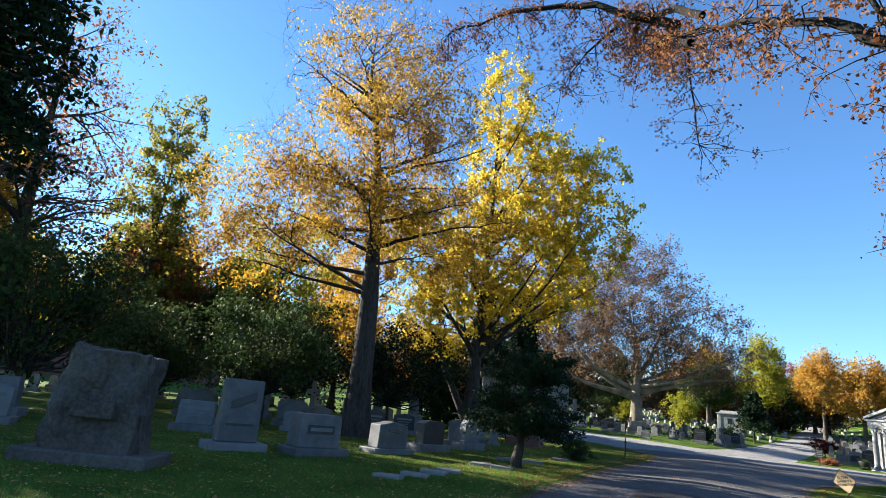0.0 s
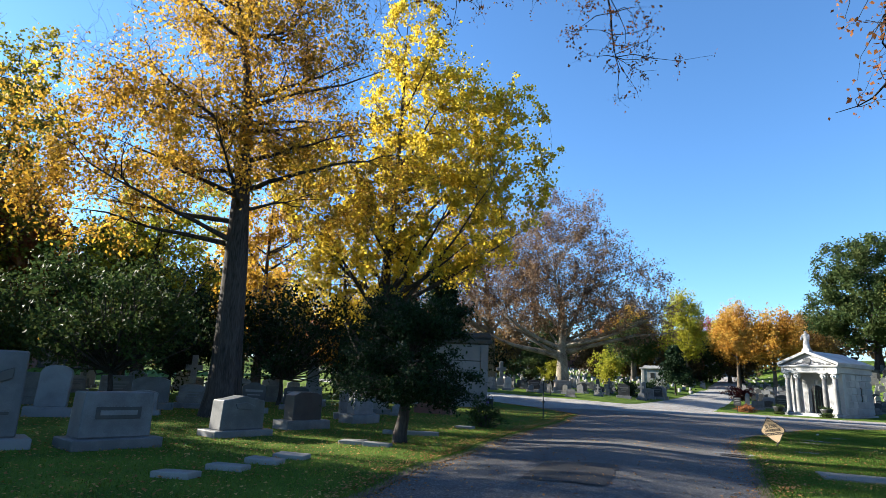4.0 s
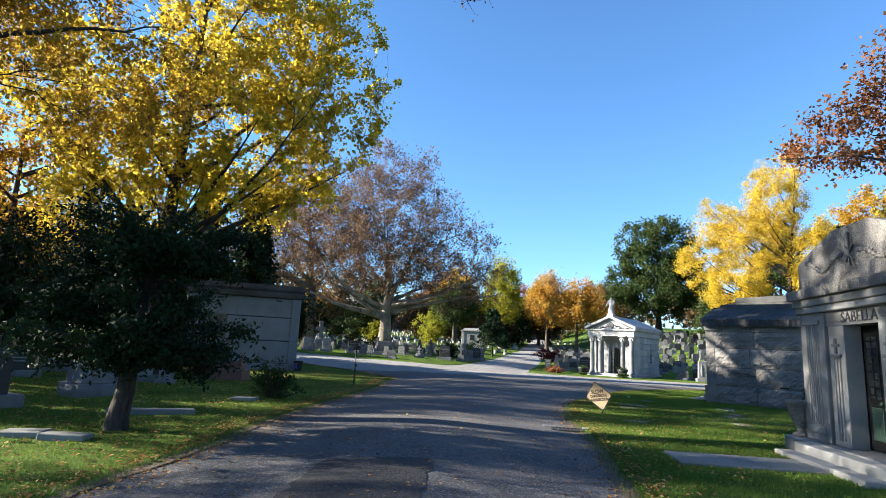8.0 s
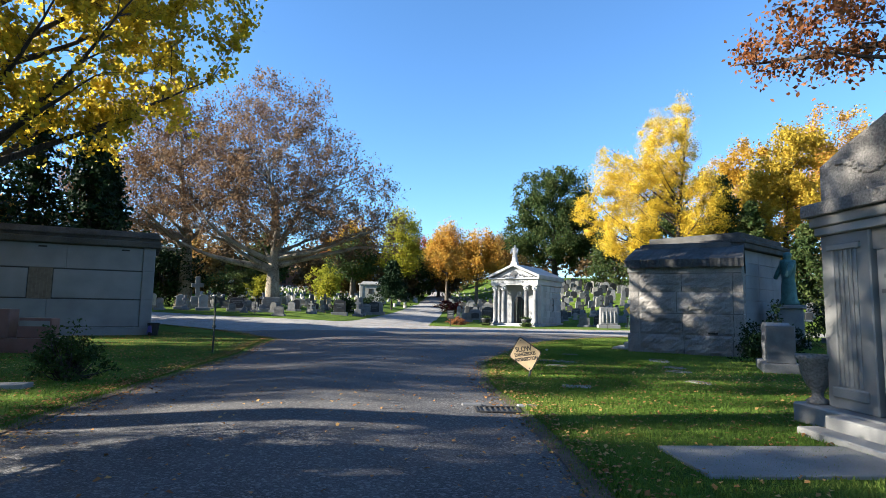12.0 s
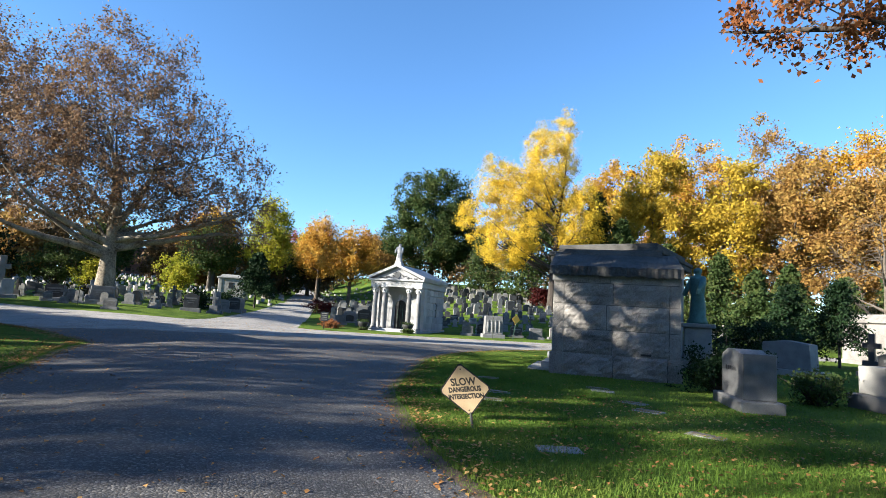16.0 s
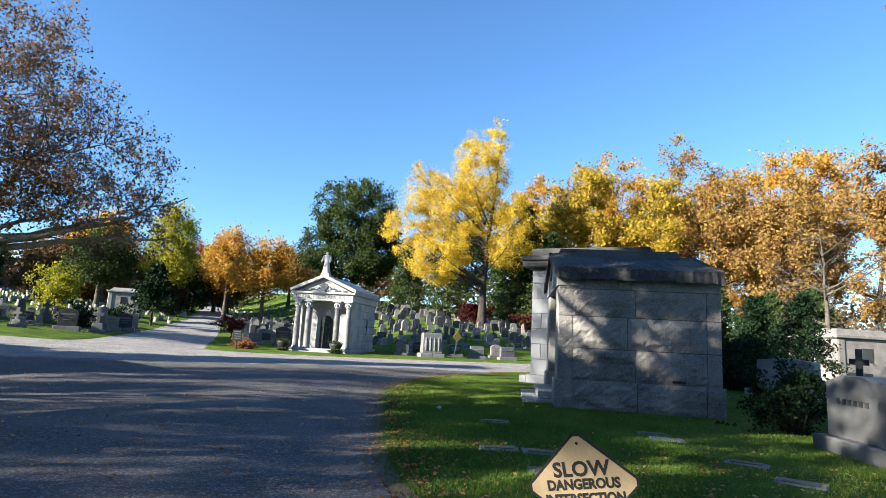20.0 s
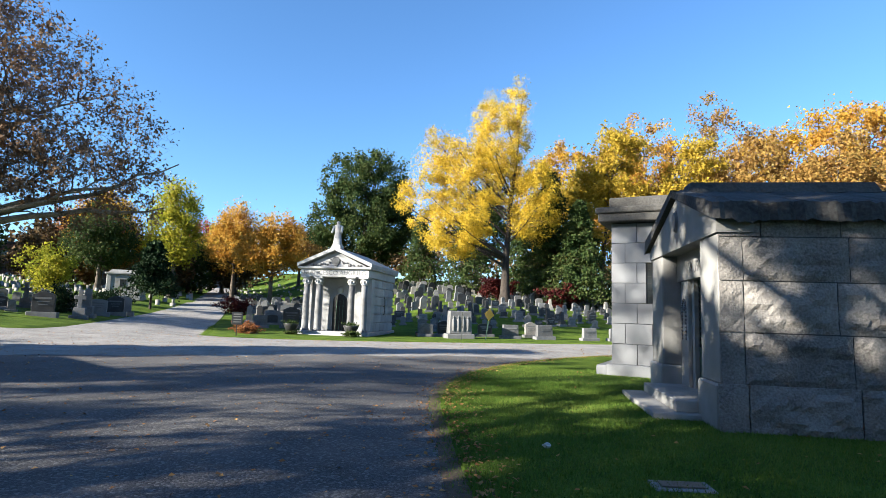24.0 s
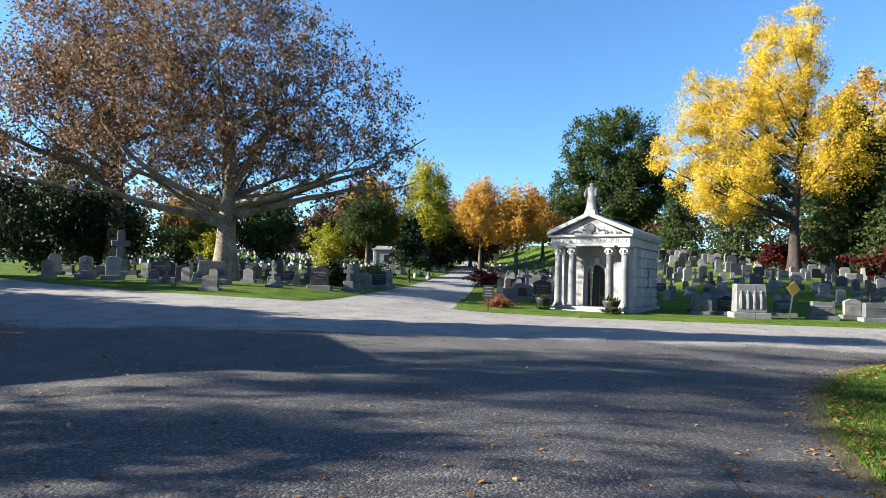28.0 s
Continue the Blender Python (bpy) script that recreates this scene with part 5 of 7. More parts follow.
    part("statue_base", box(w / 2 - 0.36, -0.3, 5.38, w / 2 + 0.36, 0.4, 5.75, taper=0.1), M_MARBLE, root)
    return root


def make_statue(name, m, h, material, label):
    """A plain robed figure shape in one mesh."""
    bm = bmesh.new()
    prof = [(0.20, 0), (0.21, 0.03), (0.17, 0.12), (0.15, 0.35), (0.135, 0.5), (0.15, 0.62), (0.17, 0.72), (0.175, 0.79), (0.13, 0.835), (0.055, 0.855), (0.05, 0.875), (0.068, 0.9), (0.075, 0.93), (0.068, 0.965), (0.03, 0.99)]
    add_lathe(bm, prof, n=16)
    for v in bm.verts:
        a = math.atan2(v.co.y, v.co.x)
        if v.co.z < 0.8:
            f = 1 + 0.07 * math.sin(7 * a + 9 * v.co.z)
            v.co.x *= f * 1.0
            v.co.y *= f * 0.72
    for s_ in (-1, 1):
        v0 = len(bm.verts)
        add_lathe(bm, [(0.05, 0), (0.05, 0.17), (0.04, 0.3), (0.02, 0.32)], n=8)
        bm.verts.ensure_lookup_table()
        bmesh.ops.transform(bm, matrix=pose(s_ * 0.165, -0.01, 0.78, 155, 0, s_ * 18), verts=bm.verts[v0:])
    bmesh.ops.transform(bm, matrix=Matrix.Scale(h, 4), verts=bm.verts)
    ob = part(name, bm, material, smooth=True)
    ob.matrix_basis = m
    return tagged(ob, label, "statue")


make_rusticated()
make_tall()
make_fluted()
make_long()
wm = make_white()
make_statue("roof_statue", wm.matrix_basis @ pose(2.2, 0.05, 5.74), 1.55, M_MARBLE, "white marble robed figure on the gable of a mausoleum")


def make_planter(m, label):
    r = empty("stone_planter", m, label, "planter")
    part("bowl", add_lathe(bmesh.new(), [(0.2, 0), (0.22, 0.08), (0.12, 0.14), (0.12, 0.2), (0.3, 0.34), (0.42, 0.6), (0.46, 0.7), (0.46, 0.76), (0.4, 0.76), (0.38, 0.66)], n=18), M_DARKSTONE, r, smooth=True)
    part("soil", add_lathe(bmesh.new(), [(0.39, 0.66), (0.39, 0.7)], n=14), M_SOIL, r)
    rng = np.random.default_rng(5)
    c = rng.normal(size=(260, 3)) * np.array([0.2, 0.2, 0.07]) + np.array([0, 0, 0.8])
    part("plant", leaves_mesh("plant", c, 0.1, rng, L_GREEN, -0.5), L_GREEN, r)["kind"] = "stuff"


make_planter(wm.matrix_basis @ pose(3.75, -1.05, 0.02), "dark stone urn planter with a small green plant")
make_planter(wm.matrix_basis @ pose(-0.1, -1.0, 0.02), "dark stone urn planter beside mausoleum steps")

def make_small(name, x, y, rz, w, d, h, label, material):
    root = empty(name, pose(x, y, gz(x, y) - 0.05, 0, 0, rz), label, "mausoleum")
    part("body", box(0, 0, 0, w, d, h, bevel=0.04), material, root)
    part("plinth", box(-0.12, -0.12, -0.2, w + 0.12, d + 0.12, 0.35, bevel=0.04), material, root)
    part("cornice", box(-0.18, -0.18, h, w + 0.18, d + 0.18, h + 0.22, bevel=0.04), material, root)
    part("roof", box(0.1, 0.1, h + 0.22, w - 0.1, d - 0.1, h + 0.6, taper=0.35), material, root)
    part("window", box(w * 0.4, -0.03, h * 0.5, w * 0.58, 0.02, h * 0.8), M_GLASS, root)
    for x0 in (0.05, w - 0.5):
        part("pilaster", box(x0, -0.06, 0.35, x0 + 0.45, 0.0, h, bevel=0.02), material, root)
    return root


make_small("small_mausoleum", -57.0, 48.0, 33, 3.7, 5.0, 2.9, "small grey stone mausoleum at the edge of the far lawn", M_SMOOTH)

# ---------------------------------------------------------------- gravestones
STONE_KINDS = {}


def stone_proto(kind, w, h, t, material, base_material, label, group):
    """A headstone with its tablet and base as parts, standing at the origin and facing -y."""
    root = empty("gravestone", pose(0, 0, -200), label, "gravestone", group)
    bh = 0.22 if kind != "tablet" else 0.0
    if bh:
        part("base", box(-w / 2 - 0.16, -t / 2 - 0.13, -0.1, w / 2 + 0.16, t / 2 + 0.13, bh, bevel=0.015), base_material, root)
    bm = bmesh.new()
    if kind == "serp":
        pts = [(-w / 2, 0), (w / 2, 0), (w / 2, h * 0.86)]
        for k in range(9):
            a = k / 8
            pts.append((w / 2 - w * a, h * 0.86 + h * 0.14 * math.sin(math.pi * a) ** 0.7))
        add_prism(bm, pts, -t / 2, t / 2, bevel=0.012)
    elif kind in ("round", "tablet"):
        add_prism(bm, arch_outline(w, h, 8, w * 0.28), -t / 2, t / 2, bevel=0.012)
    elif kind == "box":
        add_box(bm, -w / 2, -t / 2, 0, w / 2, t / 2, h, taper=0.03, bevel=0.015)
    elif kind == "gable":
        add_prism(bm, [(-w / 2, 0), (w / 2, 0), (w / 2, h * 0.84), (0.12 * w, h), (-0.12 * w, h), (-w / 2, h * 0.84)], -t / 2, t / 2, bevel=0.012)
    elif kind == "obelisk":
        add_box(bm, -w / 2, -w / 2, 0, w / 2, w / 2, h * 0.3, bevel=0.015)
        add_box(bm, -w * 0.33, -w * 0.33, h * 0.3, w * 0.33, w * 0.33, h * 0.93, taper=w * 0.08)
        add_box(bm, -w * 0.25, -w * 0.25, h * 0.93, w * 0.25, w * 0.25, h, taper=w * 0.22)
    elif kind == "cross":
        add_box(bm, -w / 2, -t / 2, 0, w / 2, t / 2, h * 0.3, taper=0.05, bevel=0.012)
        add_box(bm, -w * 0.16, -t * 0.3, h * 0.3, w * 0.16, t * 0.3, h, bevel=0.012)
        add_box(bm, -w * 0.45, -t * 0.31, h * 0.62, w * 0.45, t * 0.31, h * 0.76, bevel=0.012)
    bmesh.ops.transform(bm, matrix=pose(0, 0, bh), verts=bm.verts)
    tab = part("tablet", bm, material, root)
    if kind in ("serp", "box", "gable", "round") and w > 0.8:
        bm = bmesh.new()
        for k, f in enumerate((0.46, 0.34, 0.26)):
            z = bh + h * (0.62 - 0.14 * k)
            add_box(bm, -w * f * 0.8, -t / 2 - 0.004, z, w * f * 0.8, -t / 2 + 0.01, z + (0.09 if k == 0 else 0.04))
        part("inscription", bm, base_material, tab)
    return root


GREY_LABELS = {"serp": "grey granite headstone with a curved top", "round": "grey granite headstone with a rounded top", "box": "low blocky grey granite headstone on a base", "gable": "grey granite headstone with a peaked top", "obelisk": "small grey granite obelisk on a square base", "cross": "grey stone cross on a stepped block", "tablet": "white marble upright tablet set in grass"}
PROTO = {}
for kind, w, h, t in (("serp", 1.1, 0.8, 0.24), ("round", 0.65, 0.95, 0.16), ("box", 1.15, 0.75, 0.35), ("gable", 0.9, 0.95, 0.25), ("obelisk", 0.7, 1.6, 0.7), ("cross", 0.75, 1.7, 0.35)):
    for tone, m_, b_ in (("grey", M_GREY, M_GREY), ("dark", M_DARKSTONE, M_GREY), ("pale", M_PALE, M_GREY), ("red", M_REDSTONE, M_GREY)):
        lab = GREY_LABELS[kind].replace("grey granite", {"grey": "grey granite", "dark": "dark polished granite", "pale": "pale weathered stone", "red": "red-brown granite"}[tone]).replace("grey stone", {"grey": "grey stone", "dark": "dark stone", "pale": "pale stone", "red": "red-brown stone"}[tone])
        PROTO[kind, tone] = (kind, w, h, t, m_, b_, lab)
BUILT = {}


def gravestone(kind, tone, x, y, face, size=1.0, group="gravestones on the lawn", sx=1.0):
    """face: the compass way, in degrees from -y, that the inscription looks to."""
    key = (kind, tone)
    m = pose(x, y, gz(x, y) + 0.02, RS.uniform(-1.5, 1.5), RS.uniform(-1.5, 1.5), face) @ Matrix.Diagonal((1, 1, 1, 1))
    if key not in BUILT:
        BUILT[key] = stone_proto(*PROTO[key], group)
        ob = BUILT[key]
        ob.matrix_basis = m
    else:
        ob = copy_thing(BUILT[key], m)
        ob["group"] = group
    ob.scale = (size * sx, size, size)
    return ob


RS = random.Random(12)


def special_stone(name, x, y, rz, parts_, label, category="gravestone"):
    root = empty(name, pose(x, y, gz(x, y) + 0.02, 0, 0, rz), label, category)
    for nm, bm, m_ in parts_:
        part(nm, bm, m_, root)
    return root


def prism(outline, y0, y1, bevel=0.0):
    return add_prism(bmesh.new(), outline, y0, y1, bevel)


# stones on the lawn beside the oak, facing the road (local -y turned to +x)
special_stone("gravestone", -1.75, -27.65, 112, [("base", box(-0.82, -0.5, -0.1, 0.82, 0.5, 0.2, bevel=0.02), M_GREY), ("tablet", box(-0.66, -0.25, 0.2, 0.66, 0.34, 1.05, taper=0.02, bevel=0.02), M_GREY), ("name_panel", box(-0.42, -0.262, 0.55, 0.42, -0.24, 0.78, bevel=0.006), M_DARKSTONE), ("inscription", box(-0.34, -0.27, 0.62, 0.34, -0.258, 0.71), M_GREY)], "pale grey granite block gravestone with a dark name panel")
special_stone("gravestone", -3.75, -24.95, 112, [("base", box(-0.8, -0.42, -0.1, 0.8, 0.42, 0.16, bevel=0.02), M_GREY), ("tablet", prism([(-0.6, 0.16), (0.6, 0.16), (0.57, 0.86), (0.3, 0.9), (0, 0.97), (-0.3, 0.9), (-0.57, 0.86)], -0.26, 0.26, 0.02), M_GREY), ("carving", prism([(-0.2, 0.66), (0.22, 0.62), (0.3, 0.72), (0.05, 0.82), (-0.25, 0.78)], -0.28, -0.25, 0.01), M_GREY)], "pale granite gravestone with tapered sides and carved leaf spray")
special_stone("gravestone", -5.6, -22.8, 110, [("base", box(-0.75, -0.38, -0.1, 0.75, 0.38, 0.26, bevel=0.02), M_GREY), ("tablet", prism([(-0.5, 0.26), (0.5, 0.26), (0.5, 0.95), (0.28, 1.05), (-0.28, 1.05), (-0.5, 0.95)], -0.24, 0.24, 0.015), M_DARKSTONE)], "dark granite gravestone with a shallow peaked top")
special_stone("gravestone", -7.75, -20.2, 108, [("base", box(-0.6, -0.4, -0.1, 0.6, 0.4, 0.3, bevel=0.02), M_GREY), ("tablet", box(-0.42, -0.22, 0.3, 0.42, 0.22, 1.0, taper=0.04, bevel=0.02), M_GREY), ("cap", prism([(-0.36, 1.0), (0.36, 1.0), (0.2, 1.2), (-0.2, 1.2)], -0.18, 0.18, 0.02), M_SMOOTH)], "grey granite gravestone with a stepped cap")
special_stone("gravestone", -1.7, -29.7, 104, [("base", box(-0.75, -0.42, -0.1, 0.75, 0.42, 0.2, bevel=0.02), M_GREY), ("tablet", box(-0.52, -0.22, 0.2, 0.52, 0.22, 1.75, taper=0.03, bevel=0.03), M_GREY), ("name_band", prism([(-0.3, 1.0), (0.3, 1.25), (0.3, 1.45), (-0.3, 1.2)], -0.25, -0.2, 0.01), M_DARKSTONE), ("lower_band", box(-0.34, -0.24, 0.6, 0.34, -0.2, 0.66), M_DARKSTONE)], "tall rough-edged grey gravestone with a slanting name band")
# the large rock monument
def make_rock():
    root = empty("rock_monument", pose(2.0, -32.3, 0, 0, 0, 72), "tall rough-hewn rock monument on a slab base", "monument")
    part("slab_base", box(-1.15, -0.6, -0.1, 1.15, 0.7, 0.24, bevel=0.04), M_ROCK, root)
    rng = np.random.default_rng(31)
    bm = bmesh.new()
    bmesh.ops.create_cube(bm, size=1.0)
    bmesh.ops.subdivide_edges(bm, edges=bm.edges[:], cuts=9, use_grid_fill=True)
    for v in bm.verts:
        x, y, z = v.co
        p = Vector((x * 2.1 + 3, y * 1.5, z * 2.4))
        n = 0.10 * noise.noise(p * 1.0) + 0.09 * noise.noise(p * 2.4) + 0.06 * noise.noise(p * 5.5) + 0.02 * rng.normal()
        pull = 1 - 0.10 * max(0.0, (abs(x) + abs(y) + abs(z)) - 1.05)
        v.co = Vector(((x * (1.62 - 0.16 * (z + 0.5)) + n * (1 if x > 0 else -1) + 0.08 * z) * pull, (y * 0.8 + n * (1 if y > 0 else -1)) * pull, 0.24 + (z + 0.5) * 1.78 * (1 - 0.05 * (x + 0.5)) + (0.12 * noise.noise(Vector((x * 4, y * 4, 5))) if z > 0.4 else 0)))
    rock = part("rock", bm, M_ROCK, root)
    ob = part("carved_plaque", prism([(-0.3, 0.8), (0.42, 0.8), (0.42, 1.08), (-0.3, 1.04)], -0.58, -0.40, 0.02), M_ROCK, root)


make_rock()
special_stone("gravestone", -13.4, -14.2, 38, [("base", box(-0.95, -0.4, -0.1, 0.95, 0.4, 0.42, bevel=0.02), M_REDSTONE), ("tablet", box(-0.1, -0.24, 0.42, 0.85, 0.2, 1.0, taper=0.02, bevel=0.02), M_REDSTONE), ("pillar", box(-0.8, -0.22, 0.42, -0.35, 0.22, 1.25, bevel=0.02), M_REDSTONE), ("name_panel", box(-0.04, -0.25, 0.76, 0.8, -0.235, 0.92), M_SMOOTH)], "red-brown granite gravestone with a side pillar and pale name band")
G = "gravestones under the trees"
for k, t, x, y, f, s_ in [("box", "grey", -6.8, -30.7, 80, 1.0), ("serp", "grey", -9.3, -19.8, 75, 1.1), ("obelisk", "grey", -11.6, -17.0, 60, 0.6), ("box", "grey", -15.8, -30.8, 85, 1.25), ("serp", "grey", -13.6, -26.6, 80, 1.2), ("serp", "pale", -14.8, -25.0, 80, 0.95), ("gable", "pale", -12.3, -17.7, 70, 1.05), ("round", "grey", -9.5, -29.4, 80, 1.3), ("box", "pale", -10.9, -34.2, 80, 1.1), ("gable", "dark", -12.2, -23.0, 80, 1.0), ("serp", "dark", -14.9, -20.6, 75, 1.0), ("obelisk", "grey", -18.5, -18.8, 70, 1.4), ("round", "pale", -17.2, -22.6, 80, 1.1), ("box", "grey", -7.5, -36.5, 82, 1.2), ("serp", "grey", -4.5, -35.8, 82, 1.0), ("cross", "pale", -20.5, -24.5, 80, 1.2), ("obelisk", "pale", -22.0, -20.0, 80, 1.3), ("box", "grey", -18.5, -27.8, 80, 1.2), ("gable", "grey", -20.5, -30.5, 80, 1.1), ("round", "grey", -23.2, -27.0, 80, 1.2), ("serp", "grey", -10.5, -26.9, 80, 0.8), ("box", "grey", -6.3, -33.0, 82, 0.9)]:
    gravestone(k, t, x, y, f, s_, G)
for i in range(34):
    x, y = RS.uniform(-46, -24), RS.uniform(-46, -14)
    gravestone(RS.choice(["serp", "round", "box", "gable", "cross", "obelisk"]), RS.choice(["grey", "grey", "pale", "pale"]), x, y, RS.uniform(76, 90), RS.uniform(0.8, 1.2), G)

# flush plaques and kerb slabs
def flat_stone(x, y, rz, w, d, h, material, label, panel=None):
    r = empty("flat_marker", pose(x, y, gz(x, y) + 0.02, RS.uniform(-2, 2), RS.uniform(-2, 2), rz), label, "grave marker")
    part("slab", box(-w / 2, -d / 2, -0.08, w / 2, d / 2, h, bevel=0.012), material, r)
    if panel:
        part("plaque", box(-w / 2 + 0.08, -d / 2 + 0.07, h, w / 2 - 0.08, d / 2 - 0.07, h + 0.015, bevel=0.005), panel, r)


for x, y, rz in [(2.0, -26.7, 50), (1.5, -25.9, 52), (0.9, -25.2, 50), (0.4, -24.6, 50), (-1.75, -22.6, 48), (-1.2, -22.2, 50), (-5.6, -17.2, 42)]:
    flat_stone(x, y, rz, 0.62, 0.34, 0.09, M_CONC, "flush pale concrete grave kerb in leafy grass")
for x, y, rz, p in [(1.9, -10.5, 20, None), (-1.11, -3.16, 8, M_PLAQUE), (-0.75, -5.75, 8, M_PLAQUE), (-0.15, -5.75, 8, M_PLAQUE), (1.85, -3.6, 5, None), (2.9, -6.2, -25, M_PLAQUE), (3.75, -8.2, -20, M_PLAQUE), (0.0, -6.9, 8, M_PLAQUE), (2.6, -5.2, -25, M_PLAQUE), (1.7, -3.1, 10, M_PLAQUE)]:
    flat_stone(x, y, rz, 0.56, 0.32, 0.025, M_CONC, "flush grey grave marker with a bronze plaque" if p else "flush pale grave marker in the lawn", p)
kerb = box(-0.8, -0.09, -0.05, 0.8, 0.09, 0.14, bevel=0.02)
r = empty("grave_kerb", pose(-3.6, -20.2, 0.0, 0, 0, 62), "low grey granite grave kerb under a yew", "grave kerb")
part("kerb_stone", kerb, M_GREY, r)

# stones on the lawn by the rusticated mausoleum
g1 = special_stone("gravestone", 4.88, -3.8, -80, [("base", box(-0.98, -0.42, -0.1, 0.98, 0.42, 0.24, bevel=0.02), M_GREY), ("tablet", prism([(-0.78, 0.24), (0.45, 0.24), (0.45, 1.18), (0.1, 1.25), (-0.4, 1.24), (-0.78, 1.12)], -0.28, 0.28, 0.015), M_GREY), ("side_pillar", box(0.46, -0.32, 0.24, 0.8, 0.32, 1.18, bevel=0.015), M_GREY)], "grey granite gravestone with a side pillar on a broad base")
bm = bmesh.new()
for k in range(6):
    add_box(bm, -0.5 + 0.13 * k, -0.29, 0.78, -0.42 + 0.13 * k, -0.275, 0.87)
part("inscription", bm, M_DARKSTONE, g1)
special_stone("gravestone", 8.2, 9.2, -40, [("base", box(-1.3, -0.6, -0.1, 1.3, 0.6, 0.25, bevel=0.02), M_SMOOTH), ("tablet", prism([(-1.0, 0.25), (1.0, 0.25), (0.95, 1.3), (0, 1.42), (-0.95, 1.3)], -0.3, 0.3, 0.02), M_GREY)], "wide low grey granite gravestone on a stepped base")
special_stone("gravestone", 8.1, -2.0, -60, [("base", box(-0.8, -0.45, -0.1, 0.8, 0.45, 0.35, bevel=0.02), M_GREY), ("tablet", box(-0.65, -0.28, 0.35, 0.65, 0.28, 1.0, bevel=0.015), M_SMOOTH)], "pale polished granite gravestone on a grey base")
special_stone("gravestone", 7.2, -8.9, -60, [("base", box(-0.7, -0.4, -0.1, 0.7, 0.4, 0.3, bevel=0.02), M_GREY), ("tablet", prism([(-0.5, 0.3), (0.5, 0.3), (0.5, 0.9), (0.2, 1.05), (-0.2, 1.05), (-0.5, 0.9)], -0.2, 0.2, 0.02), M_SMOOTH)], "pale granite gravestone with shouldered top")
st = special_stone("statue_pedestal", 4.7, 8.6, 0, [("foot", box(-0.75, -0.75, -0.1, 0.75, 0.75, 0.35, bevel=0.03), M_GREY), ("die", box(-0.55, -0.55, 0.35, 0.55, 0.55, 1.7, taper=0.04, bevel=0.02), M_GREY), ("cap", box(-0.65, -0.65, 1.7, 0.65, 0.65, 1.88, bevel=0.03), M_GREY)], "grey granite pedestal under a bronze statue", "pedestal")
make_statue("bronze_statue", pose(4.7, 8.6, 1.9, 0, 0, -60), 2.4, M_VERD, "green weathered bronze robed figure on a pedestal")
GB = "gravestones beyond the lawn"
for k, t, x, y, f, s_ in [("cross", "dark", 12.0, 12.5, -30, 1.0), ("serp", "dark", 11.0, 6.2, -40, 1.2), ("box", "grey", 12.8, 9.5, -40, 1.2), ("serp", "grey", 15.5, 4.0, -50, 1.1), ("round", "pale", 17.5, 9.0, -50, 1.0), ("box", "pale", 18.5, 13.0, -40, 1.0), ("gable", "grey", 6.5, 14.5, -35, 1.1), ("box", "grey", 9.0, 15.5, -35, 1.0), ("serp", "grey", 20.0, 6.0, -50, 1.0), ("obelisk", "grey", 22.0, 12.0, -50, 1.0), ("box", "pale", 13.8, 16.5, -40, 0.9), ("round", "grey", 16.0, 17.5, -40, 1.0)]:
    gravestone(k, t, x, y, f, s_, GB)

# gravestone field on the hill behind the white mausoleum
GH = "gravestones on the hill"
HILL_REST = []
for row in range(19):
    u = 34 + row * 3.0
    for col in range(42):
        v = -1 + col * 1.35 + RS.uniform(-0.5, 0.5)
        uu = u + RS.uniform(-0.5, 0.5)
        x, y = -0.6 * uu + 0.8 * v, 0.8 * uu + 0.6 * v
        if RS.random() < 0.16 or inside(ROAD_POLY, np.array(x), np.array(y)):
            continue
        if -20.5 < x < -12.5 and 22 < y < 33 or -25 < x < -19 and y < 34:
            continue
        if y < 27.5 + 0.62 * (x + 3.7) + 2.2:
            continue
        if math.hypot(x + 10.2, y - 59.5) < 1.6:
            continue
        if row > 5:
            HILL_REST.append((x, y, RS.uniform(0.45, 1.0), RS.uniform(0.7, 1.3), RS.choice([0, 0, 1, 1, 1, 2])))
            continue
        gravestone(RS.choice(["serp", "round", "round", "box", "gable", "gable", "obelisk", "cross"]), RS.choice(["grey", "grey", "dark", "dark", "dark", "pale"]), x, y, RS.uniform(24, 40) if RS.random() < 0.8 else 200, RS.uniform(0.55, 0.9), GH)
for k, t, x, y, f, s_ in [("serp", "grey", -11.6, 27.4, 25, 0.85), ("gable", "dark", -10.6, 28.2, 25, 0.9), ("box", "grey", -6.2, 29.0, 25, 0.95), ("box", "grey", -4.0, 30.0, 30, 1.0), ("serp", "dark", -8.0, 29.6, 25, 0.9), ("round", "pale", -12.4, 29.4, 25, 0.95), ("box", "grey", -1.0, 31.5, 30, 0.9), ("gable", "pale", -5.0, 31.0, 28, 0.9), ("serp", "grey", 0.8, 32.6, 30, 0.9)]:
    gravestone(k, t, x, y, f, s_, GH)
r = empty("memorial_block", pose(-9.2, 26.6, 0.02, 0, 0, 28), "grey stone memorial block carved with draped figures", "monument")
part("base", box(-0.9, -0.5, -0.1, 0.9, 0.5, 0.3, bevel=0.03), M_GREY, r)
part("block", box(-0.75, -0.35, 0.3, 0.75, 0.35, 1.75, taper=0.04, bevel=0.03), M_GREY, r)
bm = bmesh.new()
for k in range(4):
    add_lathe(bm, [(0.1, 0.5), (0.13, 0.9), (0.1, 1.2), (0.06, 1.28), (0.08, 1.36), (0.03, 1.45)], -0.48 + 0.32 * k, -0.29, 8)
part("relief", bm, M_GREY, r)

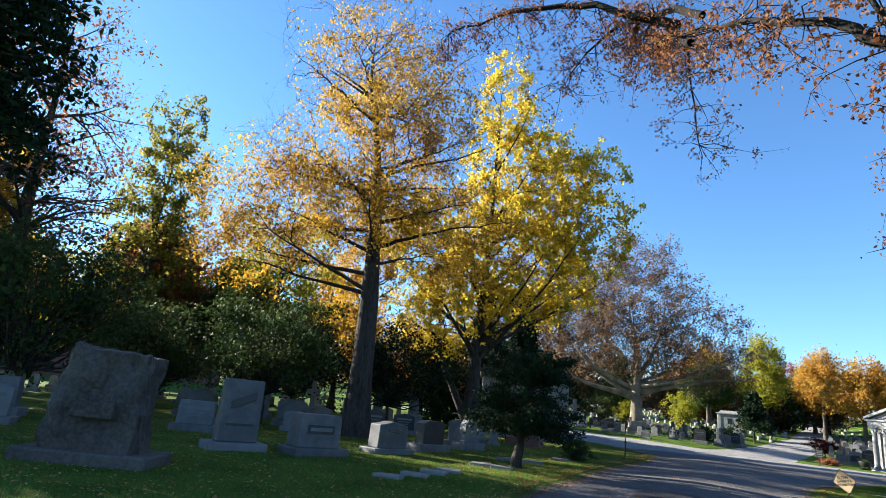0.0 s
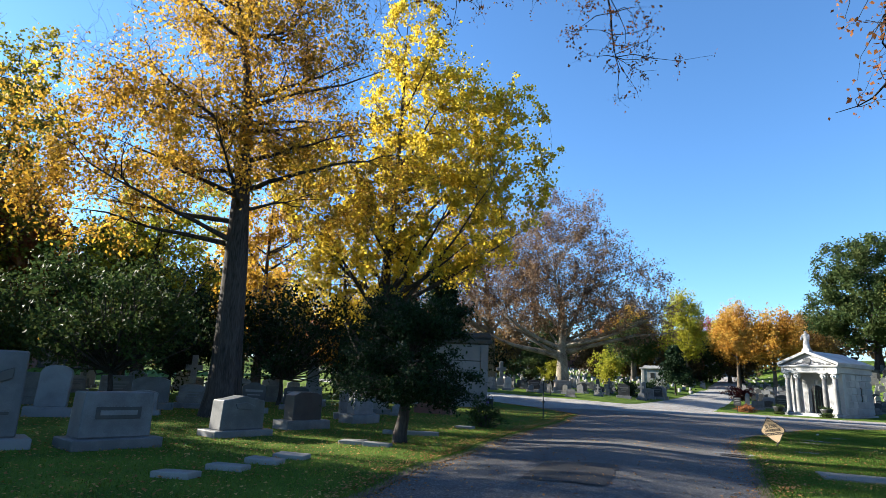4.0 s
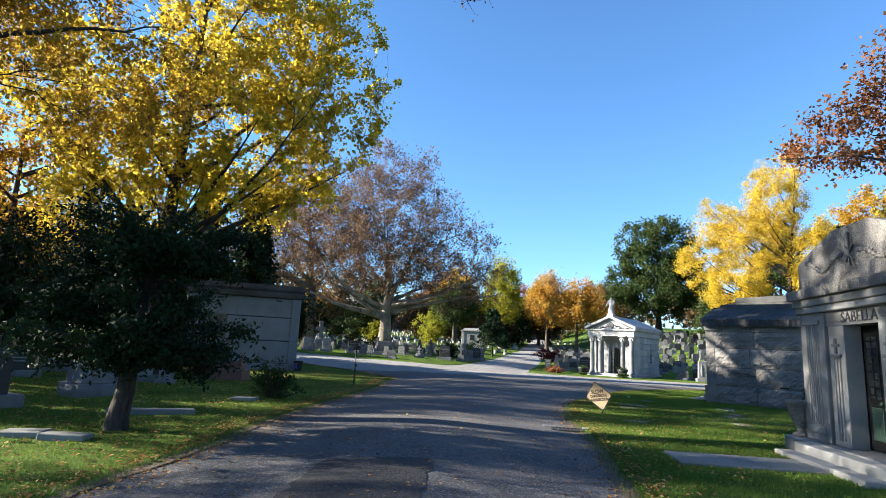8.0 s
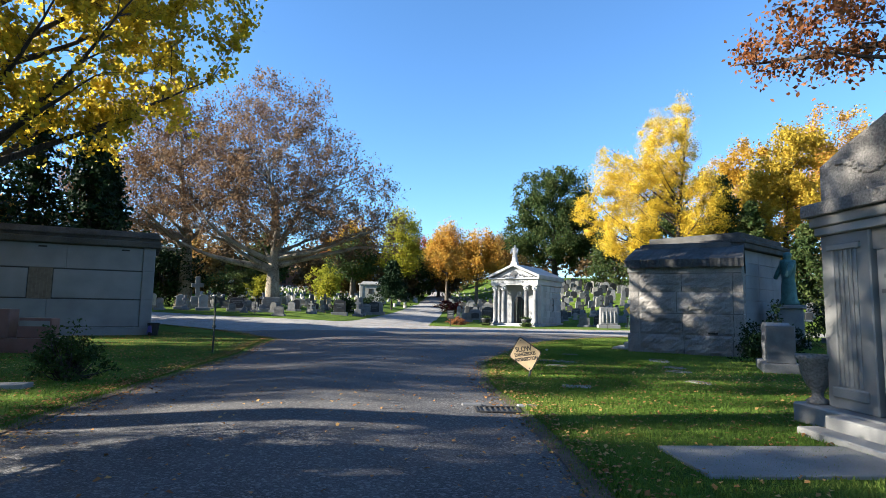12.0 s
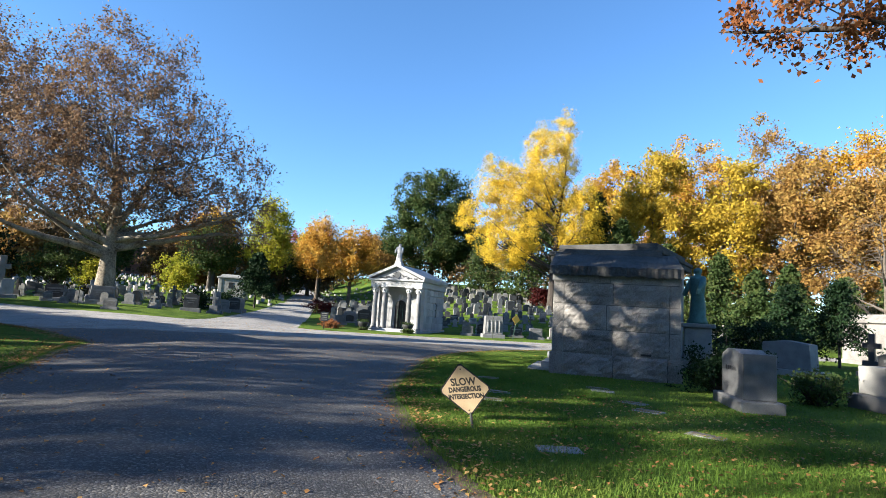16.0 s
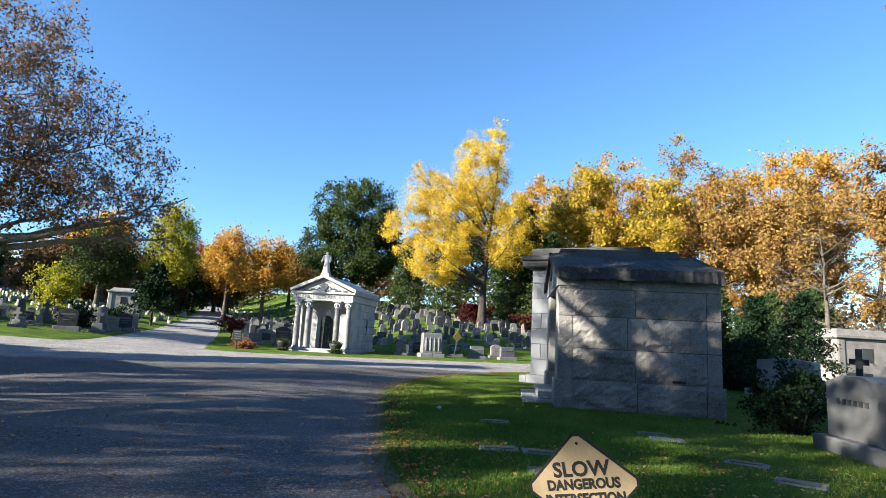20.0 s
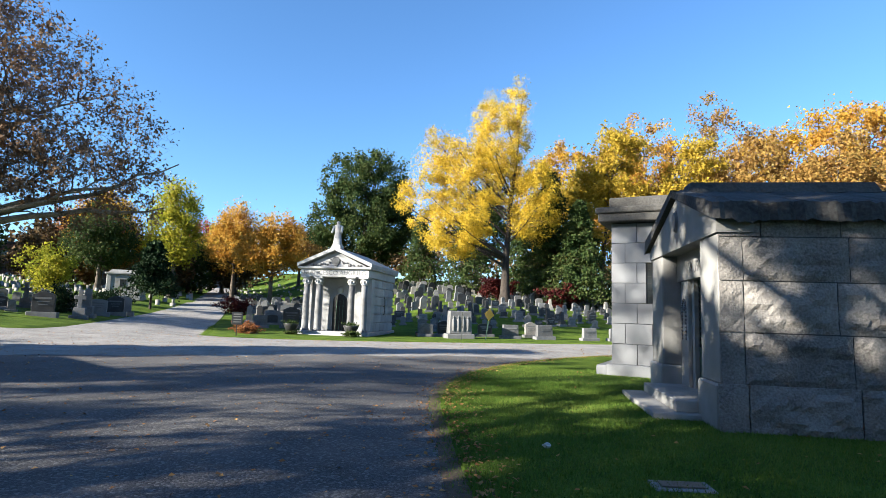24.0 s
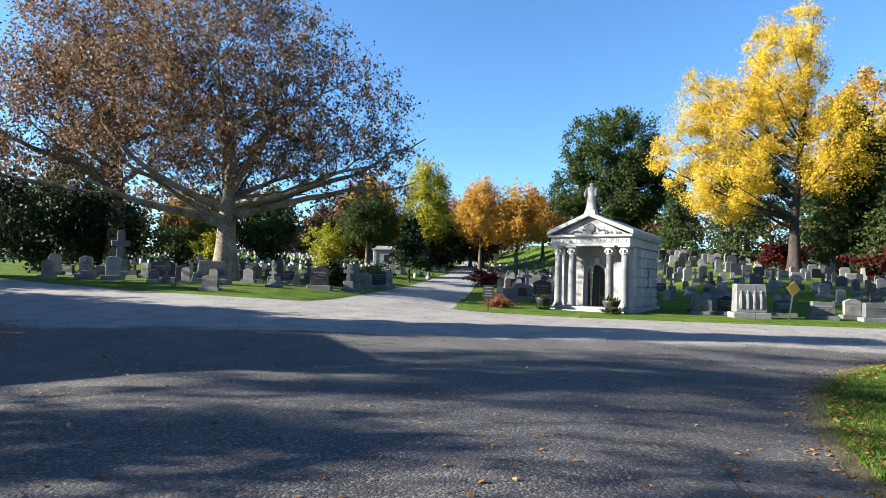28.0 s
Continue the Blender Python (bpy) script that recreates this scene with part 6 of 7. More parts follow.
# stones between the road fork and the plane tree
GP = "gravestones by the plane tree"
for i in range(120):
    u, v = RS.uniform(21, 62), RS.uniform(-34, -12)
    x, y = -0.6 * u + 0.8 * v, 0.8 * u + 0.6 * v
    xe = -26.5 - (y - 11) * 0.62
    if x > xe - 2.5 or y < 7.5 + 0.32 * (x + 31) + 1.5 or math.hypot(x + 37.8, y - 14.6) < 2.0 or math.hypot(x + 55, y - 50) < 5:
        continue
    gravestone(RS.choice(["serp", "round", "round", "box", "gable", "cross", "obelisk"]), RS.choice(["grey", "grey", "dark", "pale", "pale"]), x, y, RS.uniform(28, 45), RS.uniform(0.55, 0.95), GP)
for k, t, x, y, f, s_ in [("box", "grey", -34.0, 11.5, 40, 1.35), ("round", "pale", -39.5, 8.5, 45, 1.2), ("round", "pale", -42.5, 8.2, 45, 1.15), ("cross", "grey", -44.0, 10.8, 45, 1.6), ("round", "pale", -47.0, 8.0, 45, 1.2), ("serp", "dark", -37.0, 10.2, 40, 1.2), ("gable", "dark", -31.0, 16.8, 35, 1.2), ("obelisk", "grey", -31.8, 20.5, 35, 1.0), ("cross", "grey", -30.6, 18.8, 35, 0.9), ("serp", "grey", -33.5, 23.0, 35, 1.1), ("gable", "grey", -35.2, 27.2, 35, 1.2), ("gable", "dark", -34.3, 25.5, 35, 1.2)]:
    gravestone(k, t, x, y, f, s_, GP)
GM = "gravestones along the far road"
for k, t, x, y, f, s_ in [("obelisk", "grey", -22.6, 24.0, 30, 0.9), ("box", "grey", -23.6, 27.0, 30, 0.9), ("gable", "dark", -22.0, 28.5, 30, 1.3), ("serp", "grey", -25.5, 32.0, 30, 1.1), ("round", "pale", -24.0, 35.0, 30, 1.2), ("cross", "grey", -28.0, 37.5, 30, 1.1), ("obelisk", "pale", -27.0, 41.0, 30, 1.0), ("gable", "grey", -31.5, 44.5, 30, 1.2), ("round", "grey", -30.0, 48.0, 30, 1.2), ("serp", "pale", -35.0, 52.5, 30, 1.2), ("cross", "grey", -33.0, 56.0, 30, 1.4)]:
    gravestone(k, t, x, y, f, s_, GM)

# far rows of small white tablets, and the grey stepped ground beyond them
def far_rows():
    rng = np.random.default_rng(77)
    vs, qs, off = [], [], 0
    cube = np.array([[-1, -1, 0], [1, -1, 0], [1, 1, 0], [-1, 1, 0], [-1, -1, 1], [1, -1, 1], [1, 1, 1], [-1, 1, 1]], float)
    fq = np.array([[4, 5, 6, 7], [0, 1, 5, 4], [1, 2, 6, 5], [2, 3, 7, 6], [3, 0, 4, 7]])
    for row in range(16):
        for col in range(70):
            u = 68 + row * 5.0 + rng.normal() * 0.2
            v = -95 + col * 1.75 + rng.normal() * 0.2
            if v > 12 or rng.random() < 0.15:
                continue
            x, y = -0.6 * u + 0.8 * v, 0.8 * u + 0.6 * v
            if inside(ROAD_POLY, np.array(x), np.array(y)) or math.hypot(x + 55, y - 50) < 6:
                continue
            hw, hh = 0.17 + 0.14 * rng.random(), 0.4 + 0.3 * rng.random()
            c = cube * np.array([hw, 0.12, hh])
            a = 0.65
            c = c @ np.array([[math.cos(a), math.sin(a), 0], [-math.sin(a), math.cos(a), 0], [0, 0, 1]])
            vs.append(c + np.array([x, y, gz(x, y)]))
            qs.append(fq + off)
            off += 8
    ob = part("far_headstones", raw_mesh("far_headstones", np.concatenate(vs), np.concatenate(qs).ravel(), 4, M_WHITE), M_WHITE)
    tagged(ob, "distant rows of small pale headstones on a slope", "gravestones", kind="stuff")


far_rows()


def hill_rest():
    """The gravestones higher up the hill: shouldered tablets on bases, joined by tone of stone."""
    for tone, (m_, word) in enumerate(((M_GREY, "grey"), (M_DARKSTONE, "dark"), (M_PALE, "pale"))):
        bm = bmesh.new()
        for x, y, w, h, k in HILL_REST:
            if k != tone:
                continue
            v0 = len(bm.verts)
            add_box(bm, -w / 2 - 0.1, -0.25, -0.2, w / 2 + 0.1, 0.25, 0.2)
            add_prism(bm, [(-w / 2, 0.2), (w / 2, 0.2), (w / 2, h * 0.85), (w * 0.25, h), (-w * 0.25, h), (-w / 2, h * 0.85)], -0.13, 0.13)
            bm.verts.ensure_lookup_table()
            bmesh.ops.transform(bm, matrix=pose(x, y, gz(x, y), 0, 0, 20 + 25 * ((x * 7.3) % 1)), verts=bm.verts[v0:])
        tagged(part("hill_gravestones", bm, m_), word + " gravestones crowded higher up the hill", "gravestones", kind="stuff")


hill_rest()

# ---------------------------------------------------------------- signs and posts
def road_sign():
    root = empty("warning_sign", pose(0.62, -9.75, 0.0, 0, 0, 0), "faded tan diamond warning sign on a bent steel post", "road sign")
    top = Vector((0.191 - 0.62, -9.497 + 9.75, 0.885))
    bot = Vector((0.344 - 0.62, -9.255 + 9.75, 0.09))
    up = (top - bot).normalized()
    right = Vector((0.982, -0.076, 0.17))
    right = (right - up * right.dot(up)).normalized()
    nrm = right.cross(up)
    c = (top + bot) / 2
    m = Matrix(((right.x, up.x, nrm.x, c.x), (right.y, up.y, nrm.y, c.y), (right.z, up.z, nrm.z, c.z), (0, 0, 0, 1)))
    half = (top - bot).length / 2

    def diamond(h, r, z0, z1):
        bm = bmesh.new()
        pts = []
        for k in range(4):
            a = math.pi / 2 * k
            for da in (-0.5, 0.5):
                pts.append((math.cos(a) * (h - r) + r * math.cos(a + da * math.pi / 2), math.sin(a) * (h - r) + r * math.sin(a + da * math.pi / 2)))
        lo = [bm.verts.new((x, y, z0)) for x, y in pts]
        hi = [bm.verts.new((x, y, z1)) for x, y in pts]
        bm.faces.new(list(reversed(lo)))
        bm.faces.new(hi)
        for i in range(8):
            bm.faces.new((lo[i], lo[(i + 1) % 8], hi[(i + 1) % 8], hi[i]))
        return bm

    plate = part("plate", diamond(half, 0.04, -0.004, 0.0), M_BLACK, root, "black-edged plate")
    plate.matrix_basis = m
    face = part("face", diamond(half - 0.026, 0.035, 0.0, 0.003), M_SIGN, plate, "faded tan face")
    for words, size, y in (("SLOW", 0.165, 0.125), ("DANGEROUS", 0.112, 0.005), ("INTERSECTION", 0.108, -0.11)):
        me = text_mesh(words, size, 0.0015, 0.005)
        me.materials.clear()
        me.materials.append(M_BLACK)
        t = part("lettering", me, M_BLACK, plate)
        t.matrix_basis = pose(0, y, 0.004) @ Matrix.Diagonal((0.8 if len(words) > 4 else 0.9, 1.0, 1.0, 1.0))
    for y in (half - 0.09, -half + 0.09):
        bm = bmesh.new()
        bmesh.ops.create_cone(bm, cap_ends=True, segments=10, radius1=0.012, radius2=0.008, depth=0.01, matrix=pose(0, y, 0.006))
        part("bolt", bm, M_DARKMETAL, plate)
    foot = Vector((-0.02, -0.18, 0.0))
    a, b = np.array(c - nrm * 0.05 + up * 0.2), np.array(foot)
    part("post", tubes_mesh("post", [(np.array([b, np.array(bot * 0.6 + foot * 0.4), np.array(bot - nrm * 0.045 + up * 0.04), np.array(c - nrm * 0.045), a]), np.full(5, 0.024), 6)], M_STEEL), M_STEEL, root, "dark steel post")


def thin_post(x, y, h, label, name="signpost"):
    r = empty(name, pose(x, y, gz(x, y), RS.uniform(-2, 2), RS.uniform(-2, 2), 0), label, "post")
    bm = bmesh.new()
    add_box(bm, -0.025, -0.018, -0.1, 0.025, 0.018, h, bevel=0.005)
    part("shaft", bm, M_STEEL, r)
    part("collar", box(-0.05, -0.05, h * 0.45, 0.05, 0.05, h * 0.5, bevel=0.01), M_STEEL, r)
    return r


road_sign()
thin_post(-9.65, -10.6, 1.75, "thin dark steel post at the lawn's edge")
thin_post(-8.6, 24.4, 1.7, "thin dark steel post beside the crossroad")
thin_post(-32.5, 8.6, 1.3, "thin dark steel post beside the crossroad")


def yellow_sign():
    r = empty("yellow_sign", pose(-7.4, 26.0, 0, 0, 0, 20), "yellow diamond road sign on a leaning green post", "road sign")
    bm = bmesh.new()
    add_box(bm, -0.03, -0.02, -0.1, 0.03, 0.02, 1.5)
    bmesh.ops.transform(bm, matrix=pose(0, 0, 0, 0, 8, 0), verts=bm.verts)
    part("post", bm, M_BRONZE, r)
    bm = bmesh.new()
    add_box(bm, -0.27, -0.015, -0.27, 0.27, 0.0, 0.27, bevel=0.004)
    bmesh.ops.transform(bm, matrix=pose(0.2, -0.03, 1.6, 0, 52, 25), verts=bm.verts)
    part("plate", bm, M_SIGNYEL, r)


yellow_sign()


def small_sign():
    r = empty("notice_sign", pose(-19.9, 18.5, 0, 0, 0, 32), "small dark notice board on a post with pale lines", "notice sign")
    part("post", box(-0.03, -0.02, -0.1, 0.03, 0.02, 0.75), M_STEEL, r)
    b = part("board", box(-0.28, -0.05, 0.62, 0.28, -0.02, 1.3, bevel=0.005), M_DARKSTONE, r)
    bm = bmesh.new()
    for k in range(4):
        add_box(bm, -0.2, -0.056, 0.74 + 0.14 * k, 0.2, -0.05, 0.79 + 0.14 * k)
    part("writing_bar", bm, M_WHITE, b)


small_sign()


def drain_grate():
    z = float(road_crown(1.85, -13.62)[0])
    r = empty("drain_grate", pose(1.85, -13.62, z, 0, 0, 36), "rusty cast iron storm drain grate in the road edge", "drain")
    bm = bmesh.new()
    for x0, y0, x1, y1 in ((-0.34, -0.24, 0.34, -0.19), (-0.34, 0.19, 0.34, 0.24), (-0.34, -0.19, -0.29, 0.19), (0.29, -0.19, 0.34, 0.19)):
        add_box(bm, x0, y0, -0.02, x1, y1, 0.03, bevel=0.006)
    part("frame", bm, M_IRON, r)
    for k in range(7):
        part("bar", box(-0.25 + 0.08 * k - 0.014, -0.19, -0.01, -0.25 + 0.08 * k + 0.014, 0.19, 0.025, bevel=0.005), M_IRON, r)
    # thin black sheet in place of the shade below the bars
    part("pit", box(-0.29, -0.19, 0.004, 0.29, 0.19, 0.008), M_BLACK, r)
    for dx, dy in ((0.5, 0.28), (-0.35, 0.34)):
        part("setting_stone", box(dx - 0.16, dy - 0.08, -0.03, dx + 0.16, dy + 0.08, 0.045, bevel=0.02), M_GREY, r)


drain_grate()

# ---------------------------------------------------------------- wider planting
# leaves and twigs of both bare trees are thickened to shade the lawn
make_tree("bare_tree", -10.7, -38.0, 0.55, 4.0, [(-1, -1, 10, 4.6, 4.6, 6), (-1.5, -1, 8, 4.5, 4.5, 4), (-1, -1, 15, 3.6, 3.6, 3)], L_RUST, M_BARK, "nearly bare dark tree with a few brown leaves", limbs=22, twigs=560, leaves=8000, leaf_size=0.15, seed=41)
make_tree("bare_tree", -22, -43, 0.4, 4.0, [(0, 0, 10, 5, 5, 6), (0, 0, 15, 3.5, 3.5, 3)], L_RUST, M_BARKGREY, "bare grey-barked tree beyond the gravestones", limbs=20, twigs=520, leaves=4500, leaf_size=0.14, seed=42)
make_conifer("pine_tree", -2.3, -37.6, 19, 3.6, L_YEW, "tall dark pine at the lawn's edge", seed=43, leaves=20000, base=0.36, leaf_size=0.22)
for i, (x, y, r_, h_) in enumerate([(-13.5, -28.0, 2.7, 5.4), (-18.1, -20.6, 2.9, 5.8), (-20.3, -33.0, 2.6, 5.2), (-22.5, -25.5, 2.6, 5.6), (-9.5, -36.5, 3.0, 6.4)]):
    make_bush("rhododendron", x, y, r_, h_, L_YEW if i % 2 else L_GREEN, "large dark evergreen rhododendron on bare stems among gravestones", seed=50 + i, leaves=11000, leaf_size=0.17, lift=1.5, trunk_r=0.1, clumps=110, spiky=0.3)
for i in range(13):
    f = i / 12
    x, y = -116 + 46 * f + RS.uniform(-4, 4), 8 + 84 * f + RS.uniform(-4, 4)
    h_ = RS.uniform(10, 15)
    make_tree("background_tree", x, y, 0.4, 2.0, [(0, 0, h_ * 0.4, 5.5, 5.5, h_ * 0.4), (1.2, -1.0, h_ * 0.68, 4.0, 4.0, h_ * 0.32)], (L_WOODS, L_BROWN, L_WOODS, L_GREEN)[i % 4], M_BARK, ("dull brown tree closing the far lawn", "brown gold tree closing the far lawn", "dull brown tree closing the far lawn", "dark green tree closing the far lawn")[i % 4], limbs=9, twigs=50, leaves=6000, leaf_size=0.6, plain=True, seed=230 + i, spread=1.3)
make_tree("autumn_tree", -27, -27, 0.4, 3.5, [(0, 0, 8, 5, 5, 4), (0, 0, 12, 4, 4, 3.5)], L_LIME, M_BARK, "leafy tree turning yellow green", limbs=16, twigs=220, leaves=11000, leaf_size=0.22, seed=61, clump=3.5)
# upper crown raised and widened to throw shade on the tall mausoleum
make_tree("autumn_tree", -33, -19, 0.4, 3.5, [(0, 0, 9, 5, 5, 6), (0, 0, 16, 4.6, 4.6, 5)], L_OAK, M_BARK, "leafy tree in golden brown leaf", limbs=16, twigs=220, leaves=13500, leaf_size=0.24, seed=62, clump=3.4)
make_tree("leaning_tree", -20.5, -14.0, 0.28, 5.0, [(-1.5, -3, 7.5, 3.5, 3.5, 3.0)], L_GINKGO, M_BARK, "leaning yellow-leaved tree behind the ginkgo", limbs=10, twigs=110, leaves=5000, leaf_size=0.2, seed=63, lean=(-1.2, -2.2))
# both 18 m trees stand out of view, added to shade the lawn
for i, (x, y, c, h_, r_) in enumerate([(-40.5, -35.6, L_OAK, 15, 6), (-43.8, -45.6, L_LIME, 13, 6), (-33, -47, L_OAK, 14, 6), (-52, -28, L_RUST, 16, 7), (-46, -18, L_OAK, 15, 6), (-39.5, -8.8, L_ORANGE, 9, 4), (-52, -6, L_RUST, 10, 5), (-28, -52, L_RUST, 18, 8), (-16, -46, L_OAK, 18, 7), (-62, -40, L_GREEN, 14, 7), (-32.4, -28.2, L_GREEN, 11, 4.5), (-33.4, -34.5, L_RUST, 13, 5), (-41.3, -22.7, L_GREEN, 10, 4.5)]):
    make_tree("background_tree", x, y, 0.4, h_ * 0.22, [(0, 0, h_ * 0.5, r_, r_, h_ * 0.28), (r_ * 0.3, -r_ * 0.2, h_ * 0.74, r_ * 0.7, r_ * 0.7, h_ * 0.25)], c, M_BARK, {id(L_OAK): "golden brown autumn tree behind the gravestones", id(L_LIME): "yellow green autumn tree behind the gravestones", id(L_RUST): "rust brown autumn tree behind the gravestones", id(L_ORANGE): "orange autumn tree behind a mausoleum", id(L_GREEN): "dark green leafy tree behind the gravestones"}[id(c)], limbs=12, twigs=130, leaves=13000, leaf_size=0.38, plain=True, seed=70 + i, spread=0.9)
for i, (x, y, h_, r_) in enumerate([(-28.3, -6.2, 13, 2.7), (-31.5, -8.0, 14.5, 3.2), (-29.8, -4.6, 10.5, 2.3), (-29.5, -12.5, 7, 2.4)]):
    make_conifer("spruce_tree", x, y, h_, r_, L_YEW, "dark spruce behind the long mausoleum", seed=90 + i, leaves=9000, base=0.12, leaf_size=0.3)
for i, (x, y, h_, r_) in enumerate([(-56.9, 9.8, 7, 4.5), (-51.1, 11.3, 6, 3.8), (-62, 14, 8, 5)]):
    make_bush("dark_shrub", x, y, r_, h_, L_YEW, "broad dark evergreen shrub by the crossroad", seed=95 + i, leaves=8000, leaf_size=0.3, lift=0.8, trunk_r=0.2, clumps=70)
make_bush("round_tree", -43.5, 14.5, 1.8, 3.9, L_GREEN, "small round dark green tree beside the plane tree", seed=98, leaves=6000, leaf_size=0.16, lift=1.0, trunk_r=0.12, category="tree")
make_bush("round_tree", -40.6, 15.5, 1.3, 3.2, L_LIME, "small round yellow green tree beside the plane tree", seed=99, leaves=4000, leaf_size=0.14, lift=1.0, trunk_r=0.1, category="tree")
make_tree("plane_tree", -49, 12.5, 0.7, 6, [(0, 0, 14, 8, 8, 7), (-2, -1, 20, 6, 6, 4.5), (-5, -4, 12, 7, 7, 6)], L_PLANE, M_PLANEBARK, "tall plane tree with thin brown leaves", limbs=24, twigs=620, leaves=34000, leaf_size=0.24, seed=101, spread=0.8, limb_r=0.5, rise=0.6, fine=2, twiglet=0.9, thin=0.014, wob=0.26, clump=1.6, twig_bark=M_PLANETWIG)
make_conifer("dark_cedar", -43.3, 39.5, 7.0, 3.4, L_YEW, "small dark evergreen beside the far road", seed=102, leaves=9000, base=0.28, leaf_size=0.3)
make_bush("golden_shrub", -53.9, 37.4, 2.0, 5.2, L_LIME, "bright yellow green upright shrub", seed=103, leaves=5000, leaf_size=0.25, lift=0.6, trunk_r=0.12)
make_bush("dark_shrub", -35.2, 21.5, 1.3, 1.6, L_YEW, "low dark shrub among gravestones", seed=104, leaves=3500, leaf_size=0.14)
make_bush("dark_shrub", -40.8, 31.5, 1.6, 1.5, L_YEW, "low dark shrub among gravestones", seed=105, leaves=3500, leaf_size=0.16)
make_bush("red_maple", -30.5, 34.6, 1.5, 1.9, L_MAROON, "small dark red japanese maple beside the far road", seed=106, leaves=3500, leaf_size=0.13, lift=0.6, trunk_r=0.06, category="tree")
make_bush("low_plant", -21.2, 21.5, 0.8, 0.7, L_RUST, "low russet plant beside gravestones", seed=107, leaves=1500, leaf_size=0.1)
for i, (x, y, c, h_, r_, lab) in enumerate([(-60.7, 64.0, L_LIME, 18, 4.5, "tall half-bare tree with orange green crown"), (-59.3, 77.4, L_ORANGE, 17, 5, "orange autumn tree by the far road"), (-49.5, 73.0, L_ORANGE, 15, 5.6, "broad orange autumn tree by the far road"), (-81.2, 98.7, L_RED, 15, 8, "red autumn tree in the distance"), (-70.0, 90.0, L_AMBER, 15, 5, "orange autumn tree by the far road"), (-77.6, 69.0, L_OAK, 17, 7, "brown green autumn tree in the distance"), (-86, 74.0, L_RUST, 16, 8, "rust brown autumn tree in the distance"), (-70.0, 60.0, L_GREEN, 13, 5, "dark green tree behind a small mausoleum"), (-59.0, 100.7, L_BROWN, 13, 6, "orange autumn tree in the distance")]):
    make_tree("autumn_tree", x, y, 0.4, h_ * 0.25, [(0, 0, h_ * 0.55, r_, r_, h_ * 0.28), (r_ * 0.2, -r_ * 0.2, h_ * 0.78, r_ * 0.7, r_ * 0.7, h_ * 0.22)], c, M_BARKGREY, lab, limbs=14, twigs=150, leaves=13000, leaf_size=0.36, plain=True, seed=110 + i, spread=1.2, clump=2.4)
make_conifer("dark_conifer", -5.1, 65.9, 18, 5.0, L_GREEN, "tall dark conifer behind gravestones", seed=130, leaves=14000, base=0.12, leaf_size=0.45)
make_conifer("dark_conifer", -1.5, 62.0, 14, 4.5, L_GREEN, "tall dark conifer behind gravestones", seed=131, leaves=12000, base=0.12, leaf_size=0.42)
woods = [(1.8, 71.6, L_AMBER, 20, 7), (-5.4, 91.7, L_OAK, 22, 9), (6.9, 86.2, L_ORANGE, 24, 9), (16.5, 89.9, L_BROWN, 27, 10), (24.7, 87.9, L_BROWN, 24, 9), (29.6, 81.1, L_OAK, 25, 9), (33.0, 75.8, L_ORANGE, 24, 9), (38.6, 66.3, L_BROWN, 24, 9), (44, 60, L_ORANGE, 22, 9), (11.5, 72, L_AMBER, 19, 7), (20, 72, L_BROWN, 20, 8), (27, 66, L_BROWN, 19, 7), (52, 54, L_OAK, 21, 9), (-20, 96, L_GREEN, 16, 8), (60, 48, L_ORANGE, 20, 9), (10, 108, L_BROWN, 26, 10), (40, 95, L_RUST, 25, 11), (56, 78, L_BROWN, 24, 10), (68, 62, L_RUST, 22, 10)]
for i, (x, y, c, h_, r_) in enumerate(woods):
    h_ *= 1.32
    make_tree("woodland_tree", x, y, 0.5, h_ * 0.22, [(0, 0, h_ * 0.45, r_ * 0.9, r_ * 0.9, h_ * 0.28), (r_ * 0.25, -r_ * 0.25, h_ * 0.7, r_ * 0.75, r_ * 0.75, h_ * 0.26), (-r_ * 0.3, r_ * 0.1, h_ * 0.62, r_ * 0.6, r_ * 0.6, h_ * 0.22)], c, M_BARKGREY, {id(L_OAK): "tall golden brown woodland tree", id(L_AMBER): "tall amber yellow woodland tree", id(L_BROWN): "tall brown gold woodland tree", id(L_ORANGE): "tall orange brown woodland tree", id(L_RUST): "tall rust brown woodland tree", id(L_GREEN): "dark green woodland tree beyond the hill"}[id(c)], limbs=14, twigs=110, leaves=20000 if i < 14 else 9000, plain=True, leaf_size=0.4, seed=140 + i, spread=1.15, clump=2.6, group="woods beyond the hill")
for i, (x, y, r_) in enumerate([(-11.5, 62.5, 2.6), (-3.5, 60.5, 2.4)]):
    make_bush("red_maple", x, y, r_ * 0.8, 3.0, L_MAROON, "dark red japanese maple among gravestones", seed=160 + i, leaves=5000, leaf_size=0.25, lift=0.5, trunk_r=0.1, category="tree")
make_tree("grey_bare_tree", 18.3, 30.4, 0.35, 1.6, [(0, 0, 6, 4.5, 4.5, 4.5), (0, 0, 9, 4, 4, 3)], L_RUST, M_BARKGREY, "bare grey spreading tree with many thin branches", limbs=26, twigs=420, leaves=0, seed=170, spread=0.7)
make_conifer("dark_juniper", 9.9, 18.2, 4.6, 2.0, L_YEW, "dark juniper beside the crossroad", seed=171, leaves=7000, base=0.2, leaf_size=0.16)
make_conifer("dark_juniper", 12.6, 19.5, 5.0, 1.9, L_YEW, "dark juniper beside the crossroad", seed=172, leaves=7000, base=0.25, leaf_size=0.16)
make_bush("dark_shrub", 4.6, -1.3, 0.75, 1.3, L_YEW, "straggly dark shrub between a mausoleum and a gravestone", seed=173, leaves=5200, leaf_size=0.08, spiky=0.5)
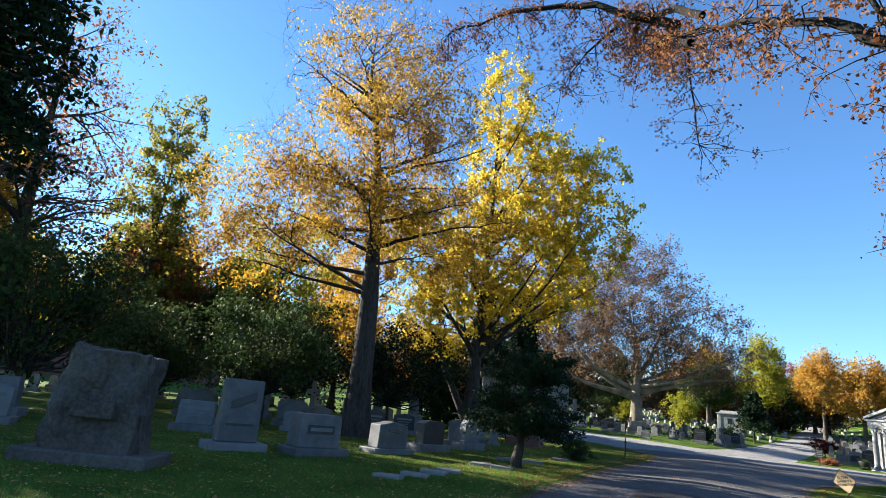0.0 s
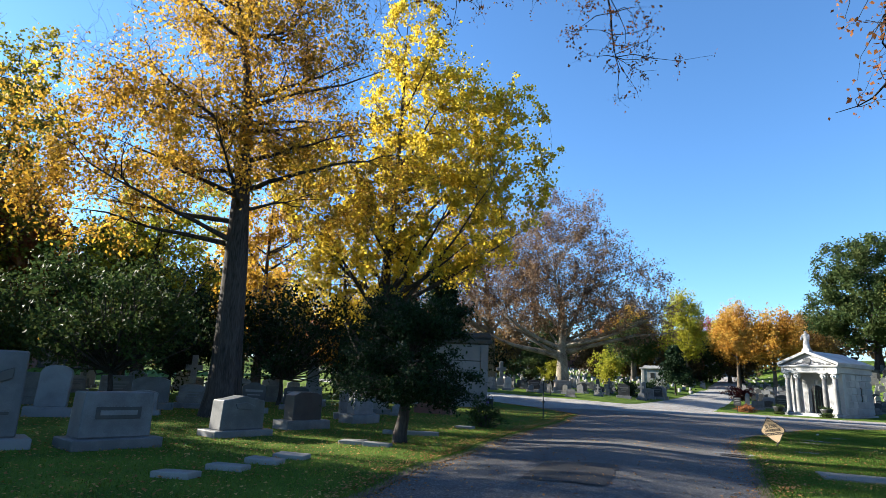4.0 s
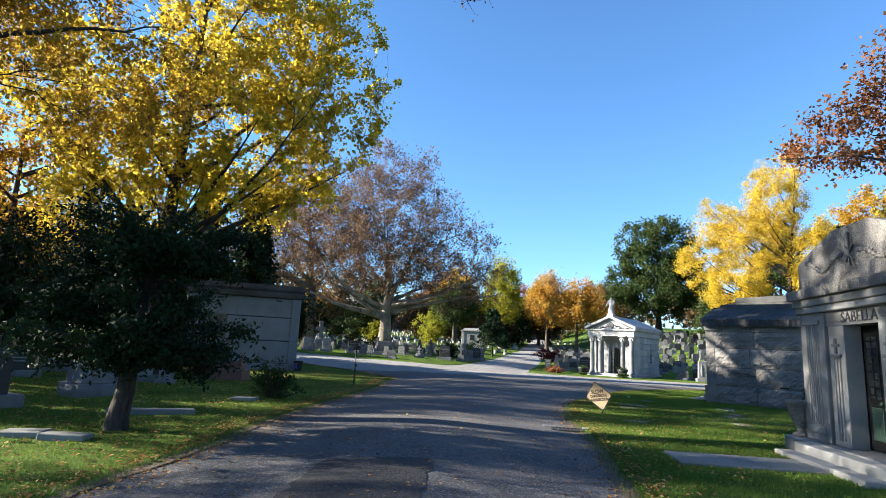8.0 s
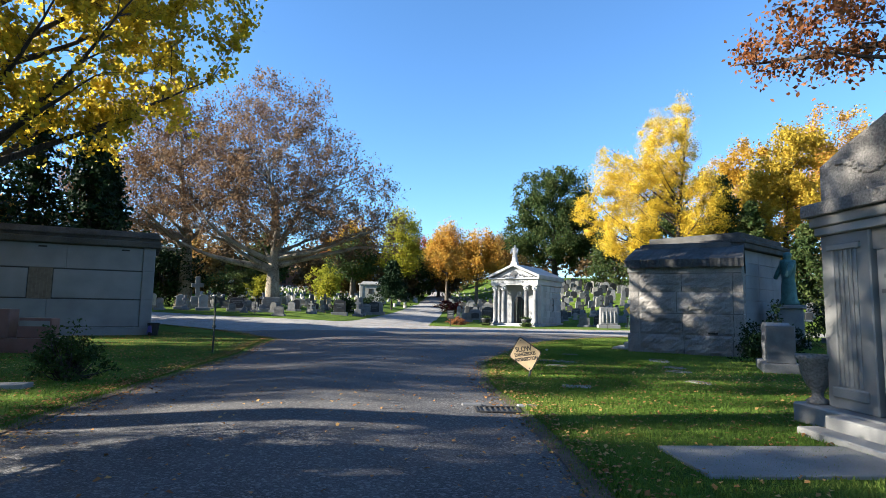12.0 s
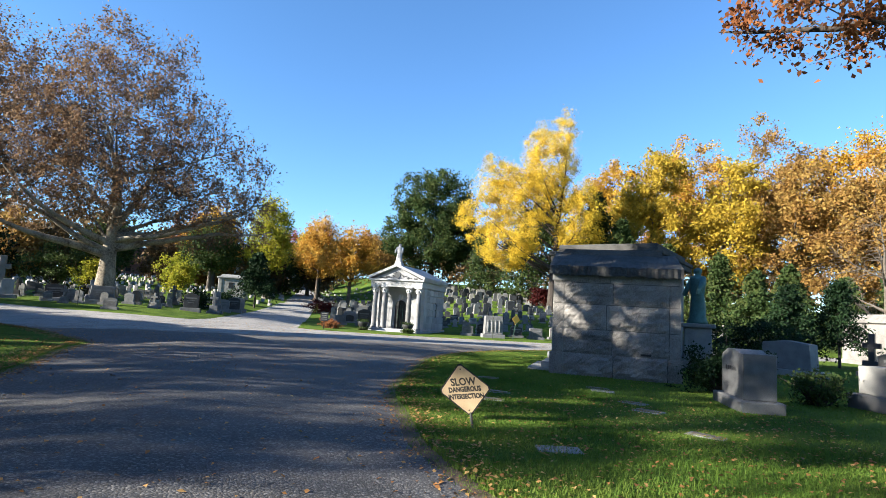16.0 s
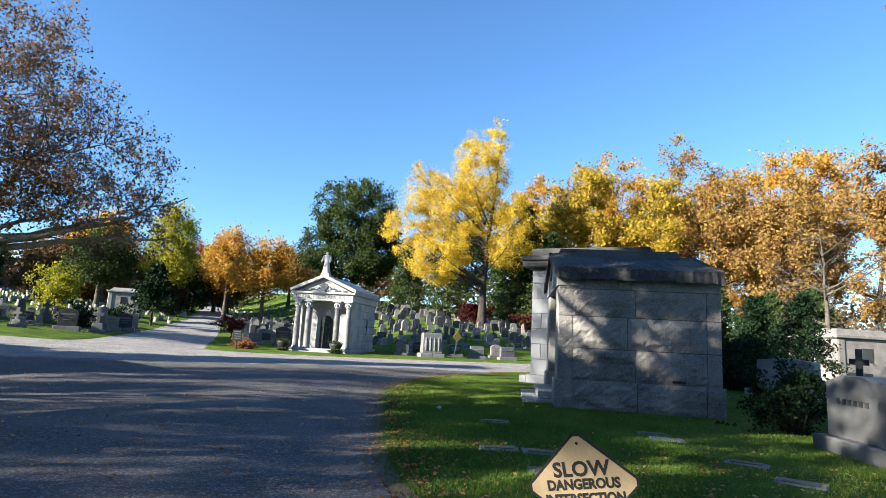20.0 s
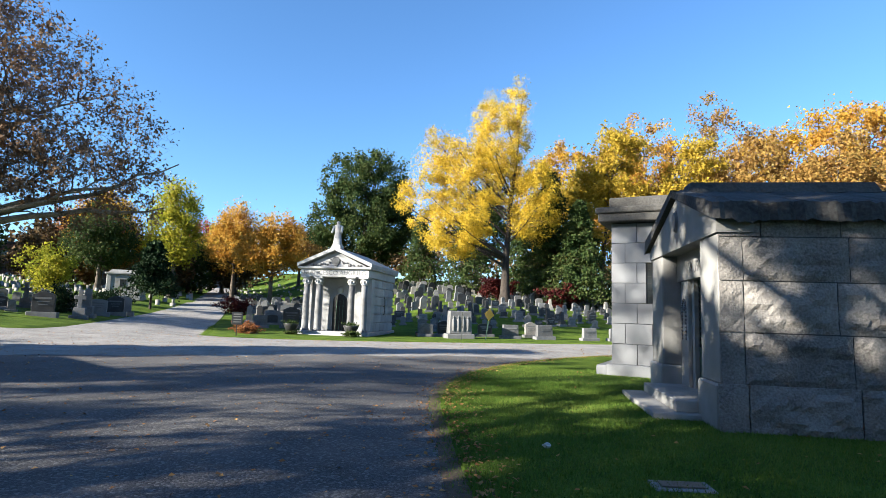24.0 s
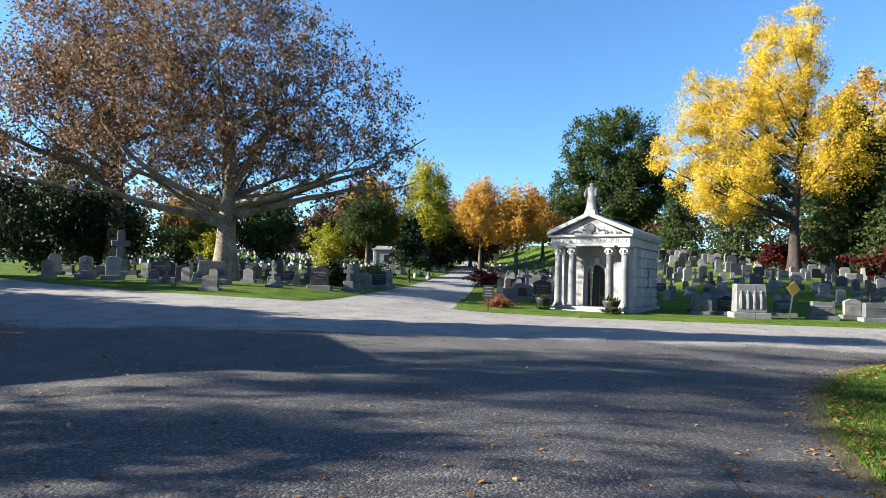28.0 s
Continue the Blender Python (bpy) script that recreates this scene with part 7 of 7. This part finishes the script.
for i, (x, y, h_, r_) in enumerate([(-17.5, 73.5, 13, 5.0), (4.5, 63.5, 11, 4.2), (10.5, 59.5, 10, 4.0), (-9.5, 75.0, 12, 5.0), (17.5, 57.0, 9, 3.8), (-26.5, 80.0, 12, 5.0), (13.4, 52.5, 8, 3.6), (21.5, 51.5, 8, 3.6), (26.0, 52.0, 9, 3.8)]):
    make_conifer("dark_conifer", x, y, h_, r_, L_GREEN, "dark evergreen at the edge of the woods", seed=180 + i, leaves=7000, base=0.05, leaf_size=0.42)
make_bush("dark_shrub", 7.4, 11.8, 1.7, 2.4, L_YEW, "broad dark yew behind gravestones", seed=174, leaves=7000, leaf_size=0.12)
make_bush("low_plant", -14.9, 22.35, 0.55, 0.35, L_GREEN, "low green plant at the foot of a mausoleum step", seed=108, leaves=1500, leaf_size=0.08)
make_bush("low_plant", -18.9, 22.6, 0.5, 0.3, L_GREEN, "low green plant at the foot of a mausoleum step", seed=109, leaves=1200, leaf_size=0.08)
make_bush("dark_shrub", 6.6, -2.0, 0.6, 0.9, L_GREEN, "small shrub beside a gravestone", seed=175, leaves=1800, leaf_size=0.08)
make_small("pale_mausoleum", 16.5, 25.0, 20, 4.2, 4.0, 2.8, "pale stone mausoleum across the crossroad", M_GRANITE)
make_small("pale_mausoleum", 23.0, 23.5, 20, 4.0, 4.0, 2.4, "pale stone mausoleum across the crossroad", M_GRANITE)


def block_building(x, y, rz, w, d, h, storeys, label, material):
    root = empty("brick_building", pose(x, y, gz(x, y) - 0.5, 0, 0, rz), label, "building")
    part("wall", box(-w / 2, 0, 0, w / 2, d, h), material, root)
    part("roof", box(-w / 2 - 0.3, -0.3, h, w / 2 + 0.3, d + 0.3, h + 0.5), M_ROOFSTONE, root)
    n = int(w / 3)
    for s_ in range(storeys):
        for k in range(n):
            xc = -w / 2 + (k + 0.5) * w / n
            z = 1.2 + s_ * (h - 1) / storeys
            part("window", box(xc - 0.6, -0.06, z, xc + 0.6, 0.0, z + 1.5), M_GLASS, root)


block_building(-125, 98, 52, 40, 14, 7.5, 2, "far red brick apartment building behind the trees", M_BRICK)
block_building(-96, 116, 45, 26, 12, 7, 2, "far grey low building behind the trees", M_CONC)
block_building(-100, -50, 115, 50, 14, 16, 5, "far red brick apartment building behind the trees", M_BRICK)


def far_woods():
    """A low belt of distant trees that closes the view."""
    rng = np.random.default_rng(201)
    cs = []
    for k in range(150):
        a = math.radians(20 + 220 * k / 150 + rng.normal())
        R = 150 + 50 * rng.random()
        cx, cy = R * math.cos(a), R * math.sin(a)
        n = 300
        h = 9 + 6 * rng.random() + 9 * float(smooth_step(137, 150, math.degrees(a)))
        c = rng.normal(size=(n, 3))
        c /= np.linalg.norm(c, axis=1)[:, None]
        c *= np.array([6.5, 6.5, h * 0.5]) * (0.5 + 0.5 * rng.random((n, 1)))
        cs.append(c + np.array([cx, cy, gz(cx, cy) + h * 0.5]))
    me = leaves_mesh("far_woods", np.concatenate(cs), 1.4, rng, L_WOODS, 0.2, plain=True)
    tagged(part("far_woods", me, L_WOODS), "distant brown autumn woods along the skyline", "woods", kind="stuff")


far_woods()

# ---------------------------------------------------------------- overhanging branches of the roadside oak
def hanging_branches():
    rng = np.random.default_rng(301)
    root = [o for o in scene.objects if o.name == "roadside_oak"][0]
    base = np.array([root.matrix_basis.translation.x, root.matrix_basis.translation.y, 0])
    boughs = [((9.3, -19.5, 6.9), (8.95, -20.1, 8.6), (8.3, -20.6, 12.5)), ((8.93, -20.15, 8.9), (7.3, -21.6, 10.6), (3.2, -20.0, 12.6)), ((4.6, -20.6, 11.5), (2.5, -19.2, 13.6), (1.0, -18.2, 14.8)), ((1.8, -18.6, 14.4), (-0.3, -15.6, 18.0), (-0.62, -14.9, 12.3)), ((2.4, -18.9, 14.1), (-0.4, -19.2, 17.0), (-3.1, -19.4, 14.8)), ((2.6, -19.0, 14.0), (-1.0, -21.5, 17.2), (-4.8, -24.0, 16.6)), ((4.0, -19.5, 13.2), (1.0, -20.0, 15.6), (-1.6, -17.0, 16.2)), ((9.0, -19.6, 7.0), (8.75, -19.95, 7.0), (8.75, -20.0, 5.6))]
    for p0, p1, p2 in boughs:
        p0, p1, p2 = np.array(p0) - base, np.array(p1) - base, np.array(p2) - base
        t = np.linspace(0, 1, 14)[:, None]
        pth = (1 - t) ** 2 * p0 + 2 * t * (1 - t) * p1 + t * t * p2
        L_ = np.linalg.norm(p2 - p0)
        pth[1:] += rng.normal(size=(13, 3)) * 0.05
        r0 = 0.03 + 0.014 * L_
        part("bough", tubes_mesh("bough", [(pth, r0 * (1 - 0.85 * t[:, 0]), 8)], M_DARKBARK), M_DARKBARK, root, smooth=True)
        tubes, tips = [], []
        for k in range(int(14 + 7 * L_)):
            i = rng.integers(4, 14)
            q_ = 1.0 if L_ > 2 else 0.4
            e = pth[i] + (rng.normal(size=3) * np.array([0.85, 0.85, 0.6]) + np.array([0, 0, -0.5])) * q_
            c = curve_path(pth[i], e, rng, 0.15, 0, 5)
            tubes.append((c, 0.018 * (1 - 0.8 * np.linspace(0, 1, 5)), 4))
            tips.append(c[2:])
            for _ in range(3):
                e2 = c[3] + rng.normal(size=3) * 0.3 + np.array([0, 0, -0.12])
                c2 = curve_path(c[3], e2, rng, 0.15, 0, 4)
                tubes.append((c2, 0.007 * (1 - 0.7 * np.linspace(0, 1, 4)), 3))
                tips.append(c2[1:])
        part("spray", tubes_mesh("spray", tubes, M_DARKBARK), M_DARKBARK, root)
        tips = np.concatenate(tips)
        n = int(330 + 250 * L_)
        c = tips[rng.integers(0, len(tips), n)] + rng.normal(size=(n, 3)) * 0.08
        part("foliage", leaves_mesh("bough_leaves", c, 0.1 if L_ > 2 else 0.07, rng, L_RUST, 0.8), L_RUST, root)


hanging_branches()
make_tree("overhanging_oak", 10.8, -6.2, 0.45, 6.0, [(-4.9, 0.8, 8.2, 1.7, 1.9, 1.2), (-3.2, 0.3, 9.5, 1.6, 1.6, 1.4), (0.5, 0, 12, 3, 3, 3)], L_RUST, M_BARK, "oak with sparse rust-brown leaves over the lawn", limbs=16, twigs=190, leaves=17000, leaf_size=0.13, seed=303, spread=0.4, clump=1.2)

# ---------------------------------------------------------------- ground cover
def fallen_leaves():
    rng = np.random.default_rng(401)
    pts = []
    # on the lawn under the oak and yew
    x, y = rng.uniform(-22, 6, 30000), rng.uniform(-36, -5, 30000)
    out = ~inside(ROAD_POLY, x, y)
    pts.append(np.c_[x, y][out])
    x, y = rng.uniform(-5, 14, 1300), rng.uniform(-22, 8, 1300)
    out = ~inside(ROAD_POLY, x, y)
    pts.append(np.c_[x, y][out])
    # thin scatter on the road
    x, y = rng.uniform(-24, 16, 15000), rng.uniform(-32, 20, 15000)
    inn = inside(ROAD_POLY, x, y)
    pts.append(np.c_[x, y][inn])
    # drifts along the road's edges
    for e, dens in ((ROAD_EDGES[0], 260), (ROAD_EDGES[3], 160)):
        e = np.array(e)
        for a, b in zip(e, e[1:]):
            if not (-26 < a[0] < 18 and -36 < a[1] < 18):
                continue
            L_ = np.linalg.norm(b - a)
            n = int(dens * L_ / 1.5)
            t = rng.random((n, 1))
            nrm = np.array([-(b - a)[1], (b - a)[0]]) / (L_ + 1e-9)
            pts.append(a + (b - a) * t + nrm * rng.normal(size=(n, 1)) * 0.28)
    p = np.concatenate(pts)
    p = p[(p[:, 0] > -30) & (p[:, 1] > -40)]
    inn = inside(ROAD_POLY, p[:, 0], p[:, 1])
    z = ground_z(p[:, 0], p[:, 1]) + np.where(inn, 0.008 + road_crown(p[:, 0], p[:, 1]), 0.055)
    n = len(p)
    a = rng.random(n) * 2 * np.pi
    L_ = 0.03 + 0.045 * rng.random(n)
    d = np.c_[np.cos(a), np.sin(a), rng.normal(size=n) * 0.25] * L_[:, None]
    s_ = np.c_[-np.sin(a), np.cos(a), rng.normal(size=n) * 0.25] * L_[:, None] * 0.7
    c = np.c_[p, z]
    v = np.stack([c - d * 0.5, c + s_ * 0.5 + [0, 0, 0.008], c + d * 0.5, c - s_ * 0.5 + [0, 0, 0.008]], 1).reshape(-1, 3)
    me = raw_mesh("fallen_leaves", v, np.arange(4 * n), 4, L_FALLEN)
    tagged(part("fallen_leaves", me, L_FALLEN), "brown and yellow fallen leaves on lawn and road edges", "leaves", kind="stuff")


def grass_blades():
    rng = np.random.default_rng(402)
    pts = []
    for lo, hi, n in (((-5.5, -20), (9, 9), 120000), ((-14, -27), (6, -4), 110000), ((-2, -34), (10, -24), 40000), ((-5, -9), (2, 5), 120000), ((0, -17), (8, -8), 70000)):
        x, y = rng.uniform(lo[0], hi[0], n), rng.uniform(lo[1], hi[1], n)
        out = ~inside(ROAD_POLY, x, y)
        pts.append(np.c_[x, y][out])
    for e in (ROAD_EDGES[0], ROAD_EDGES[3], ROAD_EDGES[2]):
        e = np.array(e)
        for a, b in zip(e, e[1:]):
            if not (-30 < a[0] < 18 and -36 < a[1] < 30):
                continue
            L_ = np.linalg.norm(b - a)
            n = int(420 * L_)
            nrm = np.array([-(b - a)[1], (b - a)[0]]) / (L_ + 1e-9)
            q = a + (b - a) * rng.random((n, 1)) + nrm * rng.normal(size=(n, 1)) * 0.10
            pts.append(q)
    p = np.concatenate(pts)
    n = len(p)
    z = ground_z(p[:, 0], p[:, 1]) + np.where(inside(ROAD_POLY, p[:, 0], p[:, 1]), -0.01, 0.015)
    a = rng.random(n) * 2 * np.pi
    h = 0.03 + 0.04 * rng.random(n)
    wdt = 0.005 + 0.005 * rng.random(n)
    c = np.c_[p, z]
    side = np.c_[np.cos(a), np.sin(a), 0 * a] * wdt[:, None]
    lean = np.c_[rng.normal(size=(n, 2)) * 0.022, h]
    v = np.stack([c - side, c + side, c + lean], 1).reshape(-1, 3)
    me = raw_mesh("grass_blades", v, np.arange(3 * n), 3, M_BLADE)
    tagged(part("grass_blades", me, M_BLADE), "short green mown grass blades on the lawn", "grass", kind="stuff")


def road_wear():
    """Cracks, a darker repair patch and a worn soil strip along the road."""
    rng = np.random.default_rng(403)
    bm = bmesh.new()
    segs = []
    for k in range(420):
        x, y = rng.uniform(-22, 10), rng.uniform(-28, 17)
        if not inside(ROAD_POLY, np.array(x), np.array(y)):
            continue
        a = rng.random() * 2 * math.pi
        p = np.array([x, y])
        for i in range(rng.integers(5, 20)):
            a += rng.normal() * 0.5
            q = p + np.array([math.cos(a), math.sin(a)]) * rng.uniform(0.06, 0.28)
            if not inside(ROAD_POLY, np.array(q[0]), np.array(q[1])):
                break
            nrm = np.array([-math.sin(a), math.cos(a)]) * rng.uniform(0.0018, 0.0055)
            zp, zq = gz(*p) + float(road_crown(*p)[0]) + 0.006, gz(*q) + float(road_crown(*q)[0]) + 0.006
            vs = [bm.verts.new((*(p - nrm), zp)), bm.verts.new((*(q - nrm), zq)), bm.verts.new((*(q + nrm), zq)), bm.verts.new((*(p + nrm), zp))]
            bm.faces.new(vs)
            p = q
    tagged(part("road_cracks", bm, M_BLACK), "thin dark cracks in the asphalt", "cracks", kind="stuff")
    bm = bmesh.new()
    corners = [np.array(q) for q in ((4.75, -20.9), (3.75, -21.85), (2.15, -20.0), (3.0, -18.85))]
    n = 12
    grid = []
    for j in range(n + 1):
        for i in range(n + 1):
            u_, v_ = i / n, j / n
            q = (corners[0] * (1 - u_) + corners[3] * u_) * (1 - v_) + (corners[1] * (1 - u_) + corners[2] * u_) * v_
            q = q + (rng.normal(size=2) * 0.03 if i in (0, n) or j in (0, n) else 0)
            grid.append(bm.verts.new((q[0], q[1], float(road_crown(*q)[0]) + 0.007)))
    for j in range(n):
        for i in range(n):
            k = j * (n + 1) + i
            bm.faces.new((grid[k], grid[k + 1], grid[k + n + 2], grid[k + n + 1]))
    bmesh.ops.recalc_face_normals(bm, faces=bm.faces)
    tagged(part("road_patch", bm, M_PATCH), "dark rectangular asphalt repair patch", "road patch", kind="structure")
    for e in (ROAD_EDGES[0], ROAD_EDGES[3]):
        bm = bmesh.new()
        e = [np.array(p) for p in e if -60 < p[0] < 40 and p[1] < 40]
        prev = None
        for i in range(len(e)):
            d = e[min(i + 1, len(e) - 1)] - e[max(i - 1, 0)]
            nrm = np.array([-d[1], d[0]]) / (np.linalg.norm(d) + 1e-9)
            a_, b_ = e[i] + nrm * (0.14 + 0.1 * rng.random()), e[i] - nrm * (0.14 + 0.1 * rng.random())
            row = (bm.verts.new((*a_, gz(*e[i]) + 0.016)), bm.verts.new((*b_, gz(*e[i]) + 0.016)))
            if prev:
                bm.faces.new((prev[0], prev[1], row[1], row[0]))
            prev = row
        bmesh.ops.recalc_face_normals(bm, faces=bm.faces)
        tagged(part("road_verge", bm, M_SOIL), "strip of bare soil and leaf litter along the road edge", "verge", kind="structure")


def paper_scrap(x, y):
    rng = np.random.default_rng(404)
    bm = bmesh.new()
    bmesh.ops.create_icosphere(bm, subdivisions=2, radius=0.055)
    for v in bm.verts:
        v.co *= 0.75 + 0.5 * rng.random()
        v.co.z = v.co.z * 0.6 + 0.03
    ob = part("paper_scrap", bm, M_LITTER)
    ob.matrix_basis = pose(x, y, gz(x, y) + 0.03)
    tagged(ob, "crumpled white scrap of paper lying on grass", "litter")


fallen_leaves()
grass_blades()
road_wear()
paper_scrap(-2.41, -2.00)
